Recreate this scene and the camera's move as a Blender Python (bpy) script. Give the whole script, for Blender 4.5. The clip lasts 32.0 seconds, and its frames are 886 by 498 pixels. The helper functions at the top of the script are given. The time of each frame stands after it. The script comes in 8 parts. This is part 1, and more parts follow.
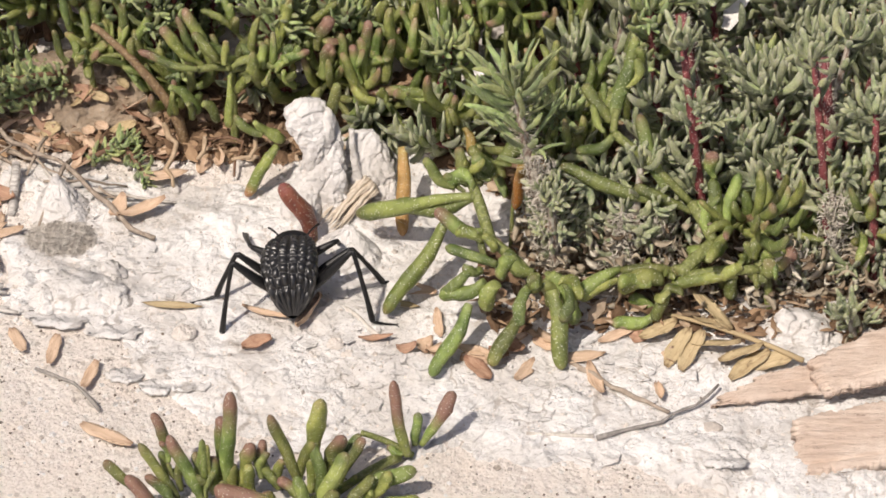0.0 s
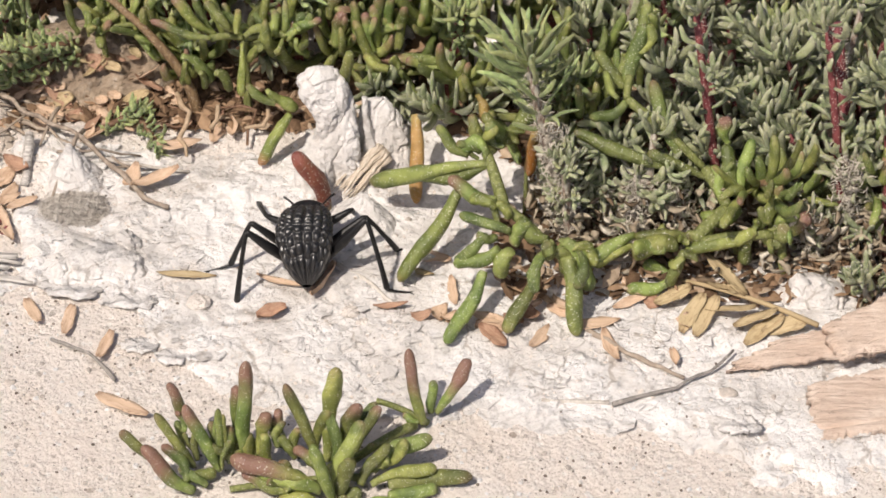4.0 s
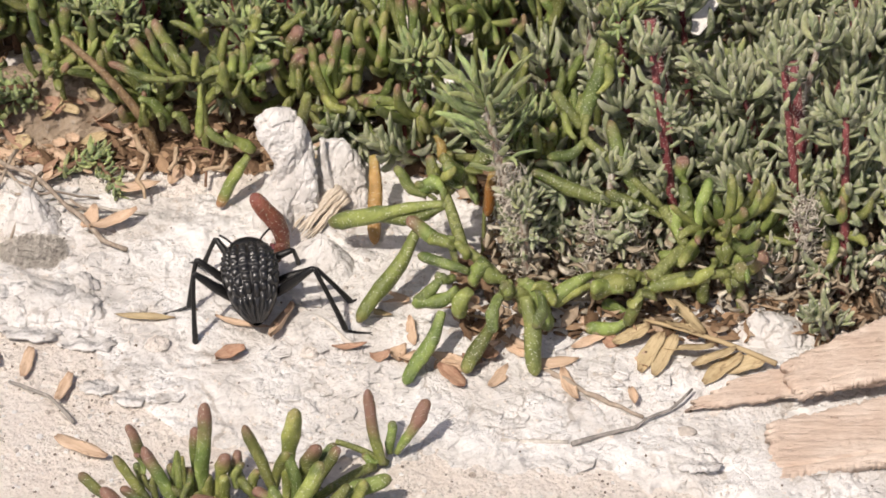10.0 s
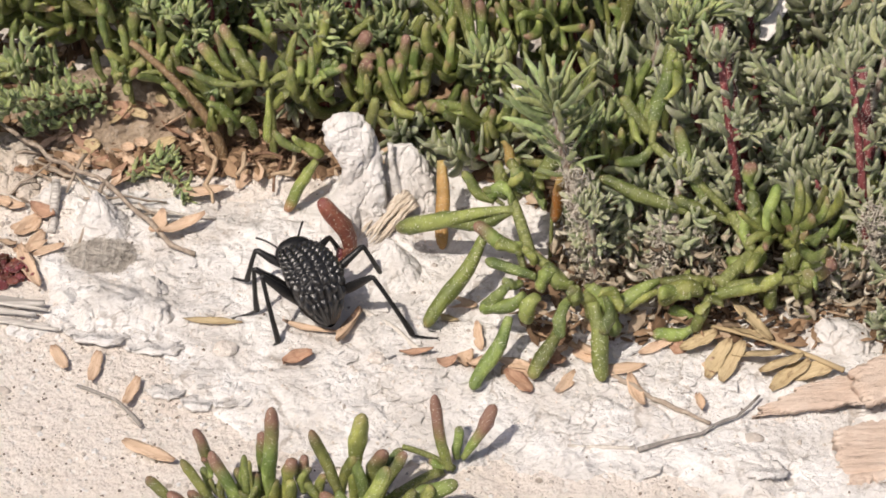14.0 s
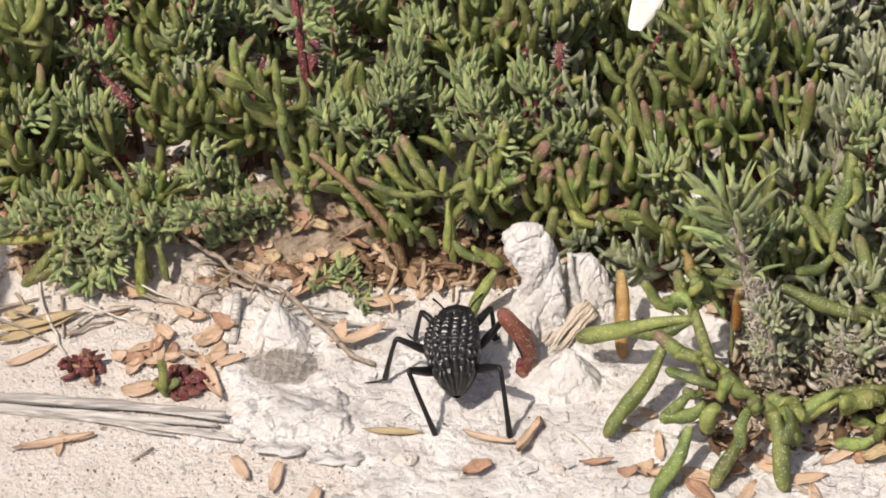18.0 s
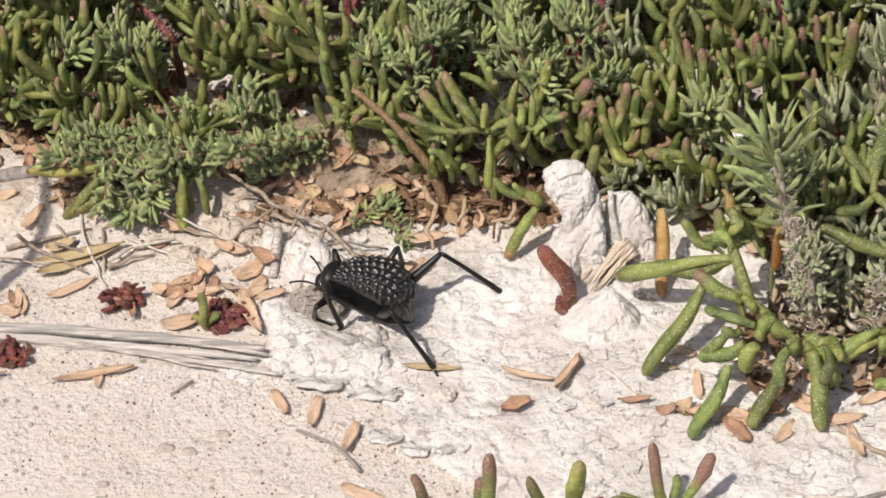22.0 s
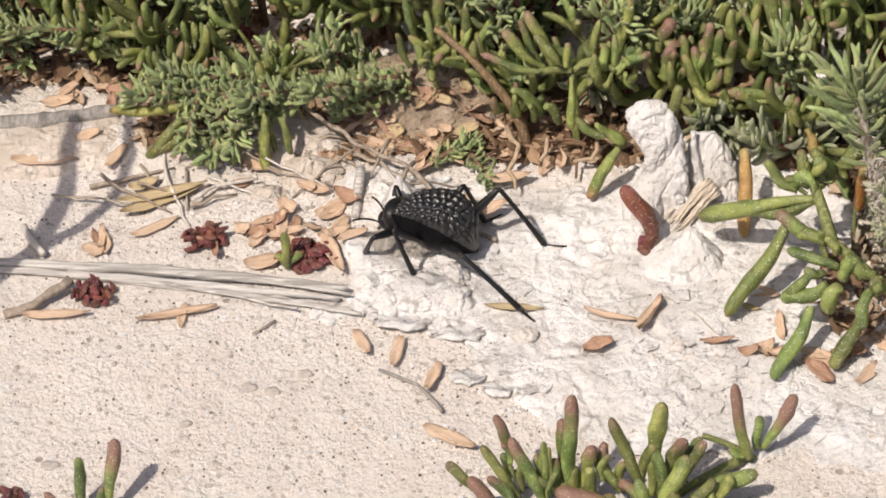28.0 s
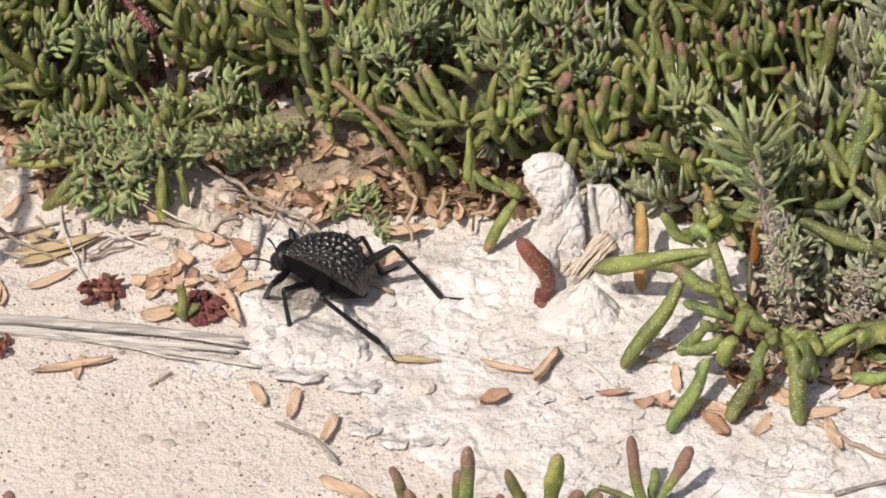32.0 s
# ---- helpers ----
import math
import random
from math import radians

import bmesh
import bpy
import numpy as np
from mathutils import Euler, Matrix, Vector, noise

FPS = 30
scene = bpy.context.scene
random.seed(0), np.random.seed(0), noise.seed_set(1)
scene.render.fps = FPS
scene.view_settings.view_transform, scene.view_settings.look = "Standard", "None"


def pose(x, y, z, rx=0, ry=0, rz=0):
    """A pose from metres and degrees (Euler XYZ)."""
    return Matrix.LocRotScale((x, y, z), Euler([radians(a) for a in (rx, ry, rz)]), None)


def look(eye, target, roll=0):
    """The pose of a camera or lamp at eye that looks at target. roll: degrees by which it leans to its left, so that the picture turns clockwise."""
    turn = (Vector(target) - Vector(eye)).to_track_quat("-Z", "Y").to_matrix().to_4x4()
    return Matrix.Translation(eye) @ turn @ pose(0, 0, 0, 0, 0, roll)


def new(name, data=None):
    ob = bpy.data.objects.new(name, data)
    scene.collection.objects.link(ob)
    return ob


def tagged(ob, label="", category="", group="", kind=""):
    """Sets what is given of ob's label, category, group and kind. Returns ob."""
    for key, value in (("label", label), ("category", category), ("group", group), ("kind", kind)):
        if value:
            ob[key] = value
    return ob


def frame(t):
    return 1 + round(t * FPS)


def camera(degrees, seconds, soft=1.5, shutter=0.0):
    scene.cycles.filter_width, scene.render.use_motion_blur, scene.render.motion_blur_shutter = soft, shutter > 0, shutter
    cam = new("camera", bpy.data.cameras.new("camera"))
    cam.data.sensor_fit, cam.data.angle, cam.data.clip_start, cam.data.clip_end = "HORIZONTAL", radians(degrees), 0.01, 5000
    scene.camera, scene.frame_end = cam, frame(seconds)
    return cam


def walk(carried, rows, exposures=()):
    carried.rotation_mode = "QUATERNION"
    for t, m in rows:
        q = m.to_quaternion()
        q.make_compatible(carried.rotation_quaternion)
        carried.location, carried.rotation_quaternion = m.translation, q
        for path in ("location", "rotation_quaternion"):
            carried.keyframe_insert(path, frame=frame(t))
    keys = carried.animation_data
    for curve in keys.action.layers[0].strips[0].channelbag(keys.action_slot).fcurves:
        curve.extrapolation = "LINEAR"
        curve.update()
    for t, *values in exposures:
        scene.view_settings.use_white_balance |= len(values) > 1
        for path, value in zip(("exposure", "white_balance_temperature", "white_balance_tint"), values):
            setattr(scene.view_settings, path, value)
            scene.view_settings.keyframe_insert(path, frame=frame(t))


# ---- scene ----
# A dark ground beetle on pale crusted ground beside low succulent plants.
# Lengths in the scene code are millimetres; MM turns them into metres.
MM = 0.001

# ---- camera: seconds, eye x y z, point looked at on the ground x y, roll ----
PATH = [
    (0.0, -0.23, -474.14, 426.41, 1.57, 5.01, 1.491),
    (0.5, -1.36, -473.65, 426.79, 1.74, 5.12, 1.471),
    (1.0, -0.31, -475.66, 425.09, 1.01, 3.12, 1.205),
    (1.5, -0.52, -473.78, 427.03, 0.09, -3.97, 1.056),
    (2.0, -1.01, -474.47, 425.90, -0.51, -6.53, 0.936),
    (2.5, -0.87, -473.93, 426.81, -0.60, -6.19, 0.927),
    (3.0, -0.61, -473.72, 426.73, -1.01, -5.02, 0.947),
    (3.5, -1.18, -473.45, 427.18, -0.97, -3.91, 0.966),
    (5.5, -0.55, -473.89, 426.85, -0.21, -3.28, 0.937),
    (6.0, -0.45, -473.87, 426.70, -0.36, -3.62, 0.896),
    (6.5, -1.76, -474.18, 426.71, -0.54, -4.40, 0.957),
    (7.0, -0.73, -475.09, 425.12, -0.94, -7.29, 0.769),
    (7.5, -1.48, -474.14, 426.47, -1.25, -8.82, 0.791),
    (8.0, -0.88, -473.84, 426.73, -1.89, -7.74, 0.688),
    (8.5, -0.99, -474.17, 426.66, -1.56, -4.59, 0.757),
    (9.0, -0.10, -474.19, 426.58, -0.03, -0.47, 0.818),
    (9.5, -0.01, -473.32, 427.23, 2.87, 4.51, 0.961),
    (10.0, -0.43, -474.24, 427.17, 6.50, 7.20, 1.177),
    (10.5, -0.64, -473.91, 427.50, 8.52, 9.24, 1.338),
    (11.0, 0.05, -473.95, 427.62, 10.05, 11.08, 1.399),
    (11.5, -0.45, -474.00, 427.84, 10.06, 12.79, 1.448),
    (12.0, -1.00, -474.20, 427.31, 7.59, 13.48, 1.251),
    (12.5, -0.84, -474.05, 427.31, 3.66, 13.65, 0.976),
    (13.0, -1.15, -474.86, 427.10, 0.35, 14.00, 0.918),
    (13.5, -0.15, -474.56, 426.73, -2.78, 13.26, 0.540),
    (14.0, -0.04, -474.24, 427.52, -5.55, 8.40, 0.362),
    (14.5, -0.86, -474.65, 427.13, -10.35, 5.77, 0.060),
    (16.5, -0.09, -474.59, 427.86, -26.51, 14.86, -1.174),
    (17.0, -0.53, -474.31, 427.87, -31.21, 19.33, -1.495),
    (17.5, 0.44, -473.49, 428.86, -35.33, 28.02, -1.955),
    (18.0, 0.80, -473.72, 428.10, -39.30, 38.41, -2.339),
    (18.5, 1.30, -474.49, 427.83, -42.12, 44.55, -2.538),
    (19.0, 1.64, -474.10, 427.96, -42.94, 48.46, -2.613),
    (19.5, 1.21, -475.11, 427.12, -40.77, 43.25, -2.362),
    (20.0, 0.92, -475.00, 427.46, -40.95, 33.31, -2.280),
    (20.5, 0.45, -474.84, 427.73, -42.38, 28.38, -2.306),
    (21.0, 1.72, -474.66, 427.51, -43.98, 24.04, -2.426),
    (21.5, 1.23, -475.31, 427.56, -45.40, 21.65, -2.412),
    (22.0, 0.78, -475.21, 427.54, -45.66, 20.29, -2.289),
    (22.5, 1.85, -474.71, 427.75, -46.04, 19.28, -2.373),
    (23.0, 1.05, -475.72, 427.20, -46.84, 17.22, -2.490),
    (23.5, 1.21, -475.16, 427.03, -48.24, 13.42, -2.685),
    (24.0, 1.01, -475.42, 428.39, -51.34, 9.05, -2.899),
    (24.5, 1.69, -475.04, 428.36, -54.49, 4.13, -3.240),
    (25.0, 0.78, -475.25, 427.96, -57.10, -0.19, -3.381),
    (25.5, 1.07, -474.79, 427.92, -58.76, -3.01, -3.661),
    (27.5, -0.37, -473.38, 429.69, -59.27, -0.80, -3.484),
    (28.0, 0.32, -473.71, 429.64, -59.26, 3.35, -3.372),
    (28.5, 0.52, -474.40, 428.46, -57.10, 6.39, -2.978),
    (29.0, 0.61, -474.47, 428.85, -54.78, 8.33, -2.768),
    (29.5, 1.54, -474.07, 429.19, -51.33, 10.85, -2.541),
    (30.0, 0.71, -474.32, 429.36, -48.86, 13.67, -2.282),
    (30.5, 1.15, -474.71, 428.55, -46.41, 15.24, -2.144),
    (31.0, 2.11, -474.80, 428.79, -43.83, 16.75, -2.038),
    (31.5, 1.41, -474.90, 428.69, -42.41, 17.83, -1.899),
    (32.0, 1.16, -474.84, 428.67, -41.76, 18.30, -1.868),
]
cam = camera(14.0, 32.0, soft=1.7, shutter=0.3)
walk(cam, [(t, look((ex * MM, ey * MM, ez * MM), (gx * MM, gy * MM, 0), roll)) for t, ex, ey, ez, gx, gy, roll in PATH],
     exposures=[(0.0, -0.16, 6650, 14.0), (32.0, -0.16, 6650, 14.0)])

# ---- light: clear sky, high sun from behind the camera's left shoulder ----
SUN_WAY = Vector((0.40, 0.52, -1.0)).normalized()
world = bpy.data.worlds.new("sky")
scene.world = world
world.use_nodes = True
sky = world.node_tree.nodes.new("ShaderNodeTexSky")
sky.sky_type, sky.sun_disc = "NISHITA", False
sky.air_density, sky.dust_density, sky.ozone_density = 0.65, 3.5, 0.6
sky.sun_elevation = math.asin(-SUN_WAY.z)
sky.sun_rotation = math.atan2(-SUN_WAY.x, -SUN_WAY.y)
background = world.node_tree.nodes["Background"]
world.node_tree.links.new(sky.outputs[0], background.inputs[0])
background.inputs[1].default_value = 0.104
sun_data = bpy.data.lights.new("sun", "SUN")
sun_data.energy, sun_data.angle, sun_data.color = 4.4, radians(0.6), (1.0, 0.935, 0.82)
sun = new("sun", sun_data)
sun.matrix_world = look((0, 0, 2), Vector((0, 0, 2)) + SUN_WAY)


# ---- materials ----
class Mat:
    """A node material under way: small helpers for colour, bump and masks."""

    def __init__(self, name, rough=0.6, spec=0.5):
        self.m = bpy.data.materials.new(name)
        self.m.use_nodes = True
        self.t = self.m.node_tree
        self.b = self.t.nodes["Principled BSDF"]
        self.b.inputs["Roughness"].default_value = rough
        self.b.inputs["Specular IOR Level"].default_value = spec
        self.co = self.t.nodes.new("ShaderNodeTexCoord").outputs["Object"]
        self.info = self.t.nodes.new("ShaderNodeObjectInfo")

    def link(self, a, b):
        self.t.links.new(a, b)

    def node(self, kind, **values):
        n = self.t.nodes.new(kind)
        for key, value in values.items():
            n.inputs[key.replace("_", " ")].default_value = value
        return n

    def scaled(self, sx, sy, sz):
        n = self.node("ShaderNodeMapping")
        n.inputs["Scale"].default_value = (sx, sy, sz)
        self.link(self.co, n.inputs["Vector"])
        return n.outputs[0]

    def shifted(self, co):
        """Coordinates moved by the object's random number, so that no two pieces are alike."""
        n = self.t.nodes.new("ShaderNodeVectorMath")
        m = self.math("MULTIPLY", self.info.outputs["Random"], 37.0)
        self.link(co, n.inputs[0])
        self.link(m, n.inputs[1])
        return n.outputs[0]

    def noise(self, scale, detail=4.0, rough=0.6, co=None, dist=0.0):
        n = self.node("ShaderNodeTexNoise", Scale=scale, Detail=detail, Roughness=rough, Distortion=dist)
        self.link(co or self.co, n.inputs["Vector"])
        return n.outputs["Fac"]

    def cells(self, scale, feature="F1", co=None, rand=1.0):
        n = self.node("ShaderNodeTexVoronoi", Scale=scale, Randomness=rand)
        n.feature = feature
        self.link(co or self.co, n.inputs["Vector"])
        return n

    def ramp(self, value, lo, hi, a=0.0, b=1.0):
        n = self.t.nodes.new("ShaderNodeMapRange")
        n.interpolation_type = "SMOOTHSTEP"
        for k, v in zip(("From Min", "From Max", "To Min", "To Max"), (lo, hi, a, b)):
            n.inputs[k].default_value = v
        self.link(value, n.inputs["Value"])
        return n.outputs["Result"]

    def math(self, op, a, b):
        n = self.t.nodes.new("ShaderNodeMath")
        n.operation = op
        for k, v in enumerate((a, b)):
            if isinstance(v, (int, float)):
                n.inputs[k].default_value = v
            else:
                self.link(v, n.inputs[k])
        return n.outputs[0]

    def mix(self, fac, a, b, blend="MIX"):
        n = self.t.nodes.new("ShaderNodeMix")
        n.data_type, n.blend_type = "RGBA", blend
        for k, v in ((0, fac), (6, a), (7, b)):
            if isinstance(v, (int, float)):
                n.inputs[k].default_value = v
            elif isinstance(v, tuple):
                n.inputs[k].default_value = (*v, 1)
            else:
                self.link(v, n.inputs[k])
        return n.outputs[2]

    def color(self, c):
        if isinstance(c, tuple):
            self.b.inputs["Base Color"].default_value = (*c, 1)
        else:
            self.link(c, self.b.inputs["Base Color"])

    def rough(self, r):
        self.link(r, self.b.inputs["Roughness"])

    def bump(self, height, distance, strength=1.0):
        n = self.node("ShaderNodeBump", Distance=distance, Strength=strength)
        old = self.b.inputs["Normal"].links
        if old:
            self.link(old[0].from_socket, n.inputs["Normal"])
        self.link(height, n.inputs["Height"])
        self.link(n.outputs[0], self.b.inputs["Normal"])


def z_of(m):
    n = m.t.nodes.new("ShaderNodeSeparateXYZ")
    m.link(m.co, n.inputs[0])
    return n.outputs["Z"]


def leaf_material(name, dark, light, tip, tip_from, rough=0.42, specks=1.0, fuzz=0.0, joined=False):
    """Fleshy leaf. A single leaf has z from 0 at the base to 1 at the tip and takes its tip's redness from the object's colour;
    in joined foliage the UV's v runs along the leaf and each island has its own shade."""
    m = Mat(name, rough, 0.55)
    if joined:
        n = m.node("ShaderNodeMapping")
        n.inputs["Scale"].default_value = (100, 100, 100)
        m.link(m.co, n.inputs["Vector"])
        co = n.outputs[0]
        pick = m.t.nodes.new("ShaderNodeNewGeometry").outputs["Random Per Island"]
        uv = m.t.nodes.new("ShaderNodeSeparateXYZ")
        m.link(m.t.nodes.new("ShaderNodeUVMap").outputs[0], uv.inputs[0])
        along, red = uv.outputs["Y"], m.ramp(pick, 0.6, 1.0, 0.0, 0.3)
    else:
        sep = m.t.nodes.new("ShaderNodeSeparateColor")
        m.link(m.info.outputs["Color"], sep.inputs[0])
        shape = m.t.nodes.new("ShaderNodeCombineXYZ")
        shape.inputs[0].default_value = shape.inputs[1].default_value = 1.0
        m.link(sep.outputs[1], shape.inputs[2])
        even = m.t.nodes.new("ShaderNodeVectorMath")
        even.operation = "MULTIPLY"
        m.link(m.co, even.inputs[0])
        m.link(shape.outputs[0], even.inputs[1])
        co = m.shifted(even.outputs[0])
        pick, along = m.info.outputs["Random"], z_of(m)
        red = sep.outputs[0]
    n1 = m.noise(2.6, 3, 0.6, co)
    base = m.mix(m.ramp(n1, 0.36, 0.64), dark, light)
    base = m.mix(m.ramp(m.noise(11, 4, 0.7, co), 0.45, 0.7, 0.0, 0.45), base, tuple(0.62 * v for v in dark))
    shade = m.node("ShaderNodeHueSaturation", Fac=1.0)
    m.link(base, shade.inputs["Color"])
    m.link(m.ramp(pick, 0.0, 1.0, 0.7, 1.4), shade.inputs["Value"])
    m.link(m.ramp(m.math("FRACT", m.math("MULTIPLY", pick, 7.3), 0.0), 0.0, 1.0, 0.486, 0.528), shade.inputs["Hue"])
    base = shade.outputs[0]
    reach = m.math("ADD", m.math("ADD", along, m.math("MULTIPLY", m.math("SUBTRACT", n1, 0.5), 0.5)), red)
    base = m.mix(m.ramp(reach, tip_from, tip_from + 0.4), base, tip)
    base = m.mix(m.ramp(along, 0.0, 0.22, 0.35, 0.0), base, (0.30, 0.32, 0.12))
    warts = m.cells(38, "F1", co)
    wart = m.ramp(warts.outputs["Distance"], 0.1, 0.45, 1.0, 0.0)
    if specks:
        few = m.ramp(m.noise(9, 2, 0.6, co), 0.34, 0.46)
        dots = m.math("MULTIPLY", m.ramp(m.math("SUBTRACT", m.cells(36, "F1", co).outputs["Distance"], m.math("MULTIPLY", m.noise(16, 1, 0.5, co), 0.24)), 0.02, 0.10, 1.0, 0.0), few)
        base = m.mix(m.math("MULTIPLY", dots, 0.85 * specks), base, (0.80, 0.80, 0.68))
        frost = m.math("MULTIPLY", m.ramp(m.noise(75, 3, 0.8, co), 0.55, 0.68), m.ramp(m.noise(4, 3, 0.6, co), 0.4, 0.6))
        base = m.mix(m.math("MULTIPLY", frost, 0.4 * specks), base, (0.55, 0.56, 0.38))
    if fuzz:
        hair = m.noise(34, 3, 0.75, co)
        base = m.mix(m.ramp(hair, 0.44, 0.68, 0.0, fuzz), base, (0.50, 0.52, 0.38))
        m.b.inputs["Sheen Weight"].default_value = 0.2
    m.color(base)
    m.rough(m.ramp(n1, 0.3, 0.7, rough - 0.08, rough + 0.14))
    m.bump(wart, 0.0002, 0.35)
    m.bump(m.noise(5, 3, 0.6, co), 0.0008, 0.55)
    m.bump(m.noise(42, 3, 0.7, co), 0.0003, 0.6)
    m.b.inputs["Subsurface Weight"].default_value = 0.16
    m.b.inputs["Subsurface Radius"].default_value = (0.7, 1.0, 0.25)
    m.b.inputs["Subsurface Scale"].default_value = 0.0008
    return m.m


G = ((0.13, 0.155, 0.04), (0.27, 0.295, 0.085), (0.26, 0.15, 0.10))
B = ((0.195, 0.24, 0.08), (0.32, 0.375, 0.14), (0.38, 0.38, 0.16))
F = ((0.15, 0.178, 0.078), (0.315, 0.34, 0.17), (0.42, 0.43, 0.28))
GREEN = leaf_material("succulent_green", (0.10, 0.127, 0.028), (0.24, 0.27, 0.072), (0.23, 0.125, 0.09), 0.90, 0.48)
OLIVE = leaf_material("succulent_olive", (0.14, 0.155, 0.03), (0.24, 0.245, 0.06), (0.36, 0.16, 0.07), 0.84)
RED = leaf_material("succulent_red", (0.10, 0.018, 0.02), (0.21, 0.042, 0.04), (0.16, 0.036, 0.034), 0.8)
YELLOW = leaf_material("succulent_yellow", (0.34, 0.21, 0.045), (0.48, 0.32, 0.10), (0.30, 0.12, 0.02), 0.8)
GREY = leaf_material("felted_leaf", *F, 0.7, 0.62, 0.25, 0.5)
BLUE = leaf_material("bluish_leaf", *B, 0.9, 0.5, 0.5, 0.2)
FAR = {"succulent_green": leaf_material("succulent_green_mass", *G, 0.9, joined=True),
       "felted_leaf": leaf_material("felted_leaf_mass", *F, 0.7, 0.62, 0.25, 0.5, joined=True),
       "bluish_leaf": leaf_material("bluish_leaf_mass", *B, 0.9, 0.5, 0.5, 0.2, joined=True)}


def stem_material(name, a, b, hair):
    m = Mat(name, 0.6, 0.4)
    n = m.noise(1500, 4, 0.6, m.shifted(m.scaled(1, 1, 0.4)))
    c = m.mix(m.ramp(n, 0.35, 0.65), a, b)
    specks = m.ramp(m.cells(2200).outputs["Distance"], 0.15, 0.3, 1.0, 0.0)
    c = m.mix(m.math("MULTIPLY", specks, hair), c, (0.7, 0.66, 0.58))
    m.color(c)
    m.bump(n, 0.0004, 0.7)
    return m.m


RED_STEM = stem_material("crimson_stem", (0.13, 0.026, 0.032), (0.25, 0.075, 0.075), 0.75)
BROWN_STEM = stem_material("brown_stem", (0.11, 0.06, 0.035), (0.20, 0.115, 0.07), 0.15)
GREEN_STEM = stem_material("green_stem", (0.12, 0.14, 0.04), (0.22, 0.24, 0.08), 0.35)
PURPLE_STEM = stem_material("purplish_stem", (0.16, 0.10, 0.055), (0.27, 0.185, 0.10), 0.4)
WOOLLY_STEM = stem_material("woolly_stem", (0.20, 0.13, 0.10), (0.42, 0.40, 0.34), 0.6)

HAIR = stem_material("pale_hair", (0.5, 0.45, 0.38), (0.65, 0.6, 0.52), 0.0)


def crust_material(name="white_crust", low=(0.67, 0.64, 0.61), high=(0.835, 0.82, 0.805), relief=1.0):
    m = Mat(name, 0.92, 0.2)
    big = m.noise(60, 5, 0.65, dist=0.3)
    mid = m.noise(260, 5, 0.7, dist=0.35)
    fine = m.noise(1100, 6, 0.75)
    c = m.mix(m.ramp(big, 0.36, 0.62), low, high)
    c = m.mix(m.ramp(mid, 0.58, 0.72, 0.0, 0.55), c, (0.60, 0.54, 0.485))
    c = m.mix(m.ramp(fine, 0.5, 0.8, 0.0, 0.35), c, (0.54, 0.475, 0.415))
    c = m.mix(m.math("MULTIPLY", m.ramp(m.noise(420, 6, 0.8), 0.54, 0.66), m.ramp(m.noise(38, 3, 0.6), 0.42, 0.6, 0.1, 0.75)), c, (0.52, 0.45, 0.385))
    bend = m.t.nodes.new("ShaderNodeVectorMath")
    wob = m.node("ShaderNodeTexNoise", Scale=90.0, Detail=4.0, Roughness=0.6)
    m.link(m.co, wob.inputs["Vector"])
    bend.operation = "MULTIPLY_ADD"
    m.link(wob.outputs["Color"], bend.inputs[0])
    bend.inputs[1].default_value = (0.012, 0.012, 0.0)
    m.link(m.co, bend.inputs[2])
    rim = m.cells(85, "DISTANCE_TO_EDGE", bend.outputs[0]).outputs["Distance"]
    crack = m.math("MULTIPLY", m.ramp(rim, 0.008, 0.03, 1.0, 0.0), m.ramp(m.noise(75, 3, 0.6), 0.46, 0.6))
    c = m.mix(m.math("MULTIPLY", crack, 0.5), c, (0.27, 0.22, 0.175))
    m.color(c)
    m.bump(m.ramp(rim, 0.0, 0.12), 0.0010, 0.2)
    m.bump(m.noise(2900, 4, 0.75), 0.0005, 0.45 * relief)
    m.bump(fine, 0.0008 * relief, 0.52)
    m.bump(mid, 0.0020 * relief, 0.55)
    m.bump(m.noise(110, 3, 0.5), 0.002, 0.3)
    crumple = m.cells(330, "F1", bend.outputs[0]).outputs["Distance"]
    m.bump(m.math("MULTIPLY", crumple, m.ramp(m.noise(120, 3, 0.6), 0.35, 0.6, 0.2, 1.0)), 0.0011 * relief, 0.55)
    return m.m


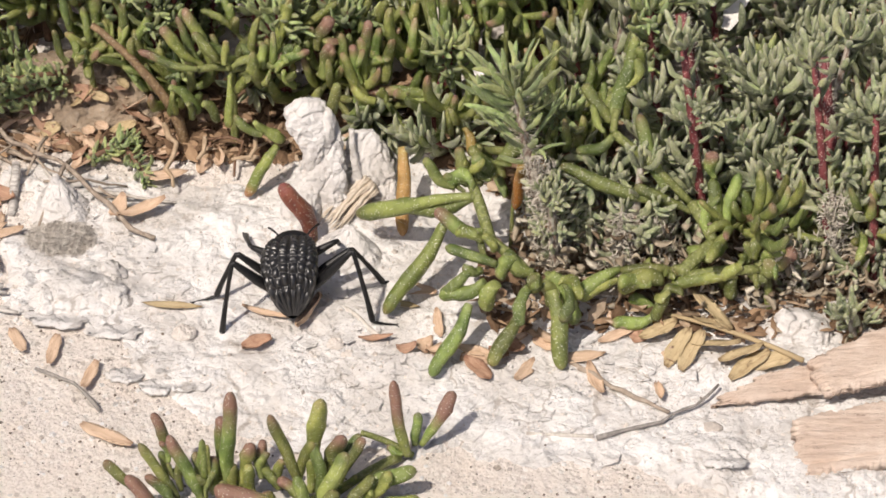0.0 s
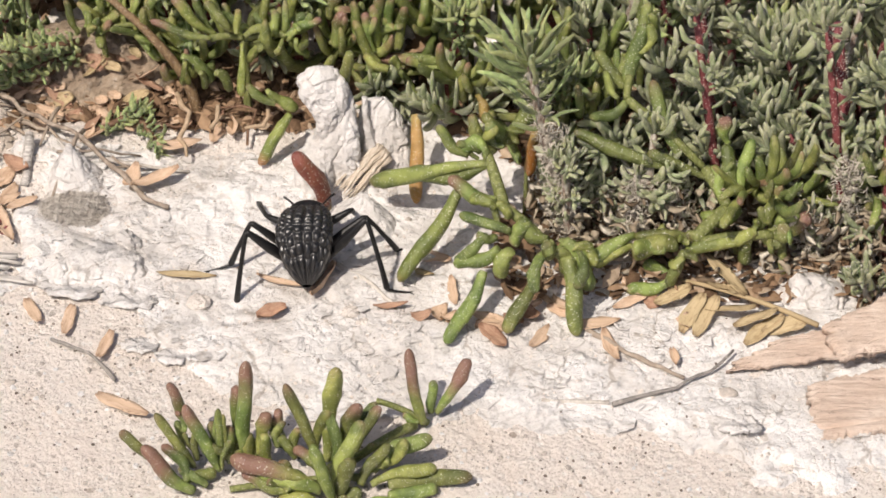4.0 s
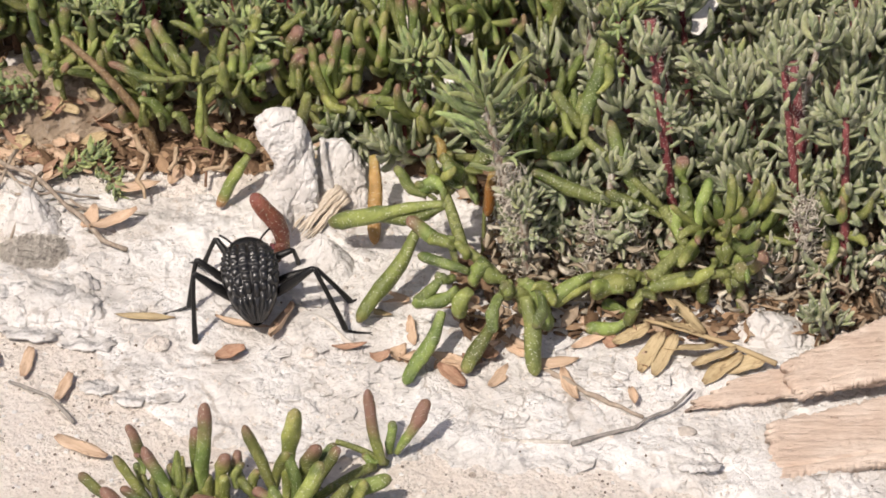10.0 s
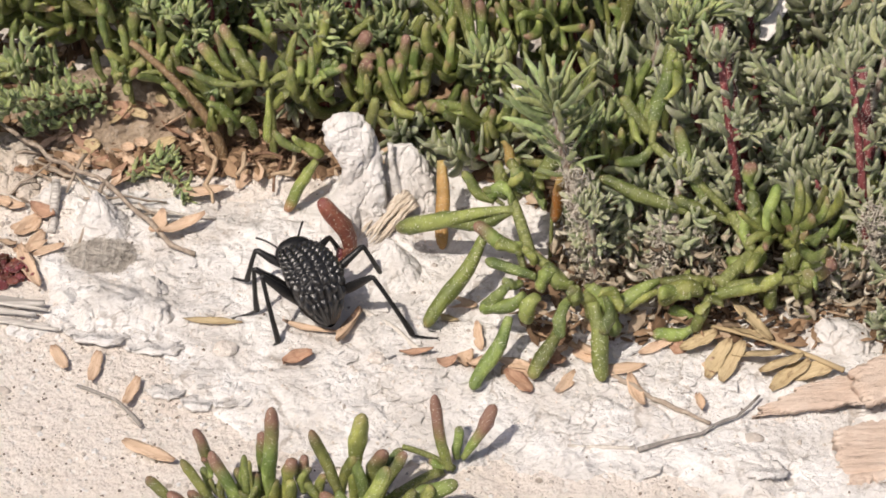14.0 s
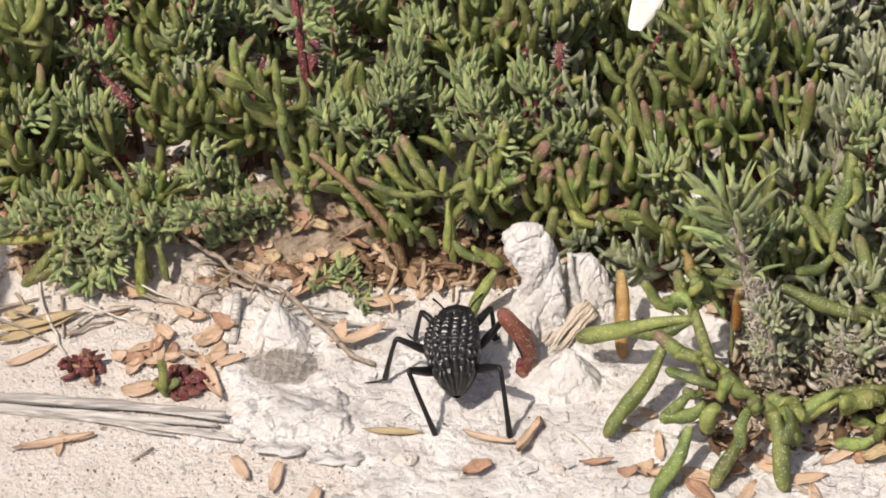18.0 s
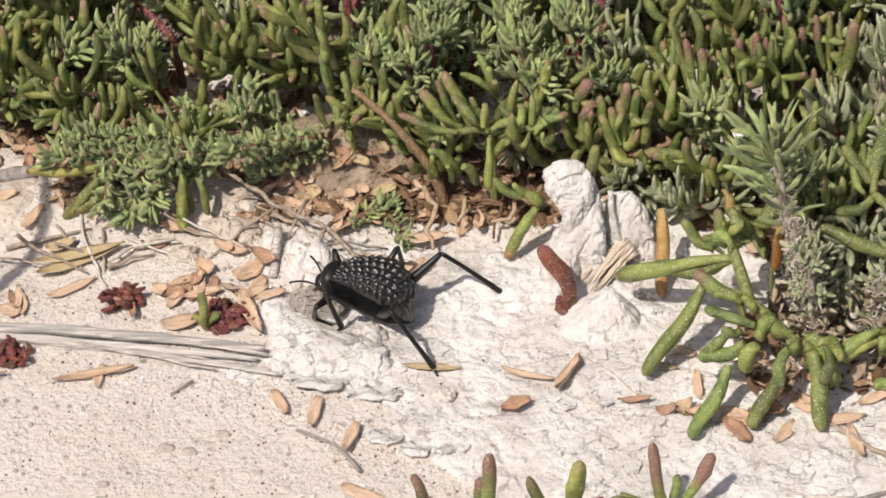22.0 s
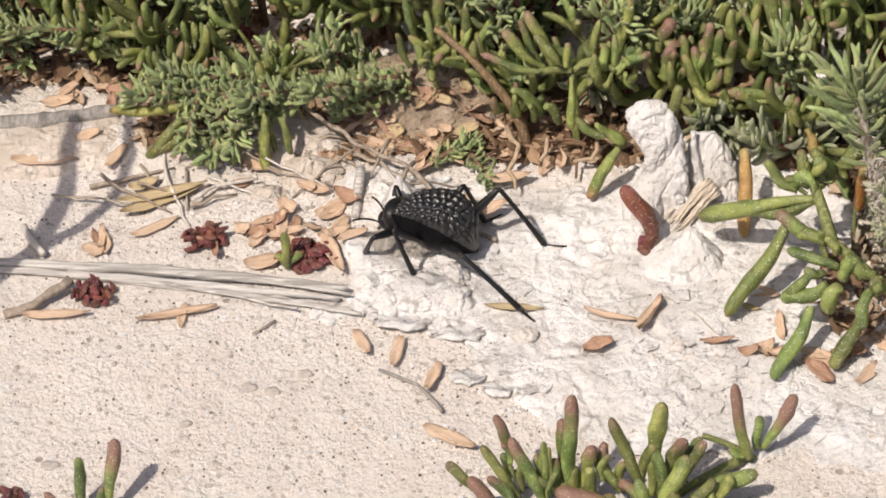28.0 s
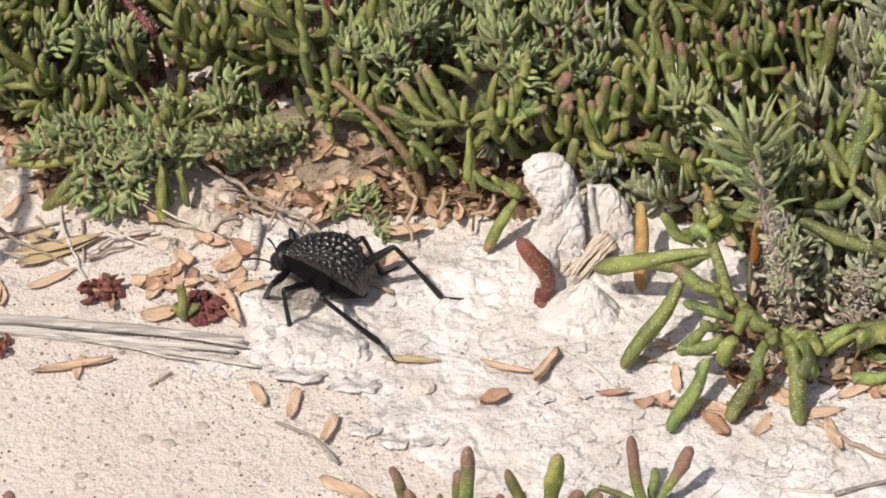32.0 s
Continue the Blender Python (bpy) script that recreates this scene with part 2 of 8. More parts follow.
def sand_material():
    m = Mat("pale_sandy_ground", 0.95, 0.15)
    big = m.noise(28, 4, 0.6)
    mid = m.noise(190, 5, 0.7)
    fine = m.noise(1300, 6, 0.85)
    dots = m.cells(1500)
    grit = m.cells(620)
    c = m.mix(m.ramp(big, 0.3, 0.7), (0.845, 0.765, 0.695), (0.90, 0.84, 0.78))
    c = m.mix(m.ramp(mid, 0.45, 0.7, 0.0, 0.6), c, (0.88, 0.835, 0.78))
    c = m.mix(m.ramp(m.noise(75, 5, 0.7), 0.52, 0.72, 0.0, 0.4), c, (0.74, 0.63, 0.53))
    c = m.mix(m.ramp(fine, 0.56, 0.74, 0.0, 0.4), c, (0.57, 0.475, 0.39))
    tiny = m.noise(3300, 4, 0.8)
    c = m.mix(m.ramp(tiny, 0.6, 0.72, 0.0, 0.5), c, (0.40, 0.325, 0.26))
    c = m.mix(m.math("MULTIPLY", m.ramp(dots.outputs["Distance"], 0.12, 0.3, 1.0, 0.0), m.ramp(mid, 0.4, 0.62, 0.05, 0.45)), c, (0.36, 0.285, 0.225))
    seps = m.t.nodes.new("ShaderNodeSeparateColor")
    m.link(grit.outputs["Color"], seps.inputs[0])
    near = m.ramp(grit.outputs["Distance"], 0.25, 0.4, 1.0, 0.0)
    c = m.mix(m.math("MULTIPLY", m.math("MULTIPLY", m.ramp(seps.outputs[0], 0.9, 0.94), near), 0.5), c, (0.36, 0.30, 0.25))
    c = m.mix(m.math("MULTIPLY", m.math("MULTIPLY", m.ramp(seps.outputs[1], 0.8, 0.86), near), 0.7), c, (0.93, 0.89, 0.84))
    chips = m.cells(260)
    rare = m.t.nodes.new("ShaderNodeSeparateColor")
    m.link(chips.outputs["Color"], rare.inputs[0])
    spot = m.ramp(m.math("ADD", chips.outputs["Distance"], m.math("MULTIPLY", fine, 0.25)), 0.27, 0.34, 1.0, 0.0)
    c = m.mix(m.math("MULTIPLY", m.math("MULTIPLY", m.ramp(rare.outputs[0], 0.9, 0.93), spot), 0.75), c, (0.33, 0.265, 0.21))
    m.color(c)
    m.bump(tiny, 0.0005, 0.6)
    m.bump(fine, 0.0009, 0.7)
    m.bump(dots.outputs["Distance"], 0.0004, 0.6)
    m.bump(grit.outputs["Distance"], 0.0006, 0.5)
    m.bump(mid, 0.0014, 0.6)
    return m.m


def fibre_material(name, a, b, dark, stretch, rough=0.8, unit=1.0, ends=0.0):
    """Dry plant matter and wood with grain along the piece's own y axis; ends browns a leaflet's base and tip."""
    m = Mat(name, rough, 0.25)
    co = m.shifted(m.scaled(*stretch))
    n = m.noise(900 * unit, 5, 0.65, co)
    c = m.mix(m.ramp(n, 0.35, 0.7), a, b)
    c = m.mix(m.ramp(m.noise(350 * unit, 3, 0.6, co), 0.55, 0.75, 0.0, 0.7), c, dark)
    c = m.mix(m.ramp(m.info.outputs["Random"], 0, 1, 0, 0.4), c, b)
    if ends:
        along = m.t.nodes.new("ShaderNodeSeparateXYZ")
        m.link(m.co, along.inputs[0])
        blotch = m.noise(5.0, 5, 0.7, m.shifted(m.scaled(1, 1, 1)))
        reach = m.math("ADD", m.math("ABSOLUTE", along.outputs["Y"], 0.0), m.math("MULTIPLY", blotch, 0.5))
        c = m.mix(m.ramp(reach, 0.58, 0.76, 0.0, ends), c, tuple(0.6 * v for v in dark))
        c = m.mix(m.ramp(blotch, 0.52, 0.68, 0.0, 0.5), c, dark)
        c = m.mix(m.ramp(m.noise(40.0, 4, 0.7), 0.62, 0.72, 0.0, 0.6), c, tuple(0.5 * v for v in dark))
        rib = m.math("ABSOLUTE", along.outputs["X"], 0.0)
        c = m.mix(m.ramp(rib, 0.01, 0.03, 0.22, 0.0), c, dark)
    m.color(c)
    m.bump(n, 0.00012 if ends else 0.0005, 0.8)
    return m.m


CRUST = crust_material()
EARTH = crust_material("brown_earth", (0.27, 0.20, 0.14), (0.47, 0.375, 0.28), 1.3)
CRUMBLY = crust_material("crumbly_rock", (0.60, 0.52, 0.44), (0.80, 0.72, 0.64), 1.2)
SAND = sand_material()
DRY_LEAF = fibre_material("dry_tan_leaf", (0.50, 0.35, 0.24), (0.63, 0.475, 0.35), (0.34, 0.21, 0.135), (1, 0.25, 1), unit=0.007, ends=0.65)
DRY_PALE = fibre_material("dry_straw_leaf", (0.42, 0.325, 0.185), (0.54, 0.435, 0.27), (0.20, 0.125, 0.06), (1, 0.2, 1), unit=0.007, ends=0.7)
RED_DRY = fibre_material("reddish_dry_leaf", (0.33, 0.195, 0.13), (0.46, 0.30, 0.21), (0.22, 0.10, 0.065), (1, 0.25, 1), unit=0.007, ends=0.6)
PAPER = fibre_material("white_flake", (0.74, 0.71, 0.67), (0.82, 0.80, 0.77), (0.6, 0.55, 0.5), (1, 1, 1), unit=0.004)


def litter_material():
    m = Mat("brown_litter", 0.9, 0.15)
    pick = m.t.nodes.new("ShaderNodeNewGeometry").outputs["Random Per Island"]
    c = m.mix(m.ramp(pick, 0.2, 0.8), (0.11, 0.068, 0.042), (0.36, 0.24, 0.15))
    c = m.mix(m.ramp(pick, 0.75, 0.92), c, (0.48, 0.38, 0.28))
    m.color(m.mix(m.ramp(m.noise(700, 4, 0.6), 0.35, 0.7, 0.0, 0.5), c, (0.20, 0.13, 0.08)))
    return m.m


LITTER_BROWN = litter_material()


def withered_material():
    m = Mat("withered_grey_leaf", 0.9, 0.15)
    pick = m.t.nodes.new("ShaderNodeNewGeometry").outputs["Random Per Island"]
    c = m.mix(m.ramp(pick, 0.1, 0.6), (0.16, 0.11, 0.07), (0.42, 0.36, 0.27))
    c = m.mix(m.ramp(pick, 0.72, 0.9), c, (0.68, 0.63, 0.53))
    m.color(m.mix(m.ramp(m.noise(900, 4, 0.6), 0.35, 0.7, 0.0, 0.5), c, (0.28, 0.23, 0.17)))
    m.bump(m.noise(2400, 3, 0.7), 0.0003, 0.6)
    return m.m


WITHERED = withered_material()
ROOT_TAN = fibre_material("tan_dry_root", (0.36, 0.26, 0.17), (0.52, 0.40, 0.28), (0.25, 0.16, 0.10), (1, 1, 1))
STALK_TAN = fibre_material("tan_fibrous_stalk", (0.50, 0.42, 0.33), (0.68, 0.61, 0.52), (0.40, 0.31, 0.22), (1.0, 0.5, 1.0))
WOOD = fibre_material("weathered_grey_wood", (0.44, 0.40, 0.355), (0.70, 0.66, 0.605), (0.24, 0.20, 0.165), (1.2, 0.06, 1.2))
TWIG = fibre_material("grey_twig_bark", (0.24, 0.19, 0.15), (0.44, 0.37, 0.30), (0.13, 0.1, 0.075), (1, 1, 1))
SPLIT_WOOD = fibre_material("split_grey_wood", (0.27, 0.25, 0.23), (0.68, 0.65, 0.61), (0.10, 0.085, 0.07), (0.035, 1.6, 1.6))


def chip_material():
    """Pinkish torn wood: fine fibres along x, paler worn patches, dark pits and splits."""
    m = Mat("pinkish_wood_chip", 0.9, 0.15)
    co = m.scaled(0.09, 1.0, 0.5)
    fibres, coarse = m.noise(2600, 5, 0.7, co), m.noise(700, 4, 0.6, co)
    worn = m.noise(70, 5, 0.7)
    c = m.mix(m.ramp(worn, 0.35, 0.65), (0.62, 0.485, 0.395), (0.75, 0.635, 0.545))
    c = m.mix(m.ramp(fibres, 0.5, 0.72, 0.0, 0.55), c, (0.40, 0.27, 0.20))
    c = m.mix(m.ramp(coarse, 0.58, 0.72, 0.0, 0.5), c, (0.44, 0.32, 0.25))
    pits = m.noise(420, 6, 0.8, m.scaled(0.3, 1.0, 1.0))
    c = m.mix(m.ramp(pits, 0.61, 0.68, 0.0, 0.7), c, (0.20, 0.13, 0.095))
    c = m.mix(m.ramp(m.noise(900, 5, 0.8), 0.58, 0.7, 0.0, 0.5), c, (0.80, 0.72, 0.64))
    m.color(c)
    m.bump(m.noise(2600, 4, 0.75), 0.0004, 0.5)
    m.bump(fibres, 0.0005, 0.6)
    m.bump(coarse, 0.0009, 0.5)
    m.bump(pits, 0.0012, 0.5)
    return m.m


BARK = chip_material()
STONE = fibre_material("small_grey_stone", (0.38, 0.345, 0.315), (0.58, 0.515, 0.46), (0.27, 0.24, 0.215), (1, 1, 1))
DARK_STONE = fibre_material("dark_grit", (0.13, 0.10, 0.08), (0.27, 0.22, 0.18), (0.10, 0.08, 0.065), (1, 1, 1))
GREY_STICK = fibre_material("grey_stick", (0.20, 0.185, 0.17), (0.40, 0.37, 0.34), (0.11, 0.10, 0.09), (1.2, 0.2, 1.2))


def beetle_material(name, rough, fine, spec=0.6):
    m = Mat(name, rough, spec)
    n = m.noise(2500, 4, 0.7)
    m.color(m.mix(m.ramp(n, 0.4, 0.75, 0.0, fine), (0.006, 0.006, 0.007), (0.032, 0.03, 0.028)))
    m.bump(n, 0.0001, 0.5)
    return m.m


SHELL = beetle_material("black_shell", 0.34, 0.8, 0.9)
SHELL_DULL = beetle_material("dull_black_shell", 0.42, 0.6, 0.4)
BELLY_BLACK = beetle_material("black_underside", 0.5, 0.1, 0.05)
EYE = beetle_material("beetle_eye", 0.15, 0.0)


# ---- mesh helpers ----
def mesh(name, bm, material, smooth=True):
    me = bpy.data.meshes.new(name)
    bm.to_mesh(me)
    bm.free()
    me.materials.append(material)
    if smooth:
        me.polygons.foreach_set("use_smooth", [True] * len(me.polygons))
    return me


def raw_mesh(name, verts, faces, material, smooth=True):
    me = bpy.data.meshes.new(name)
    me.from_pydata(verts, [], faces)
    me.materials.append(material)
    if smooth:
        me.polygons.foreach_set("use_smooth", [True] * len(me.polygons))
    return me


def part(name, bm, material, parent, label="", smooth=True):
    """One bmesh as one mesh object under a thing or a part."""
    me = bm if isinstance(bm, bpy.types.Mesh) else mesh(name, bm, material, smooth)
    ob = new(name, me)
    ob.parent = parent
    return tagged(ob, label)


def thing(name, x, y, z, label, category, group="", kind=""):
    """A top-level Empty at the thing's base, in millimetres."""
    ob = new(name)
    ob.empty_display_size = 0.002
    ob.location = (x * MM, y * MM, z * MM)
    return tagged(ob, label, category, group, kind)


def tube(bm, points, radii, sides=8, flat=1.0):
    """A closed tube along points (metres). flat: thickness across the second axis."""
    points = [Vector(p) for p in points]
    side, last = None, None
    for k, p in enumerate(points):
        way = (points[min(k + 1, len(points) - 1)] - points[max(k - 1, 0)]).normalized()
        if side is None:
            side = way.orthogonal().normalized()
        side = (side - way * side.dot(way)).normalized()
        other = way.cross(side)
        ring = [bm.verts.new(p + radii[k] * (math.cos(a) * side + flat * math.sin(a) * other))
                for a in (2 * math.pi * i / sides for i in range(sides))]
        if last:
            for i in range(sides):
                bm.faces.new((last[i], last[(i + 1) % sides], ring[(i + 1) % sides], ring[i]))
        else:
            bm.faces.new(ring[::-1])
        last = ring
    bm.faces.new(last)


def bent(a, b, sag, count=6, jitter=0.0, rng=random):
    """Points from a to b (mm) on a bow with its middle moved by sag (mm), in metres."""
    a, b, sag = Vector(a), Vector(b), Vector(sag)
    out = []
    for k in range(count):
        s = k / (count - 1)
        p = a.lerp(b, s) + sag * 4 * s * (1 - s)
        if 0 < k < count - 1 and jitter:
            p += Vector([rng.uniform(-jitter, jitter) for _ in range(3)])
        out.append(p * MM)
    return out


# ---- leaves: a few shared shapes, one unit long along z, thickness 0.1 ----
def leaf_shape(profile, bend, flat, seed, sides=9):
    """A leaf with a bow, a slight twist to one side and an uneven outline."""
    bm, rng = bmesh.new(), random.Random(seed)
    fine = []
    for (s0, r0), (s1, r1) in zip(profile, profile[1:]):
        steps = 2 if s1 - s0 > 0.1 else 1
        fine += [(s0 + (s1 - s0) * k / steps, r0 + (r1 - r0) * k / steps) for k in range(steps)]
    fine.append(profile[-1])
    wave, phase = rng.uniform(-0.5, 0.5), rng.uniform(0, 6)
    pts = [(bend * 0.1 * 4 * s * (1 - s) + 0.02 * math.sin(9 * s + phase) * s, wave * 0.1 * math.sin(5 * s), s) for s, _ in fine]
    tube(bm, pts, [0.1 * r * (rng.uniform(0.9, 1.08) if 0 < s < 0.9 else 1) for s, r in fine], sides, flat)
    for v in bm.verts:
        v.co.x += 0.012 * noise.noise(v.co * 7 + Vector((seed, 0, 0)))
        v.co.y += 0.012 * noise.noise(v.co * 7 + Vector((0, seed, 3)))
    return bm


FINGER = [(0.0, 0.62), (0.12, 0.78), (0.35, 0.95), (0.62, 1.0), (0.84, 0.93), (0.93, 0.76), (0.98, 0.46), (1.0, 0.12)]
CLUB = [(0.0, 0.45), (0.15, 0.55), (0.4, 0.8), (0.7, 1.05), (0.87, 1.0), (0.95, 0.78), (0.985, 0.45), (1.0, 0.12)]
LANCE = [(0.0, 0.55), (0.15, 0.78), (0.4, 0.98), (0.65, 1.0), (0.85, 0.82), (0.95, 0.5), (1.0, 0.1)]
PETAL = [(0.0, 0.5), (0.15, 0.7), (0.4, 0.95), (0.65, 1.0), (0.85, 0.75), (0.95, 0.42), (1.0, 0.1)]
SHAPES = {"finger": (FINGER, 0.84), "club": (CLUB, 0.88), "petal": (PETAL, 0.7), "lance": (LANCE, 0.62)}
LEAF_CACHE = {}


def leaf_mesh(shape, bend, material, variant):
    key = (shape, bend, material.name, variant)
    if key not in LEAF_CACHE:
        profile, flat = SHAPES[shape]
        LEAF_CACHE[key] = mesh("leaf", leaf_shape(profile, bend, flat, variant), material)
    return LEAF_CACHE[key]


def leaf(parent, base, tip, r, material, red=0.0, shape="finger", bend=1.2, roll=0.0, name="leaf"):
    """One leaf from base to tip (mm, world) with half-thickness r (mm)."""
    base, tip = Vector(base), Vector(tip)
    way = tip - base
    turn = way.to_track_quat("Z", "Y").to_matrix().to_4x4() @ Matrix.Rotation(roll, 4, "Z")
    ob = new(name, leaf_mesh(shape, bend, material, int(abs(base.x * 13 + tip.y * 7)) % 4))
    ob.parent = parent
    ob.matrix_local = (Matrix.Translation(base * MM - parent.location) @ turn
                       @ Matrix.Diagonal((r * 10 * MM, r * 10 * MM, way.length * MM, 1)))
    ob.color = (red, min(way.length / (10 * r), 4.0), 0, 1)
    return ob


def stem(parent, a, b, r0, r1, material, sag=(0, 0, 0), name="stem", count=6, jitter=0.0, rng=random):
    bm = bmesh.new()
    pts = [p - parent.location for p in bent(a, b, sag, count, jitter, rng)]
    tube(bm, pts, [(r0 + (r1 - r0) * k / (count - 1)) * MM for k in range(count)], 8)
    return part(name, bm, material, parent)


def foliage(root, leaves, material, shape):
    """Many leaves of one shoot as one mesh: rows of base, tip, half-thickness, bend, roll."""
    prof, flatness = SHAPES[shape]
    prof = prof[:2] + [(0.24, (prof[1][1] + prof[2][1]) / 2)] + prof[2:]
    sides, rings = 6, len(prof)
    verts, faces, along = [], [], []
    ring_ids = np.arange(rings * sides).reshape(rings, sides)
    quads = np.stack([ring_ids[:-1], np.roll(ring_ids, -1, 1)[:-1], np.roll(ring_ids, -1, 1)[1:], ring_ids[1:]], -1).reshape(-1, 4)
    angle = np.arange(sides) * 2 * math.pi / sides
    s = np.array([a for a, _ in prof])[:, None]
    rad = np.array([r for _, r in prof])[:, None]
    for n, (base, tip, r, bend, roll) in enumerate(leaves):
        way = tip - base
        m = np.array(way.to_track_quat("Z", "Y").to_matrix() @ Matrix.Rotation(roll, 3, "Z"))
        local = np.stack([r * (rad * np.cos(angle) + bend * 4 * s * (1 - s)), r * flatness * rad * np.sin(angle), way.length * s + 0 * angle], -1).reshape(-1, 3)
        verts.append((local @ m.T + np.array(base)) * MM - np.array(root.location))
        faces.append(quads + n * rings * sides)
        along.append(np.repeat(s[:, 0], sides))
    faces, along = np.concatenate(faces), np.concatenate(along)
    me = raw_mesh("foliage", np.concatenate(verts).tolist(), faces.tolist(), FAR[material.name])
    layer = me.uv_layers.new(name="UVMap")
    layer.data.foreach_set("uv", np.stack([np.zeros(faces.size), along[faces.ravel()]], -1).ravel().astype(np.float32))
    return tagged(part("foliage", me, None, root), kind="stuff")


def hairs(parent, a, b, r, count, rng, length=1.6):
    """Fine pale hairs standing off a stem from a to b (mm)."""
    verts, faces, a, b = [], [], Vector(a), Vector(b)
    way = (b - a).normalized()
    side = way.orthogonal().normalized()
    for _ in range(count):
        out = Matrix.Rotation(rng.uniform(0, 6.28), 3, way) @ side
        p, n = a.lerp(b, rng.random()) + out * r * 0.9, len(verts)
        across, tip = way.cross(out) * 0.075, p + out * length * rng.uniform(0.4, 1.0) + way * rng.uniform(-0.4, 0.6)
        verts += [tuple(q * MM - parent.location) for q in (p - across, p + across, p + way * 0.08, tip)]
        faces += [(n, n + 1, n + 3), (n + 1, n + 2, n + 3), (n + 2, n, n + 3)]
    return tagged(part("hairs", raw_mesh("hairs", verts, faces, HAIR, False), None, parent), kind="stuff")


def fleshy_plant(label, foot, leaves, stems=(), material=None, group="succulent plants", extra=0, thin=0.9):
    """A succulent whose leaves are set one by one: base x y z, tip x y z, half-thickness, redness, bend."""
    root = thing("succulent_plant", *foot, label, "plant", group)
    for k, (bx, by, bz, tx, ty, tz, r, red, bend) in enumerate(leaves):
        leaf(root, (bx, by, bz), (tx, ty, tz), r * thin, material or (RED if red >= 1 else GREEN), red if red < 1 else 0.0,
             "club" if k % 5 == 1 else "finger", abs(bend) * 0.42, math.pi if bend < 0 else 0.0)
    rng = random.Random(int(abs(foot[0] * 10)) + len(leaves))
    for _ in range(extra):
        bx, by, bz, tx, ty, tz, r, red, bend = rng.choice(leaves)
        b, d = Vector((bx, by, bz)), Vector((tx - bx, ty - by, tz - bz)) * rng.uniform(0.25, 0.65)
        b += Vector((rng.uniform(-2.5, 2.5), rng.uniform(-2.0, 2.0), rng.uniform(-0.5, 1.5)))
        d += Vector((rng.uniform(-2.5, 2.5), rng.uniform(-2.5, 2.5), rng.uniform(-0.5, 2.5)))
        if b.z + d.z > 0.5:
            leaf(root, b, b + d, r * rng.uniform(0.6, 0.85), material or (RED if red >= 1 else GREEN), red * 0.5 if red < 1 else 0.0, rng.choice(("finger", "club")), 1.2, rng.uniform(0, 6.28))
    for ax, ay, az, bx, by, bz, r in stems:
        stem(root, (ax, ay, az), (bx, by, bz), r * 0.66, r * 0.55, GREEN_STEM, (0, 0, 0.6), count=9)
    return root


def sprig(rng, name, label, foot, top, pairs, size, r, material, stem_material_, shape="finger", sag=(0, 0, 0), spread=0.9,
          tip_count=6, red=0.15, stem_r=0.9, start=0.25, group="", per_node=2, up=0.35, joined=False, tufts=0, curve=(0.4, 1.4, 2.4), tuft_leaves=7, tip_open=0.75):
    """A leafy shoot from foot to top (mm): whorls along the stem and a tuft at its end."""
    root = thing(name, *foot, label, "plant", group)
    foot, top = Vector(foot), Vector(top)
    stem(root, foot, top, stem_r, stem_r * 0.6, stem_material_, sag, count=7)
    sag, spin, mass = Vector(sag), rng.uniform(0, 6), []

    def put(base, tip, thick, redness, bend, roll):
        if joined:
            mass.append((base, tip, thick, bend, roll))
        else:
            leaf(root, base, tip, thick, material, redness, shape, bend, roll)

    way = (top - foot).normalized()
    side = way.orthogonal().normalized()
    for k in range(pairs):
        s = start + (1 - start) * (k + 0.5) / pairs
        p = foot.lerp(top, s) + sag * 4 * s * (1 - s)
        spin += 1.57 + rng.uniform(-0.4, 0.4)
        for j in range(per_node):
            a = spin + 2 * math.pi * j / per_node + rng.uniform(-0.3, 0.3)
            out = Matrix.Rotation(a, 3, way) @ side
            d = (out * spread * rng.uniform(0.5, 1.2) + way * rng.uniform(0.2, 0.9) + Vector((rng.uniform(-0.25, 0.25), rng.uniform(-0.25, 0.25), up + rng.uniform(-0.3, 0.3)))).normalized()
            length = size * rng.uniform(0.45, 1.2) * (0.75 + 0.3 * s)
            put(p + out * stem_r * 0.5, p + d * length, r * rng.uniform(0.8, 1.15), red * rng.uniform(0, 2.2), rng.choice(curve), rng.uniform(-2.1, -1.0))
    for _ in range(tufts):
        s = rng.uniform(max(start, 0.2), 0.95)
        p = foot.lerp(top, s) + sag * 4 * s * (1 - s)
        out = Matrix.Rotation(rng.uniform(0, 6.28), 3, way) @ side
        q = p + (out + way * 0.5 + Vector((0, 0, 0.3))).normalized() * size * rng.uniform(0.35, 0.9)
        put(p, q, stem_r * 0.45, 0.0, 0.4, 0.0)
        lead = (q - p).normalized()
        for k in range(tuft_leaves):
            o = Matrix.Rotation(2.4 * k, 3, lead) @ lead.orthogonal().normalized()
            d = (lead * rng.uniform(0.5, 1.2) + o * (0.3 + 0.12 * k) + Vector((0, 0, 0.25))).normalized()
            put(q - lead * 0.3, q + d * size * rng.uniform(0.4, 0.8), r * rng.uniform(0.7, 0.95), red, rng.choice((0.4, 1.4)), rng.uniform(0, 6.28))
    for k in range(tip_count):
        a = spin + 2.4 * k
        out = Matrix.Rotation(a, 3, way) @ side
        d = (way + out * (0.15 + tip_open * k / tip_count) + Vector((0, 0, 0.2))).normalized()
        length = size * (0.55 + 0.5 * k / tip_count) * rng.uniform(0.85, 1.1)
        put(top + out * 0.3 - way * 0.5, top + d * length, r * rng.uniform(0.75, 1.0), red * rng.uniform(0.3, 2.5), rng.choice(curve), rng.uniform(-2.1, -1.0))
    if mass:
        foliage(root, mass, material, shape)
    return root


# ---- ground ----
LATTICE = np.random.RandomState(4).rand(512, 512)


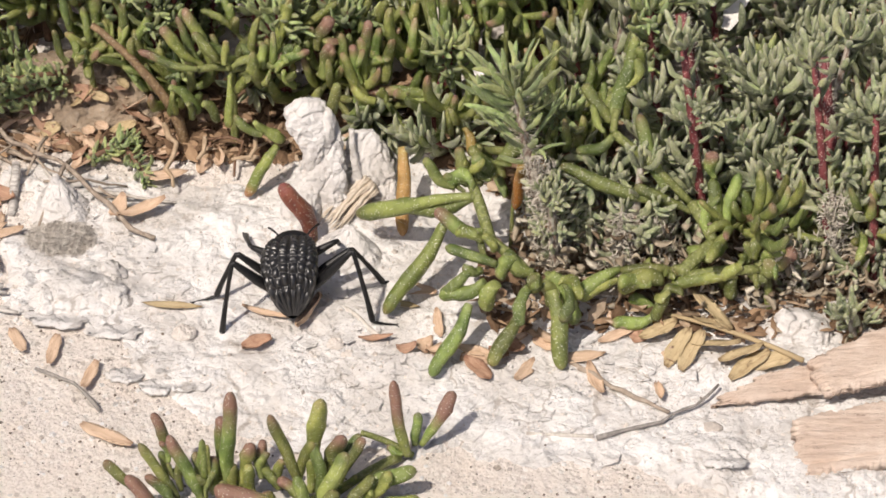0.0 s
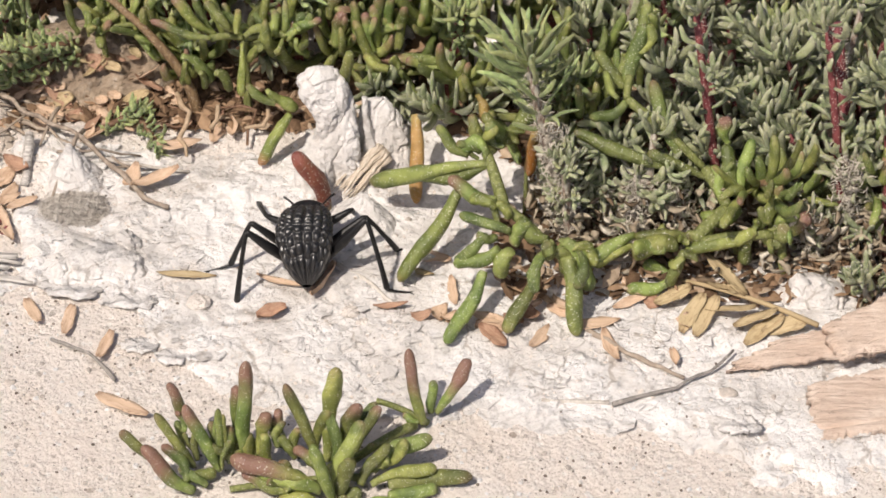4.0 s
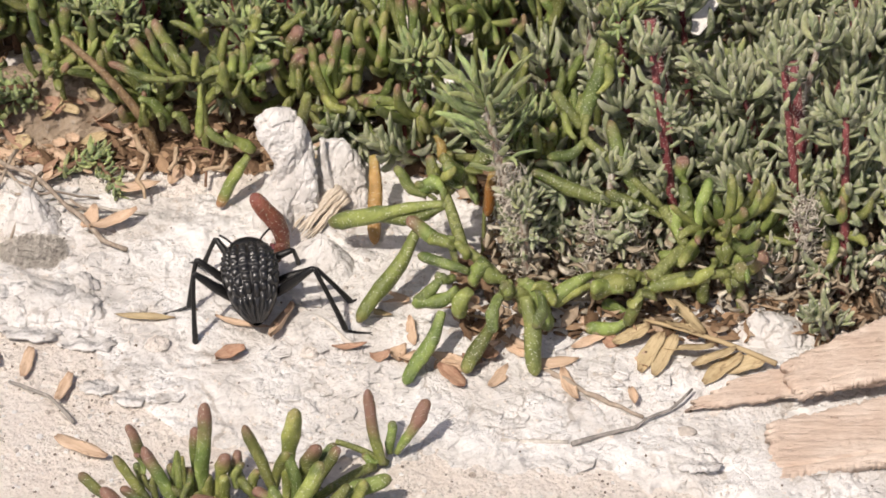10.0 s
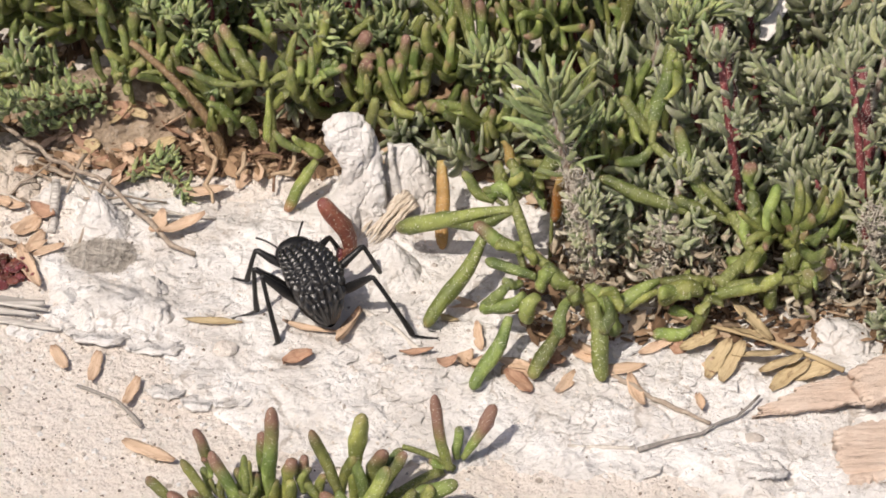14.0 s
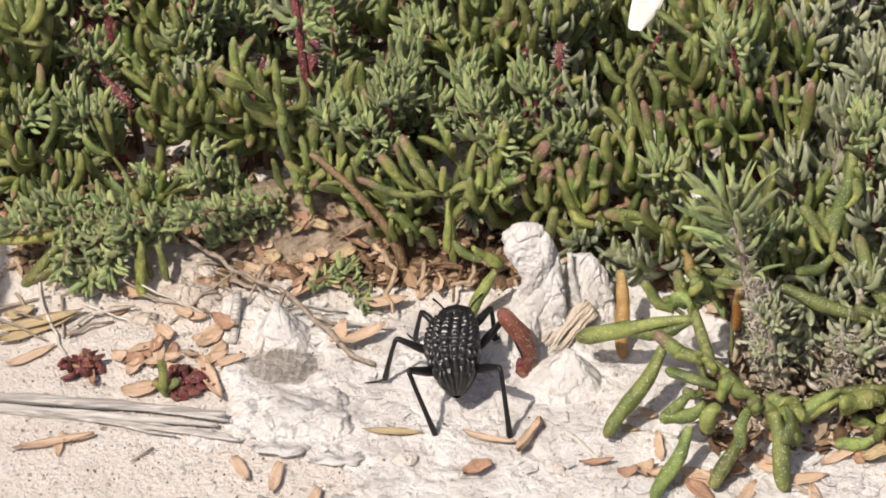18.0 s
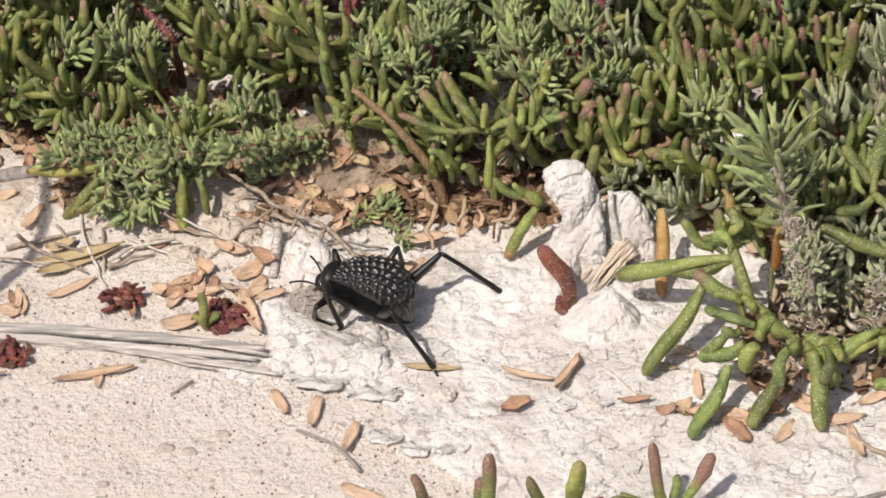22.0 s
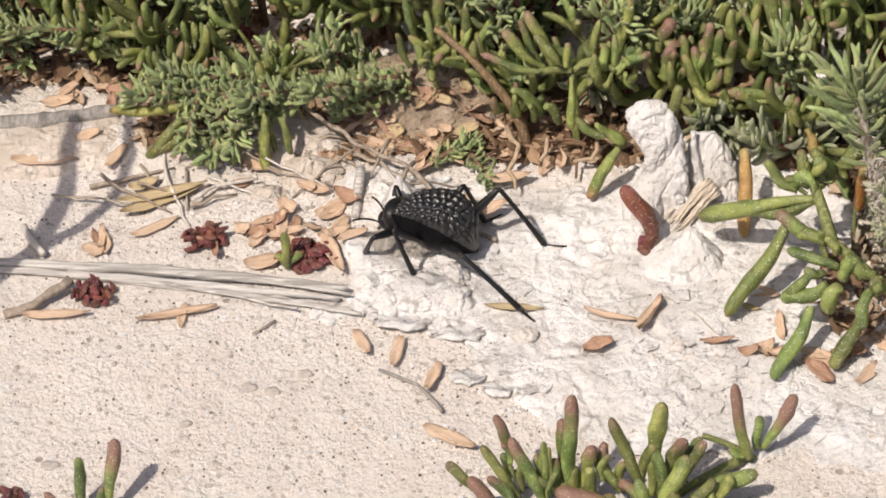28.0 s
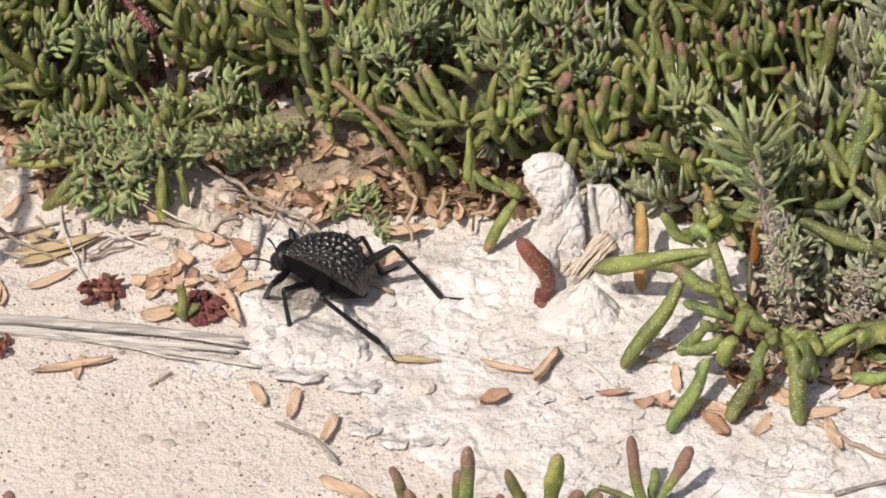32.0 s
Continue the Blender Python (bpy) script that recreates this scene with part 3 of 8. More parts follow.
def value_noise(x, y):
    xi, yi = np.floor(x).astype(int), np.floor(y).astype(int)
    fx, fy = x - xi, y - yi
    fx, fy = fx * fx * fx * (fx * (fx * 6 - 15) + 10), fy * fy * fy * (fy * (fy * 6 - 15) + 10)
    a, b = LATTICE[xi % 512, yi % 512], LATTICE[(xi + 1) % 512, yi % 512]
    c, d = LATTICE[xi % 512, (yi + 1) % 512], LATTICE[(xi + 1) % 512, (yi + 1) % 512]
    return (a + (b - a) * fx) * (1 - fy) + (c + (d - c) * fx) * fy - 0.5


def fbm(x, y, size, octaves=4, shift=0.0, gain=0.5):
    """Layered noise from about -1 to 1; size: millimetres of its largest features."""
    out, amp, c, s = 0.0, 1.0, math.cos(0.6), math.sin(0.6)
    for _ in range(octaves):
        out = out + amp * 2 * value_noise(x / size + shift, y / size - shift)
        x, y, size, amp, shift = c * x - s * y, s * x + c * y, size * 0.5, amp * gain, shift + 17.3
    return out


def bumps(x, y, rows):
    out = 0.0
    for cx, cy, rx, ry, h in rows:
        q = ((x - cx) / rx) ** 2 + ((y - cy) / ry) ** 2
        out = out + h * np.exp(-q ** 1.5)
    return out


MOUNDS = [(-70, 20, 9, 10, 2.6), (-120, 32, 22, 12, 3.5), (-95, 40, 16, 10, 2.0), (30, 60, 50, 30, 3.0), (-60, 70, 60, 25, 3.0)]


def bare(x, y):
    """Height of the sandy ground in millimetres."""
    rough = 0.25 + 0.55 / (1 + np.exp(np.clip(-(y - 12) / 6, -40, 40)))
    return 0.5 * fbm(x, y, 45, 2) + rough * fbm(x, y, 9, 4, 3.1) + 0.10 * fbm(x, y, 1.8, 3, 5.0) + bumps(x, y, MOUNDS)


EDGE_X = [-90, -66, -55, -51, -38, -19, 12, 32, 80, 130]
EDGE_Y = [-13, -18, -18, -30, -41, -49, -48, -51, -60, -62]
LUMPS = [(-66, -8, 10, 7.5, 1.3), (-60, -13, 5, 4, 0.8), (-17, 20, 11, 9, 2.2), (-35, 9, 14, 7, 1.2), (-62, 15, 7, 8, 0.8),
         (-33, -30, 13, 6, 1.0), (-8, -27, 8, 5, 1.3), (-14, -12, 7, 6, 0.8), (56, -10, 9, 6, 2.0), (47, -40, 9, 6, 0.8), (-54, -11, 4, 5, 0.7)]


def crust_mask(x, y):
    low = np.interp(x, EDGE_X, EDGE_Y) + 4.0 * fbm(x, y, 14, 4, 9.0) + 2.6 * fbm(x, y, 5.5, 3, 5.0)
    d = np.minimum(y - low, x + 78 + 5 * fbm(x, y, 12, 4, 2.0))
    d = np.minimum(d, np.where(x > 20, 24, np.where(x < -26, 23, 34)) - y + 5 * fbm(x, y, 15, 3, 6.0))
    d = np.where(x > 22, np.minimum(d, 5 + 3 * fbm(x, y, 9, 3, 1.0)), d)
    return d


def crust_top(x, y):
    """Height of the crust over the sandy ground: plates with soft folds, sharp creases and a thin worn edge."""
    d = crust_mask(x, y)
    fade = np.clip(d / (3.2 + 2.4 * fbm(x, y, 10, 2, 17.0)), 0, 1) ** 0.8
    wx, wy = x + 3 * fbm(x, y, 11, 3, 4.0), y + 3 * fbm(x, y, 11, 3, 6.0)
    crease = np.abs(fbm(wx * 0.6, wy, 9.0, 3, 8.0))
    ledge = fbm(wx * 0.7, wy * 1.2, 15, 4, 21.0) * 2.6
    step = np.floor(ledge) + np.clip((ledge - np.floor(ledge) - 0.82) / 0.18, 0, 1)
    thick = 0.45 + 0.25 * fbm(x, y, 18, 3, 12.0) + 0.34 * np.minimum(crease * 2.2, 1) + 0.34 * step + 0.16 * fbm(x, y, 1.9, 3, 7.0, 0.7) - 0.5 * np.maximum(0.22 - np.abs(fbm(wx, wy * 1.6, 5.5, 3, 31.0)), 0) + 0.10 * fbm(x * 0.6, y, 4.5, 3, 2.2)
    thick = np.maximum(thick, 0.1) + bumps(x, y, LUMPS) * (0.8 + 0.3 * fbm(x, y, 5.0, 3, 1.5) - 0.35 * np.exp(-(crease * 9) ** 2))
    return fade * thick - 0.2 * (1 - fade)


def terrain(x, y):
    """Height of whatever lies on top at x, y (mm)."""
    x, y = np.array([float(x)]), np.array([float(y)])
    return float((bare(x, y) + np.maximum(np.where(crust_mask(x, y) > 0, crust_top(x, y), 0), 0))[0])


def stretched(lo, hi, step, far):
    """Grid lines: even from lo to hi, then wider and wider out to far."""
    inner = np.arange(lo, hi, step)
    outer = np.geomspace(step * 3, far, 26)
    return np.concatenate([lo - outer[::-1], inner, hi + outer])


def sheet(name, xs, ys, height, keep, material):
    gx, gy = np.meshgrid(xs, ys, indexing="ij")
    gz = height(gx, gy)
    n, k = gx.shape
    verts = np.stack([gx, gy, gz], -1).reshape(-1, 3) * MM
    ids = np.arange(n * k).reshape(n, k)
    quads = np.stack([ids[:-1, :-1], ids[1:, :-1], ids[1:, 1:], ids[:-1, 1:]], -1).reshape(-1, 4)
    if keep is not None:
        ok = keep(gx, gy).reshape(-1)
        quads = quads[ok[quads].any(1)]
        used = np.unique(quads)
        remap = np.full(n * k, -1)
        remap[used] = np.arange(len(used))
        verts, quads = verts[used], remap[quads]
    return new(name, raw_mesh(name, verts.tolist(), quads.tolist(), material))


def flattened(x, y):
    far = np.clip((np.hypot(x + 20, y - 30) - 150) / 100, 0, 1)
    return bare(x, y) * (1 - far)


ground = sheet("ground", stretched(-165, 110, 0.75, 60000.0), stretched(-95, 175, 0.75, 60000.0), flattened, None, SAND)
tagged(ground, "pale pinkish sandy ground with fine grit", "ground", kind="structure")
crust = sheet("plaster_crust", np.arange(-92, 96, 0.45), np.arange(-70, 50, 0.45), lambda x, y: bare(x, y) + crust_top(x, y),
              lambda x, y: crust_mask(x, y) > -0.6, CRUST)
tagged(crust, "white wrinkled mineral crust lying on the sandy ground", "crust", kind="stuff")


def lump_mesh(name, blobs, material, rough, size, seed, levels=4):
    """Knobbly rock out of overlapping noisy blobs: x y z, radii (mm)."""
    bm = bmesh.new()
    for k, (x, y, z, rx, ry, rz) in enumerate(blobs):
        ball = bmesh.ops.create_icosphere(bm, subdivisions=levels, radius=1.0)["verts"]
        for v in ball:
            d = v.co.copy()
            p = Vector((d.x * rx, d.y * ry, d.z * rz))
            q = (p + Vector((x, y, z)) + Vector((seed * 31.7, k * 3.1, 0))) / size
            n = noise.fractal(q, 0.9, 2.1, 4) * 0.8 - abs(noise.noise(q * 0.9 + Vector((9, 3, 5)))) * 1.3 + 0.35
            v.co = (p + d * n * rough + Vector((x, y, z))) * MM
    return mesh(name, bm, material)


def rock(name, label, foot, blobs, rough, size, seed, category="rock", material=None, levels=4):
    """A small rounded stone."""
    ob = new(name, lump_mesh(name, blobs, material or CRUST, rough, size, seed, levels))
    ob.location = [c * MM for c in foot]
    return tagged(ob, label, category)


def crag(rows, rough, seed, sides=110, steps=12):
    """A weathered block through level sections: height, left and right x, middle y, half depth (mm), with creases and flaked faces."""
    bm, last = bmesh.new(), None
    rows = sorted(rows)
    heights = [r[0] for r in rows]
    level = [heights[0] + (heights[-1] - heights[0]) * k / (steps * (len(rows) - 1)) for k in range(steps * (len(rows) - 1) + 1)]
    smooth = [sum(np.interp(z + d, heights, [r[k] for r in rows]) for d in (-0.5, 0.0, 0.5)) / 3 for z in level for k in range(1, 5)]
    for i, z in enumerate(level):
        left, right, mid, deep = smooth[4 * i:4 * i + 4]
        ring = []
        for a in (2 * math.pi * k / sides for k in range(sides)):
            c, t = math.cos(a), math.sin(a)
            c, t = math.copysign(abs(c) ** 0.8, c), math.copysign(abs(t) ** 0.8, t)
            p = Vector(((left + right) / 2 + (right - left) / 2 * c, mid + deep * t, z))
            q = p / 6.0 + Vector((seed * 7.7, 0, 0))
            q += 0.25 * noise.noise_vector(q * 1.3)
            near = noise.voronoi(Vector((q.x * 1.5, q.y * 1.5, q.z * 0.9)))[0]
            chip = noise.voronoi(q * 4.5)[0]
            fold = (0.9 * min(near[1] - near[0], 0.35) - 0.25 + 0.5 * noise.noise(q * 0.8 + Vector((4, 1, 0))) + 0.45 * min(chip[1] - chip[0], 0.22)
                    - 0.5 * max(0.0, 0.12 - abs(noise.noise(Vector((q.x * 2.4, q.y * 2.4, q.z * 0.9))))) * 6 - 0.15 * abs(noise.noise(q * 9)) + 0.07 * noise.noise(q * 22))
            out = Vector((c / max(right - left, 0.5), t / max(2 * deep, 0.5), 0)).normalized()
            small = min(1.0, (right - left) / 4)
            ring.append(bm.verts.new((p + out * fold * rough * small + Vector((0, 0, 0.25 * small * noise.noise(q * 2.2)))) * MM))
        if last:
            for k in range(sides):
                bm.faces.new((last[k], last[(k + 1) % sides], ring[(k + 1) % sides], ring[k]))
        last = ring
    bm.faces.new(last)
    return bm


def crags(label, foot, blocks, rough=1.0, material=None):
    """A rock of one or more weathered blocks."""
    root = thing("white_rock", *foot, label, "rock")
    for k, rows in enumerate(blocks):
        bm = crag(rows, rough, k + foot[0])
        bmesh.ops.translate(bm, verts=bm.verts, vec=-root.location)
        part("block", bm, material or CRUST, root)
    return root


crags("upright horn-shaped white mineral rock with folds and hollows", (-19.9, 16.0, 0.0), [
    [(-1.5, -26.6, -19.6, 13.6, 3.4), (4.6, -26.2, -19.4, 14.4, 3.2), (7.1, -25.2, -18.8, 15.2, 2.8), (9.5, -24.1, -18.5, 15.9, 2.5), (12.0, -23.8, -18.4, 16.7, 2.4), (14.1, -24.8, -18.2, 17.4, 2.5), (16.1, -26.4, -18.0, 18.0, 2.6), (18.1, -27.3, -18.2, 18.7, 2.5), (19.7, -27.1, -18.6, 19.2, 2.1), (20.9, -25.6, -19.4, 19.5, 1.5), (21.7, -23.8, -20.6, 19.8, 0.6)],
    [(-1.5, -22.0, -15.4, 13.0, 3.0), (6.0, -21.2, -15.7, 14.0, 2.6), (9.2, -20.6, -15.9, 15.2, 2.2), (11.5, -20.0, -16.1, 16.1, 1.9), (13.5, -19.4, -16.4, 17.4, 1.7), (15.1, -19.2, -16.8, 18.5, 1.4), (16.7, -19.0, -17.6, 19.2, 0.7)],
    [(-1.5, -28.0, -20.0, 11.4, 3.4), (5.6, -27.0, -20.6, 12.1, 2.8), (7.3, -25.8, -21.4, 13.2, 2.0), (8.1, -24.6, -22.4, 14.2, 0.8)],
    [(-1.5, -16.5, -5.6, 16.6, 3.4), (1.6, -16.4, -6.6, 17.8, 3.0), (3.8, -16.3, -7.2, 18.8, 2.6), (6.9, -16.2, -7.8, 20.0, 2.2), (9.2, -16.1, -8.6, 21.0, 1.9), (11.4, -15.6, -9.8, 21.7, 1.5), (12.7, -14.6, -11.4, 22.1, 0.6)],
    [(-1.5, -15.6, -12.0, 15.2, 2.0), (3.8, -15.4, -12.2, 16.4, 1.6), (7.7, -15.6, -13.2, 17.9, 1.3), (11.2, -15.8, -14.2, 19.3, 1.0), (14.3, -15.8, -14.8, 20.5, 0.4)]], 1.25)
crags("low smooth white mineral rock with a sloping face", (-14.5, 1.0, 0.0), [
    [(-1.5, -26.0, -8.2, -1.0, 6.8), (1.0, -23.4, -9.2, 0.2, 5.4), (3.0, -20.2, -10.6, 1.5, 3.7), (4.8, -17.6, -12.4, 2.6, 2.1), (6.4, -15.8, -14.2, 3.2, 0.7)]], 1.0)
crags("pale conical crusted mound of mineral rock", (-67.0, 11.0, 0.0), [
    [(-1.5, -73.6, -59.6, 11.0, 6.0), (1.5, -71.8, -61.8, 11.8, 4.6), (4.0, -70.4, -64.0, 12.6, 3.4), (6.2, -69.2, -66.0, 13.4, 2.0), (7.6, -68.2, -67.4, 13.8, 0.6)]], 0.9)
crags("crumbly whitish rock half buried in the ground", (-95.4, 31.1, 0.0), [[(-1.5, -112, -78, 30, 7), (2, -110, -80, 31, 6), (4, -106, -84, 32, 4.5), (5.2, -100, -90, 33, 2)]], 1.9, CRUMBLY)
crags("pale flat ledge of crumbly rock", (-132.3, 27.6, 0.0), [[(-1.5, -158, -106, 27, 9), (1.5, -156, -108, 28, 8), (3, -152, -112, 29, 6.5), (3.8, -146, -120, 30, 4)]], 1.6, CRUMBLY)
crags("small white crumbled rock beside the dry leaves", (62.6, -13.7, 0.0), [[(-1.0, 56.5, 70, -15.5, 4.0), (1.5, 57.5, 69, -15, 3.4), (3.2, 59, 66.5, -14.5, 2.4), (4.2, 60.5, 64, -14, 1.0)],
    [(-1.0, 66, 76, -10.5, 3.5), (1.4, 67, 75, -10, 2.6), (2.6, 69, 73, -10, 1.2)]], 1.5)
crags("rugged white crust lump tangled with fine roots", (-62.0, -9.0, 0.0), [
    [(-1.5, -72.5, -52.5, -9.4, 7.6), (0.9, -71.2, -53.6, -9.0, 6.6), (1.9, -69.0, -55.4, -8.6, 5.2), (2.5, -66.0, -57.6, -8.2, 3.0)],
    [(-1.5, -61.0, -52.0, -11.0, 4.0), (1.2, -60.2, -53.0, -10.6, 3.2), (2.6, -58.8, -54.2, -10.0, 1.8)],
    [(-1.5, -70.6, -64.0, -11.6, 4.6), (1.4, -69.8, -64.8, -11.0, 3.4), (2.3, -68.6, -66.0, -10.4, 1.8)], [(-1.5, -60.0, -53.6, -4.6, 3.6), (1.8, -59.0, -54.6, -4.6, 2.6), (3.0, -57.8, -55.8, -4.6, 1.2)]], 2.2)
crags("crumbly pale rock under the drooping leaves", (-106.9, 26.4, 0.0), [[(-1.5, -116, -98, 25.5, 5), (2.5, -114.5, -99, 26.2, 4.2), (4.5, -111, -101, 27, 3), (5.8, -108, -104, 27.5, 1.2)]], 1.9, CRUMBLY)
crags("crumbly pale rock among fine twigs", (-84.9, 21.8, 0.0), [[(-1.5, -92, -78, 21.5, 4.5), (1.5, -90.5, -79, 22, 3.8), (3.2, -88, -82, 22.5, 2.4), (4.0, -86, -84, 23, 1)]], 1.9, CRUMBLY)
crags("low bank of crumbly brown earth under the shoots", (-68.0, 40.0, 0.0), [[(-1.5, -90, -49, 40, 9), (4, -86, -51, 41, 7.5), (8, -81, -54, 42, 5.5), (10.5, -74, -60, 43, 3)]], 2.4, EARTH)
crags("small crumbly pale rock among fine twigs", (-92.0, 16.0, 0.0), [[(-1.5, -97, -87, 15.5, 3.2), (1.0, -95.5, -88.5, 16, 2.5), (2.2, -93.5, -90.5, 16.4, 1.2)]], 1.5, CRUMBLY)


def crust_flake(label, a, b, width, tilt, lift):
    """A thin plate broken loose from the crust, its near edge a little raised: a, b on the ground (mm)."""
    bm, n, k = bmesh.new(), 14, 8
    long = math.hypot(b[0] - a[0], b[1] - a[1]) * MM
    grid = {}
    for layer in (0, 1):
        for i in range(n + 1):
            for j in range(k + 1):
                u, v = 2 * i / n - 1, 2 * j / k - 1
                edge = 1 + 0.3 * noise.noise(Vector((u * 2.4, v * 2.4, a[0] * 0.37))) + 0.22 * noise.noise(Vector((u * 7, v * 7, a[0] * 0.91)))
                shrink = math.sqrt(1 - 0.5 * v * v), math.sqrt(1 - 0.5 * u * u)
                z = 0.35 * noise.noise(Vector((u * 1.7, v * 1.7, a[1]))) + 0.15 * noise.noise(Vector((u * 6, v * 6, a[1]))) - 0.5 * layer
                grid[layer, i, j] = bm.verts.new((u * edge * shrink[0] * 0.5 * long, v * edge * shrink[1] * 0.5 * width * MM, z * MM))
    for i in range(n):
        for j in range(k):
            bm.faces.new((grid[0, i, j], grid[0, i + 1, j], grid[0, i + 1, j + 1], grid[0, i, j + 1]))
            bm.faces.new((grid[1, i, j + 1], grid[1, i + 1, j + 1], grid[1, i + 1, j], grid[1, i, j]))
    ring = [(i, 0) for i in range(n)] + [(n, j) for j in range(k)] + [(i, k) for i in range(n, 0, -1)] + [(0, j) for j in range(k, 0, -1)]
    for p, q in zip(ring, ring[1:] + ring[:1]):
        bm.faces.new((grid[1, *p], grid[1, *q], grid[0, *q], grid[0, *p]))
    ob = new("crust_flake", mesh("crust_flake", bm, CRUST))
    a, b = Vector(a), Vector(b)
    mid, way = (a + b) / 2, b - a
    mid.z = terrain(mid.x, mid.y) + lift
    ob.matrix_world = (Matrix.Translation(mid * MM) @ Matrix.Rotation(math.atan2(way.y, way.x), 4, "Z") @ Matrix.Rotation(radians(tilt), 4, "X"))
    return tagged(ob, label, "crust flake", "crust flakes")


FLAKE = "thin white crust flake lifted at its edge"
crust_flake(FLAKE, (-55.6, -29.3, 0.6), (-48.8, -29.4, 0.6), 4.0, -8, 0.5)
crust_flake(FLAKE, (-49.2, -31.5, 0.6), (-43.8, -32.1, 0.6), 5.0, -9, 0.6)
crust_flake(FLAKE, (44.4, -47.3, 0.6), (52.8, -47.8, 0.6), 5.0, -6, 0.4)
crust_flake(FLAKE, (-70.4, -15.8, 0.6), (-59.8, -16.4, 0.6), 6.0, -13, 0.9)
crust_flake(FLAKE, (-60.0, -18.2, 0.6), (-50.0, -18.4, 0.6), 5.0, -10, 0.6)


# ---- dry leaves, twigs and wood ----
def dry_leaf_mesh(curl, fold, material, tip):
    """Thin leaflet one unit long on y, half a unit wide on x, with a curl along it and a fold across it."""
    bm, rows = bmesh.new(), 9
    grid, skew = {}, 0.12 * math.sin(curl * 40 + fold * 23)
    for layer in (0, 1):
        for k in range(rows):
            s = k / (rows - 1)
            w = 0.5 * (math.sin(math.pi * min(s * 0.94 + 0.03, 1)) ** tip) * (1 - 0.15 * s)
            for i in range(5):
                u = (i - 2) / 2
                z = curl * (s - 0.5) ** 2 * 4 + fold * 0.6 * u * u + 0.045 * math.sin(8 * s + 3 * u) - 0.012 * layer
                ragged = 1 + 0.10 * math.sin(13 * s + 5 * curl * 9) * abs(u)
                grid[layer, k, i] = bm.verts.new((u * w * ragged + skew * math.sin(3.1 * s), s - 0.5, z + skew * u * (s - 0.5)))
    for k in range(rows - 1):
        for i in range(4):
            a, b, c, d = grid[0, k, i], grid[0, k, i + 1], grid[0, k + 1, i + 1], grid[0, k + 1, i]
            bm.faces.new((a, b, c, d))
            a, b, c, d = grid[1, k, i], grid[1, k, i + 1], grid[1, k + 1, i + 1], grid[1, k + 1, i]
            bm.faces.new((d, c, b, a))
    edge = [(0, i) for i in range(5)] + [(k, 4) for k in range(1, rows)] + [(rows - 1, i) for i in (3, 2, 1, 0)] + [(k, 0) for k in range(rows - 2, 0, -1)]
    for p, q in zip(edge, edge[1:] + edge[:1]):
        bm.faces.new((grid[1, *p], grid[1, *q], grid[0, *q], grid[0, *p]))
    return mesh("dry_leaf", bm, material)


DRY_SHAPES = {}


def dry_leaf(a, b, width, label, material=None, curl=0.12, fold=0.15, tip=0.6, tilt=0.0, lift=0.35):
    """A fallen leaflet lying from a to b (mm)."""
    material = material or DRY_LEAF
    key = (curl, fold, material.name, tip)
    if key not in DRY_SHAPES:
        DRY_SHAPES[key] = dry_leaf_mesh(curl, fold, material, tip)
    a, b = Vector(a), Vector(b)
    a.z, b.z = max(a.z, terrain(a.x, a.y)), max(b.z, terrain(b.x, b.y))
    mid, way = (a + b) / 2 + Vector((0, 0, lift)), b - a
    mid.z = max(mid.z, terrain(mid.x, mid.y) + lift)
    ob = new("dry_leaf", DRY_SHAPES[key])
    flat = Matrix.Rotation(math.atan2(-way.x, way.y), 4, "Z")
    pitch = Matrix.Rotation(math.atan2(way.z, math.hypot(way.x, way.y)), 4, "X")
    ob.matrix_world = (Matrix.Translation(mid * MM) @ flat @ pitch @ Matrix.Rotation(tilt, 4, "Y")
                       @ Matrix.Diagonal((width * MM, way.length * MM, width * MM, 1)))
    return tagged(ob, label, "dry leaf", "fallen leaves")


BROWN_LEAF = "brown oval leaflet lying on pale ground"
dry_leaf((-64.5, -20.7, 0.6), (-65.3, -28.1, 0.6), 2.3, BROWN_LEAF, fold=0.06, tip=0.35)
dry_leaf((-57.2, -27.1, 0.6), (-59.0, -33.8, 0.6), 2.2, BROWN_LEAF, curl=0.2, fold=0.06, tip=0.35)
dry_leaf((-72.6, -19.4, 0.6), (-69.8, -25.1, 0.6), 2.4, "pale pinkish dry leaflet lying on the sand", fold=0.06, tip=0.35)
dry_leaf((-58.6, -42.3, 0.4), (-49.6, -47.0, 0.4), 3.0, "orange-tan dry leaflet lying flat on sand", fold=0.06, tip=0.4)
dry_leaf((-19.1, -10.9, 1.2), (-22.9, -19.4, 1.0), 3.6, "folded tan dry leaf standing on edge on crust", curl=0.1, fold=0.5, tip=0.9, tilt=0.7, lift=1.0)
dry_leaf((-33.2, -13.1, 1.0), (-23.3, -15.8, 1.0), 1.6, "narrow curled grey-brown dry leaf on crust", curl=0.35, fold=0.3)
dry_leaf((-50.7, -12.3, 0.8), (-40.0, -13.2, 0.8), 2.0, "long flat pale dry leaf on crust", DRY_PALE, fold=0.05, tip=0.9)
dry_leaf((-32.5, -23.9, 1.0), (-27.5, -21.6, 1.2), 3.2, "dull reddish shrivelled leaf lying on crust", RED_DRY, curl=0.05, fold=0.6)
dry_leaf((0.7, -12.0, 1.0), (1.7, -19.5, 0.8), 2.2, "reddish tan dry leaflet leaning on crust", curl=0.1, tilt=0.6)
dry_leaf((38.4, -29.7, 0.6), (39.0, -33.7, 0.5), 1.8, "small brown pointed seed husk on white ground", fold=0.5, lift=0.8)
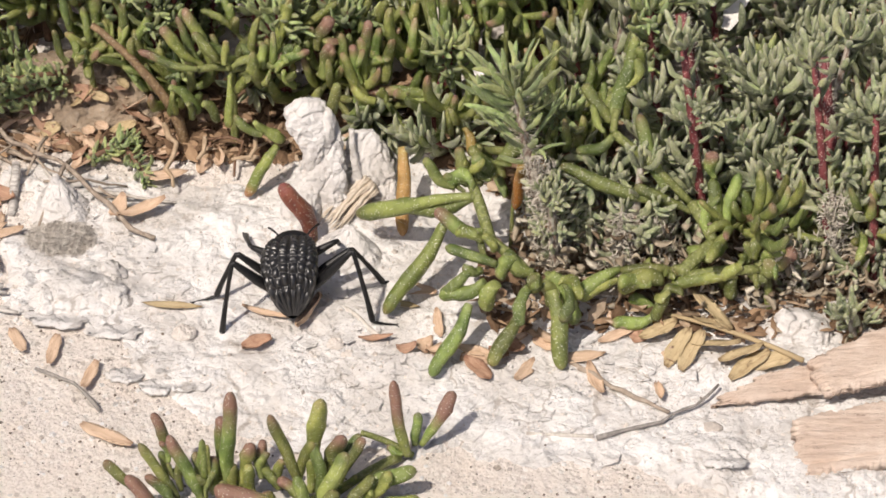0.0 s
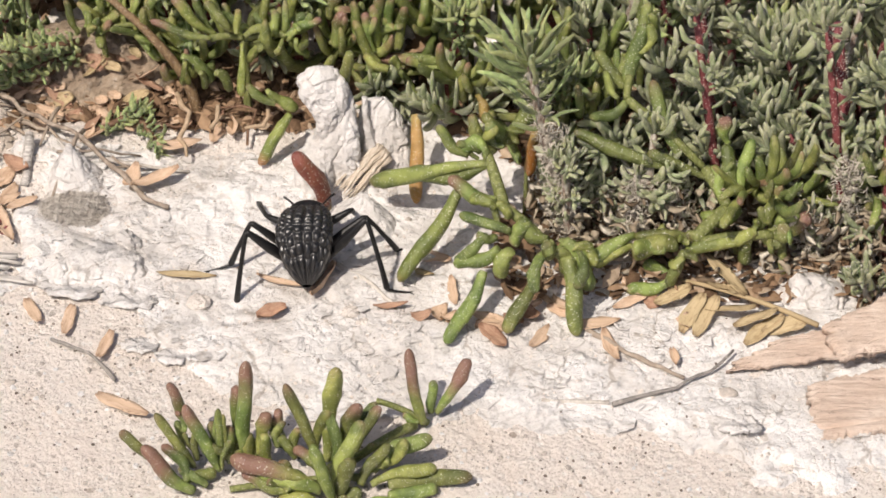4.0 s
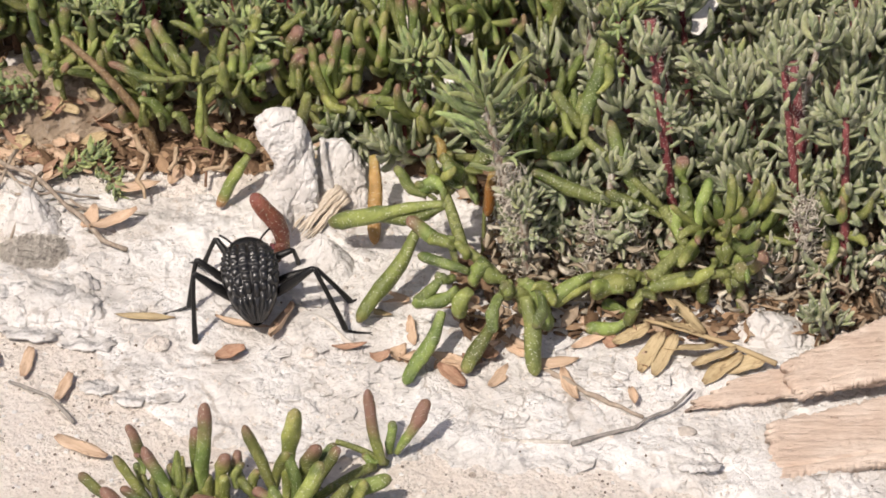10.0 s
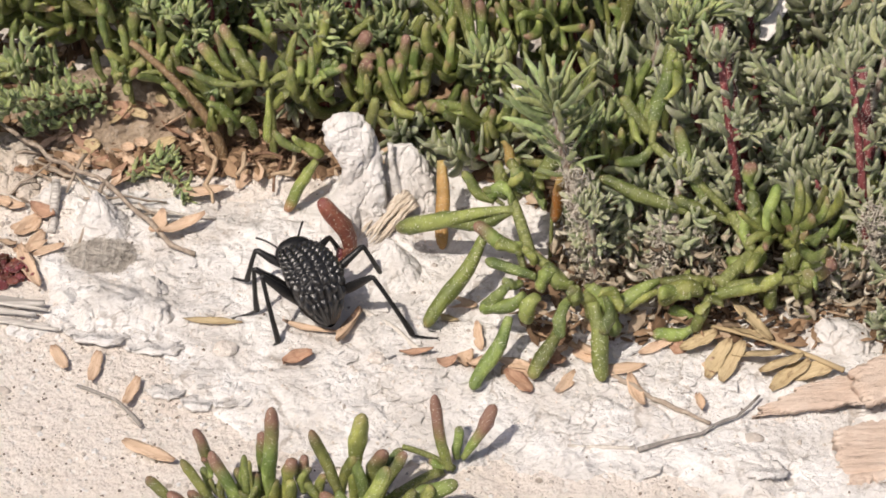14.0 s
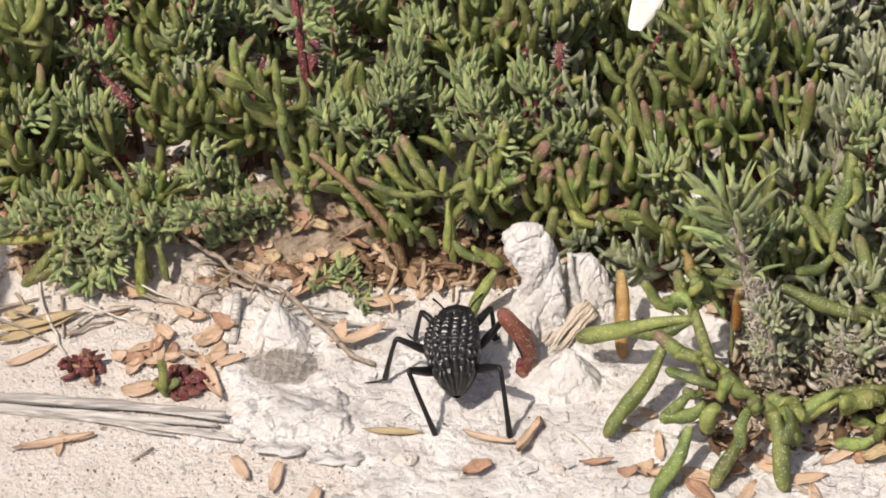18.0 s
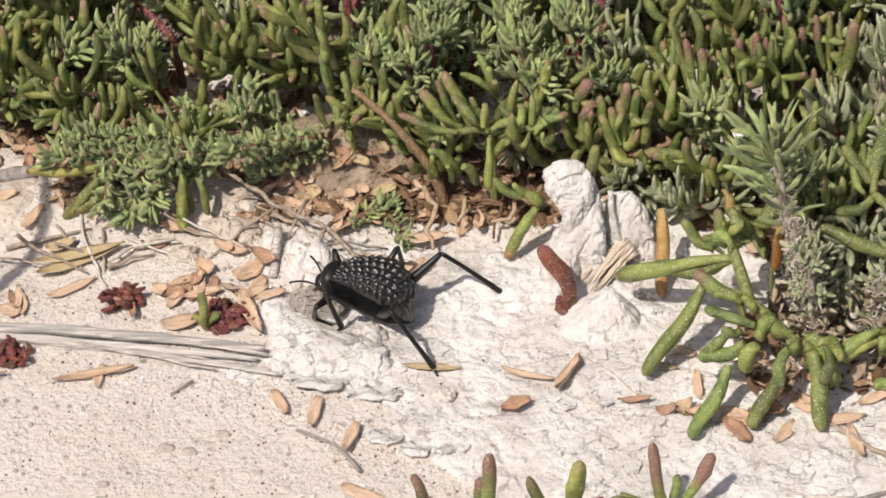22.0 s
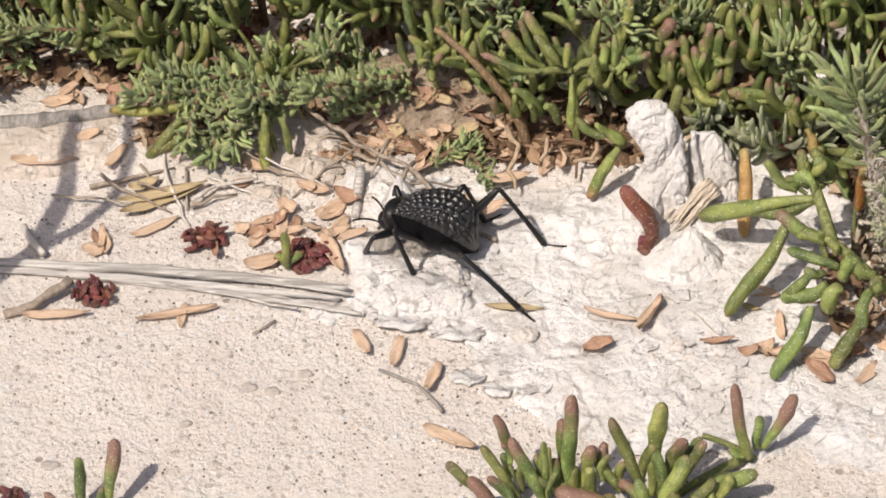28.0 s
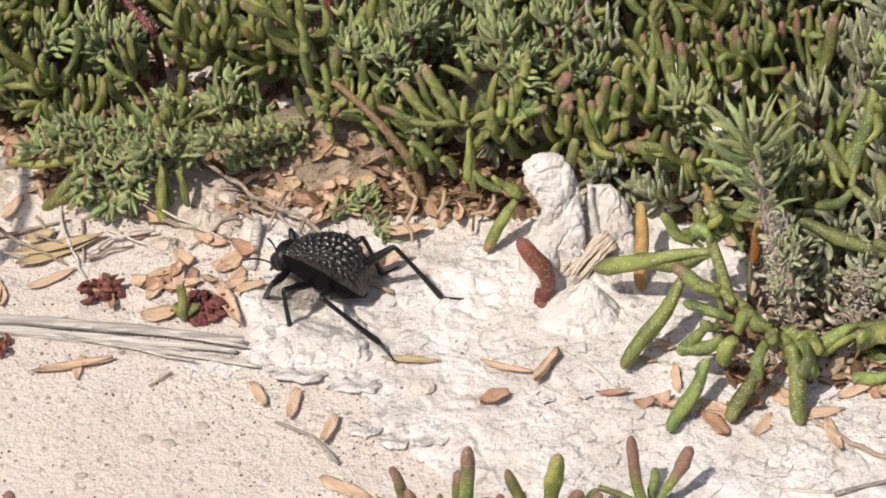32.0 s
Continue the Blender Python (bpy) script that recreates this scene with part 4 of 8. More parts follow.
dry_leaf((-72.9, 6.0, 1.0), (-78.1, 2.9, 1.0), 2.4, "tan dry leaflet in the litter")
dry_leaf((-57.4, 8.3, 2.0), (-55.7, 13.6, 3.0), 3.2, "curled tan dry leaf in the litter", curl=0.3)
dry_leaf((-56.4, 8.0, 2.0), (-48.2, 13.1, 2.0), 3.0, "curled tan dry leaf in the litter", curl=0.4, fold=0.3)
dry_leaf((-52.7, 20.0, 2.0), (-44.6, 21.7, 2.0), 3.0, "tan dry leaf in the litter")
dry_leaf((-110.3, -17.8, 0.5), (-97.6, -14.5, 0.8), 2.0, "long curved tan dry leaf on sand", curl=0.25, fold=0.25)
dry_leaf((-103.3, -13.6, 0.6), (-103.4, -19.9, 0.5), 1.8, "short brown dry leaf under a longer one")
dry_leaf((-118.5, 9.6, 0.8), (-104.0, 17.1, 1.5), 3.0, "long olive-tan dry leaf on the ground", DRY_PALE, tip=0.8)
dry_leaf((-117.8, 15.8, 1.5), (-112.4, 18.1, 2.0), 3.0, "greenish dry leaf at the plants' foot", DRY_PALE)
dry_leaf((-115.6, 3.7, 0.6), (-107.6, 9.1, 0.8), 2.4, "narrow tan dry leaf on the ground")
dry_leaf((-81.0, 5.9, 1.0), (-76.3, -5.3, 1.0), 3.0, "pinkish brown dry leaf beside the red clump", curl=0.2, fold=0.3)
dry_leaf((-94.2, -3.4, 0.8), (-87.4, -1.0, 0.8), 4.0, "broad tan dry leaf beside the wood", fold=0.1)
dry_leaf((-81.8, 4.1, 1.2), (-76.0, 7.1, 1.4), 2.6, "tan dry leaf in the litter")
dry_leaf((-91.2, 5.6, 1.0), (-93.7, 1.1, 0.8), 2.6, "brown dry leaf in the litter")
dry_leaf((10.0, -29.8, 0.8), (5.6, -24.3, 0.8), 3.4, "reddish brown dry leaf half under the succulent", RED_DRY)
dry_leaf((21.1, -24.0, 0.8), (29.9, -22.5, 0.9), 3.0, "brown dry leaf half under the succulent")
dry_leaf((26.9, -25.0, 0.6), (29.2, -32.6, 0.5), 2.6, "dark brown curled dry leaf", curl=0.3)
dry_leaf((3.7, -21.5, 0.8), (11.4, -24.2, 0.8), 2.6, "brown dry leaf half under the succulent", curl=0.2)
dry_leaf((-6.3, -7.5, 1.0), (0.6, -8.1, 1.0), 3.0, "reddish tan dry leaf on crust", curl=0.05)
dry_leaf((-8.2, -10.2, 1.0), (-2.3, -12.0, 0.9), 1.8, "narrow olive-tan dry leaf on crust", DRY_PALE)
dry_leaf((-111.6, -18.3, 0.5), (-97.5, -14.6, 0.6), 2.2, "long tan dry leaf on sand", curl=0.2)
dry_leaf((-131.9, -17.6, 0.5), (-119.9, -16.5, 0.5), 2.4, "long brown dry leaf lying on sand")
dry_leaf((-140.8, 22.5, 2.0), (-128.0, 22.4, 2.5), 3.0, "tan dry leaf on the rock ledge")
dry_leaf((-119.1, 12.0, 1.5), (-103.2, 17.4, 2.0), 3.0, "long pale dry leaf on the rock ledge", DRY_PALE, tip=0.8)

litter_rng = random.Random(5)
LITTER = [(-92, 5, 14, 6, 20), (-84, 12, 10, 6, 12), (-58, 31, 14, 7, 30), (-45, 34, 12, 6, 14), (-80, 28, 8, 5, 10), (-120, 2, 10, 6, 8),
          (10, -23, 18, 4, 20), (30, -16, 16, 4, 18), (-115, 24, 12, 6, 6), (60, 5, 20, 8, 12), (-100, 60, 40, 16, 20),
          (-50, 30, 22, 7, 40), (-28, 32, 14, 6, 22), (-95, 26, 22, 7, 24), (-72, 33, 14, 6, 26), (-135, 48, 14, 8, 22), (-120, 40, 12, 6, 16)]
for cx, cy, sx, sy, count in LITTER:
    for _ in range(int(count * 0.6)):
        x, y = cx + litter_rng.gauss(0, sx * 0.5), cy + litter_rng.gauss(0, sy * 0.5)
        a, length = litter_rng.uniform(0, 6.28), litter_rng.uniform(3.0, 7.0)
        dx, dy = math.cos(a) * length / 2, math.sin(a) * length / 2
        z = max(terrain(x, y), 0) + litter_rng.uniform(0.0, 0.8)
        dry_leaf((x - dx, y - dy, z - 0.2), (x + dx, y + dy, z + litter_rng.uniform(-0.2, 0.6)), litter_rng.uniform(1.8, 3.4),
                 "tan dry leaflet among fallen litter", litter_rng.choice((DRY_LEAF, RED_DRY, DRY_LEAF)),
                 litter_rng.choice((0.05, 0.2, 0.35)), litter_rng.choice((0.05, 0.15, 0.35)), litter_rng.choice((0.35, 0.5, 0.9)), tilt=litter_rng.uniform(-0.5, 0.5))


def twig(name, label, points, r0, r1, material, category="twig", jitter=0.35, seed=1, sides=7):
    """A dry stick through a few points (mm), knobbly."""
    rng = random.Random(seed)
    pts = []
    for a, b in zip(points, points[1:]):
        n = max(2, int((Vector(b) - Vector(a)).length / 2.0))
        pts += [Vector(a).lerp(Vector(b), k / n) + Vector([rng.uniform(-jitter, jitter) for _ in range(3)]) for k in range(n)]
    pts.append(Vector(points[-1]))
    foot = pts[0] * MM
    bm = bmesh.new()
    tube(bm, [p * MM - foot for p in pts], [(r0 + (r1 - r0) * k / len(pts)) * rng.uniform(0.8, 1.2) * MM for k in range(len(pts))], sides)
    ob = new(name, mesh(name, bm, material))
    ob.location = foot
    return tagged(ob, label, category)


twig("dry_twig", "thin crooked grey dry twig leaning over the litter",
     [(-87.5, 31.9, 9.0), (-75.8, 23.3, 7.0), (-68.3, 20.0, 6.0), (-58.6, 11.1, 3.5), (-54.2, 6.3, 2.2), (-49.6, 4.1, 1.8)], 0.38, 0.5, TWIG, seed=2)
twig("dry_twig", "short upright weathered grey stub of a stem", [(-75.3, 19.1, 6.0), (-75.4, 13.6, 2.0), (-75.8, 10.1, 1.0)], 0.9, 0.75, SPLIT_WOOD, jitter=0.2, seed=3)
twig("dry_twig", "brown dry twig lying on white ground", [(24.0, -24.3, 0.8), (32.6, -31.5, 0.9), (40.4, -36.0, 0.7)], 0.55, 0.3, TWIG, jitter=0.18, seed=4)
twig("dry_twig", "slender curved grey twig lying on white ground", [(28.0, -43.0, 0.9), (39.0, -38.4, 1.0), (44.9, -34.3, 1.2), (48.9, -30.3, 2.0)], 0.42, 0.18, GREY_STICK, jitter=0.2, seed=5)
twig("dry_straw", "pale thin straw lying on white ground", [(16.1, -41.9, 0.7), (27.5, -42.2, 0.7)], 0.35, 0.35, WOOD, "straw", 0.1, 6)
twig("dry_twig", "thin bent dry twig on sand", [(-67.5, -28.7, 0.6), (-60.7, -31.7, 0.6), (-55.8, -38.5, 0.5)], 0.3, 0.4, GREY_STICK, jitter=0.25, seed=7)
twig("dry_twig", "grey dry stalk lying on the crust", [(-19.1, -9.9, 1.6), (-13.0, -14.7, 1.5), (-9.0, -19.3, 1.2)], 0.5, 0.35, WOOD, jitter=0.3, seed=8)
twig("dry_twig", "crooked grey dead twig among the litter", [(-87.7, 30.2, 3.0), (-85.5, 23.2, 1.5), (-81.7, 16.7, 1.0)], 0.5, 0.4, TWIG, jitter=0.5, seed=9)
twig("dry_stalk", "curved pale dry stalk hanging from the plants", [(-113.1, 28.2, 4.0), (-111.4, 18.8, 2.5), (-105.0, 5.4, 0.8)], 0.35, 0.3, WOOD, "stalk", 0.2, 10)
twig("dry_twig", "short black twig end on sand", [(-90.5, -20.7, 0.5), (-87.0, -17.0, 0.6)], 0.2, 0.2, TWIG, jitter=0.2, seed=11)
twig("dry_root", "curled tan dry tendril under the plants", [(-49.6, 30.4, 6.0), (-46.9, 26.6, 4.5), (-48.5, 22.0, 3.0), (-47.2, 17.8, 2.0)], 0.6, 0.35, ROOT_TAN, "root", 0.5, 12)
twig("dry_root", "curled tan dry tendril under the plants", [(-41.7, 27.0, 6.0), (-43.1, 23.3, 4.0)], 0.55, 0.3, ROOT_TAN, "root", 0.45, 13)
twig("dry_root", "curled tan dry tendril under the plants", [(-32.5, 27.6, 6.0), (-34.0, 24.3, 4.0), (-37.0, 24.1, 3.5)], 0.5, 0.3, ROOT_TAN, "root", 0.45, 14)
twig("dry_root", "dark reddish thin root under the plants", [(-42.9, 28.2, 5.0), (-35.6, 27.9, 5.0), (-36.5, 21.7, 1.5)], 0.28, 0.28, BROWN_STEM, "root", 0.5, 15)
stalk = thing("broken_stalk", -16.6, 11.6, 1.0, "broken tan fibrous stalk end wedged beside the rock", "stalk")
stalk_rng = random.Random(16)
for k in range(29):
    off = (k - 14) / 14
    a = Vector((-19.4 + 1.5 * off + stalk_rng.uniform(-1.6, 1.6), 8.4 - 2.0 * off + stalk_rng.uniform(-1.6, 1.6), 1.6 + 1.2 * (1 - off * off)))
    b = Vector((-12.2 + 1.9 * off, 17.0 - 1.9 * off, 4.4 + 1.6 * (1 - off * off) + stalk_rng.uniform(-0.3, 0.3)))
    bm = bmesh.new()
    pts = [p - stalk.location for p in bent(a, b, (stalk_rng.uniform(-0.3, 0.3), 0, 0.4), 12, 0.12, stalk_rng)]
    tube(bm, pts, [stalk_rng.uniform(0.28, 0.42) * (0.12 + 0.88 * min(1.0, i / 5)) * MM for i in range(12)], 6, 0.8)
    part("fibre", bm, STALK_TAN, stalk)

twig("weathered_stick", "thick weathered grey stick lying on the rock ledge", [(-152.7, 30.7, 3.0), (-137.9, 31.7, 3.5), (-121.9, 34.9, 4.0)], 1.9, 1.4, GREY_STICK, "stick", 0.3, 21, 10)
twig("dry_twig", "short grey twig leaning on the split stems", [(-135.4, -17.3, 0.8), (-130.0, -15.7, 1.5), (-124.3, -9.9, 2.5)], 0.8, 0.9, TWIG, jitter=0.25, seed=22)
twig("dry_twig", "white chip of a twig beside the split stems", [(-135.6, 4.9, 1.5), (-130.5, -2.3, 1.5)], 0.8, 0.6, WOOD, jitter=0.2, seed=23)
twig("dry_twig", "fine dark twig across pale rock", [(-131.8, 13.3, 2.0), (-124.4, 12.5, 2.0), (-116.4, 11.4, 1.8)], 0.25, 0.2, TWIG, jitter=0.25, seed=24)
twig("dry_twig", "pale dry twig end among the litter", [(-101.8, 16.5, 2.0), (-94.2, 18.6, 2.5)], 0.4, 0.25, WOOD, jitter=0.2, seed=25)
# tangle of thin grey twigs under the creeping shoots
tangle_rng = random.Random(17)
for (x0, y0, z0), (x1, y1, z1), count in (((-95.5, 32.8, 2.0), (-70.0, 18.7, 1.0), 17), ((-118.9, 19.8, 1.5), (-93.2, 13.2, 1.0), 8), ((-70.4, 12.6, 2.0), (-53.5, 17.6, 2.0), 7)):
    for k in range(count):
        x, y = tangle_rng.uniform(min(x0, x1), max(x0, x1)), tangle_rng.uniform(min(y0, y1), max(y0, y1))
        a, half = tangle_rng.gauss(-0.4, 0.8), tangle_rng.uniform(3, 8)
        dx, dy, rise = math.cos(a) * half, math.sin(a) * half, tangle_rng.uniform(0.0, 3.5)
        twig("dry_twig", "thin tangled grey twig among the litter", [(x - dx, y - dy, terrain(x - dx, y - dy) + 0.4 + rise), (x, y, terrain(x, y) + 0.8 + rise * 0.6), (x + dx, y + dy, terrain(x + dx, y + dy) + 0.4)],
             tangle_rng.uniform(0.22, 0.5), 0.18, tangle_rng.choice((TWIG, TWIG, WOOD)), jitter=0.35, seed=100 + k, sides=6)
# a tall stalk with a bent side branch stands just outside and throws its shadow on the ledge
tall = thing("tall_stalk", -195.0, -70.0, 0.0, "tall bent dry stalk with a curved side branch", "stalk")
for name_, pts_, r_ in (("stalk", ((-195, -70, 0), (-157.7, -32.5, 62), (-163.4, -28.5, 85), (-173.2, -24.0, 112)), 2.4), ("branch", ((-157.7, -32.5, 62), (-152.9, -28.9, 70), (-152.6, -26.6, 80), (-153.3, -21.3, 90), (-159.0, -15.0, 100), (-164.2, -13.0, 112)), 1.3)):
    bm = bmesh.new()
    rows_ = [Vector(a).lerp(Vector(b), k / 8) for a, b in zip(pts_, pts_[1:]) for k in range(8)] + [Vector(pts_[-1])]
    tube(bm, [p * MM - tall.location for p in rows_], [r_ * (1 - 0.4 * k / len(rows_)) * MM for k in range(len(rows_))], 9)
    part(name_, bm, TWIG, tall)

# matted nest of fine pale fibres beside the cone of rock
nest_rng = random.Random(41)
nest_v, nest_f = [], []
for _ in range(1100):
    a, q = nest_rng.uniform(0, 6.28), math.sqrt(nest_rng.random())
    c = Vector((-66.4 + 5.2 * q * math.cos(a), 4.6 + 3.6 * q * math.sin(a), 0.0))
    c.z = terrain(c.x, c.y) + 1.7 * (1 - q * q) * nest_rng.uniform(0.1, 1.0) + 0.1
    turn, long, r = nest_rng.uniform(0, 6.28), nest_rng.uniform(2.0, 5.0), nest_rng.uniform(0.04, 0.08)
    bow = nest_rng.uniform(-6, 6)
    line = []
    for k in range(6):
        u = k / 5 - 0.5
        x, y = u * long, bow * (0.25 - u * u)
        line.append(c + Vector((x * math.cos(turn) - y * math.sin(turn), x * math.sin(turn) + y * math.cos(turn), 0.5 * (0.25 - u * u) * 2 + nest_rng.uniform(-0.1, 0.1))))
    for k, p in enumerate(line):
        way = (line[min(k + 1, 5)] - line[max(k - 1, 0)]).normalized()
        side = way.cross(Vector((0, 0, 1))).normalized() * r
        n = len(nest_v)
        nest_v += [tuple((p + side) * MM), tuple((p - side) * MM), tuple((p + Vector((0, 0, 1.6 * r))) * MM)]
        if k:
            nest_f += [(n - 3 + i, n - 3 + (i + 1) % 3, n + (i + 1) % 3, n + i) for i in range(3)]
nest = new("fibre_nest", raw_mesh("fibre_nest", nest_v, nest_f, WOOD))
tagged(nest, "matted nest of fine pale dry fibres", "nest", kind="stuff")

# bundle of split weathered stems
for _ in range(34):
    z = litter_rng.uniform(2.0, 9.5)
    x, y = litter_rng.uniform(-84 + 0.8 * z, -53 - 0.4 * z), 30.6 + 0.72 * z
    a, length = litter_rng.uniform(-0.7, 0.7), litter_rng.uniform(2.5, 6.0)
    dx, dz = math.cos(a) * length / 2, math.sin(a) * length / 2
    dry_leaf((x - dx, y - dz * 0.6, z - dz), (x + dx, y + dz * 0.6, z + dz), litter_rng.uniform(1.6, 3.0), "tan dry leaflet caught on the earth bank", litter_rng.choice((DRY_LEAF, DRY_PALE, RED_DRY)),
             0.2, 0.15, 0.5, tilt=litter_rng.uniform(-0.8, 0.8))
bundle = thing("split_stems", -100.5, -9.1, 0.3, "bundle of split weathered grey plant stems lying on sand", "stick")
STRANDS = [(-144.1, -5.3, 1.6, -117.5, -5.5, 1.6, -84.7, -7.9, 1.6, 0.5), (-134.7, -6.6, 0.9, -103.9, -8.6, 0.9, -80.2, -13.1, 0.9, 0.4), (-107.1, -6.7, 1.7, -91.8, -8.0, 1.6, -74.2, -10.7, 1.6, 0.5),
           (-144.3, -4.5, 1.4, -107.2, -6.3, 1.6, -75.0, -9.5, 1.8, 1.15), (-144.0, -6.1, 1.0, -111.0, -8.0, 1.1, -76.3, -12.0, 1.3, 0.85),
           (-144.3, -4.9, 0.7, -103.8, -9.3, 0.6, -73.5, -14.7, 1.0, 0.8), (-125.6, -6.0, 1.2, -94.5, -11.0, 0.9, -71.9, -15.3, 1.0, 0.55)]
for k in range(2):
    ax, ay, az, bx, by, bz, cx, cy, cz, r = STRANDS[k % 7]
    shift = litter_rng.uniform(-1.3, 1.3)
    STRANDS.append((ax + litter_rng.uniform(0, 30), ay + shift, az + 0.4, bx, by + shift * 0.8, bz + 0.3, cx - litter_rng.uniform(0, 12), cy + shift * 1.4, cz + 0.3, litter_rng.uniform(0.2, 0.4)))
for ax, ay, az, bx, by, bz, cx, cy, cz, r in STRANDS:
    pts = []
    for k in range(41):
        s = k / 40
        p = Vector((ax, ay, az)) * (1 - s) * (1 - 2 * s) + Vector((bx, by, bz)) * 4 * s * (1 - s) + Vector((cx, cy, cz)) * s * (2 * s - 1)
        p += Vector((0, 0.35 * noise.noise(Vector((s * 7, ax, r * 9))), 0.25 * noise.noise(Vector((s * 9, r * 7, ax)))))
        p.z = max(p.z, terrain(p.x, p.y) + r * 0.4)
        pts.append(p * MM - bundle.location)
    bm = bmesh.new()
    tube(bm, pts, [r * (0.48 + 0.38 * math.sin(0.2 + 2.8 * k / 40)) * (1 + 0.3 * noise.noise(Vector((k * 0.25, ax, r)))) * MM for k in range(41)], 9, 0.55)
    part("strand", bm, SPLIT_WOOD, bundle)


# split pieces of pinkish wood
def chip_layer(corners, thick, seed, split=None):
    """A torn slab over four corners (mm), tops at the corners' heights; split = (v, depth) is a gash along the grain."""
    bm, n, k = bmesh.new(), 110, 60
    c0, c1, c2, c3 = (Vector(c) for c in corners)
    rows = []
    for layer in (0, 1):
        grid = []
        for i in range(n + 1):
            u, line = i / n, []
            for j in range(k + 1):
                v = j / k
                p = (c0 * (1 - u) + c1 * u) * (1 - v) + (c3 * (1 - u) + c2 * u) * v
                tear = 1.0 * noise.noise(Vector((u * 8, seed * 5.0, 2.0 * v))) + 0.6 * noise.noise(Vector((u * 31, seed * 3.0, v))) + 0.35 * noise.noise(Vector((u * 90, seed * 3.0, v)))
                p.y += tear * abs(2 * v - 1) ** 4
                fray = noise.noise(Vector((v * 5, seed * 7.0, 1))) + 0.8 * noise.noise(Vector((v * 17, seed * 7.0, 1))) + 0.7 * noise.noise(Vector((v * 48, seed * 7.0, 1)))
                p.x += 1.7 * abs(2 * u - 1) ** 8 * fray
                wave = 0.10 * noise.noise(Vector((p.x * 0.12, p.y * 1.1, seed))) + 0.07 * noise.noise(Vector((p.x * 0.35, p.y * 3.0, seed))) + 0.10 * noise.noise(Vector((p.x * 0.9, p.y * 1.0, seed + 3.0)))
                edge = min(u, 1 - u, v * 0.6, (1 - v) * 0.6) / 0.05
                z = p.z + wave - 0.35 * max(0.0, 1 - edge) ** 2
                if split:
                    at = split[0] + 0.05 * noise.noise(Vector((u * 5, seed, 9.0))) + 0.02 * noise.noise(Vector((u * 22, seed, 9.0)))
                    z -= split[1] * max(0.0, 1 - abs(v - at) / 0.035) * min(1.0, 3 * max(0.0, 0.2 + noise.noise(Vector((u * 4, seed, 1.0)))))
                if layer:
                    z -= thick * (0.85 + 0.4 * noise.noise(Vector((u * 7, v * 5, seed))) + 0.25 * noise.noise(Vector((u * 40, v * 3, seed))))
                line.append(bm.verts.new((p.x * MM, p.y * MM, z * MM)))
            grid.append(line)
        rows.append(grid)
    t, b = rows
    for i in range(n):
        for j in range(k):
            bm.faces.new((t[i][j], t[i + 1][j], t[i + 1][j + 1], t[i][j + 1]))
            bm.faces.new((b[i][j + 1], b[i + 1][j + 1], b[i + 1][j], b[i][j]))
        bm.faces.new((t[i + 1][0], t[i][0], b[i][0], b[i + 1][0]))
        bm.faces.new((t[i][k], t[i + 1][k], b[i + 1][k], b[i][k]))
    for j in range(k):
        bm.faces.new((t[0][j], t[0][j + 1], b[0][j + 1], b[0][j]))
        bm.faces.new((t[n][j + 1], t[n][j], b[n][j], b[n][j + 1]))
    return bm


def wood_chip(label, layers, seed):
    """A chip of one or two torn layers, with splinters along its near edge."""
    rng = random.Random(seed)
    first = layers[0][0]
    root = thing("wood_chip", sum(c[0] for c in first) / 4, sum(c[1] for c in first) / 4, 0.0, label, "wood chip", "wood chips")
    for k, (corners, thick, split) in enumerate(layers):
        bm = chip_layer(corners, thick, seed + 3 * k, split)
        bmesh.ops.translate(bm, verts=bm.verts, vec=-root.location)
        part("slab", bm, BARK, root)
        for _ in range(5):
            u = rng.uniform(0.05, 0.6)
            p = Vector(corners[0]).lerp(Vector(corners[1]), u) + Vector((0, rng.uniform(-0.3, 0.5), -rng.uniform(0.1, thick * 0.7)))
            long, bm = rng.uniform(3, 8), bmesh.new()
            pts = [(p + Vector((long * (i / 8 - 0.5), 0.16 * long * (i / 8 - 0.5) + 0.2 * noise.noise(Vector((i * 0.4, p.x, p.y))), 0.2 * noise.noise(Vector((i * 0.5, p.y, p.x)))))) * MM - root.location for i in range(9)]
            tube(bm, pts, [rng.uniform(0.12, 0.26) * (0.1 + math.sin(math.pi * min(max(i / 8, 0.03), 0.97))) * MM for i in range(9)], 6, 0.6)
            part("splinter", bm, BARK, root)
    return root


wood_chip("torn pinkish-tan wood chip in two layers on white ground", [
    ([(47.5, -34.3, 1.3), (88.0, -29.6, 5.4), (88.0, -21.0, 5.6), (57.5, -27.0, 2.2)], 0.9, (0.45, 0.5)),
    ([(66.5, -34.2, 4.6), (88.0, -29.5, 7.4), (88.0, -13.5, 7.6), (64.5, -26.0, 4.8)], 1.5, (0.2, 0.4))], 1)
wood_chip("thick pinkish-tan split wood chip with a torn edge", [
    ([(62.5, -50.6, 1.9), (88.0, -46.0, 2.6), (88.0, -30.0, 3.0), (61.0, -38.2, 2.2)], 1.7, (0.16, 1.1))], 2)

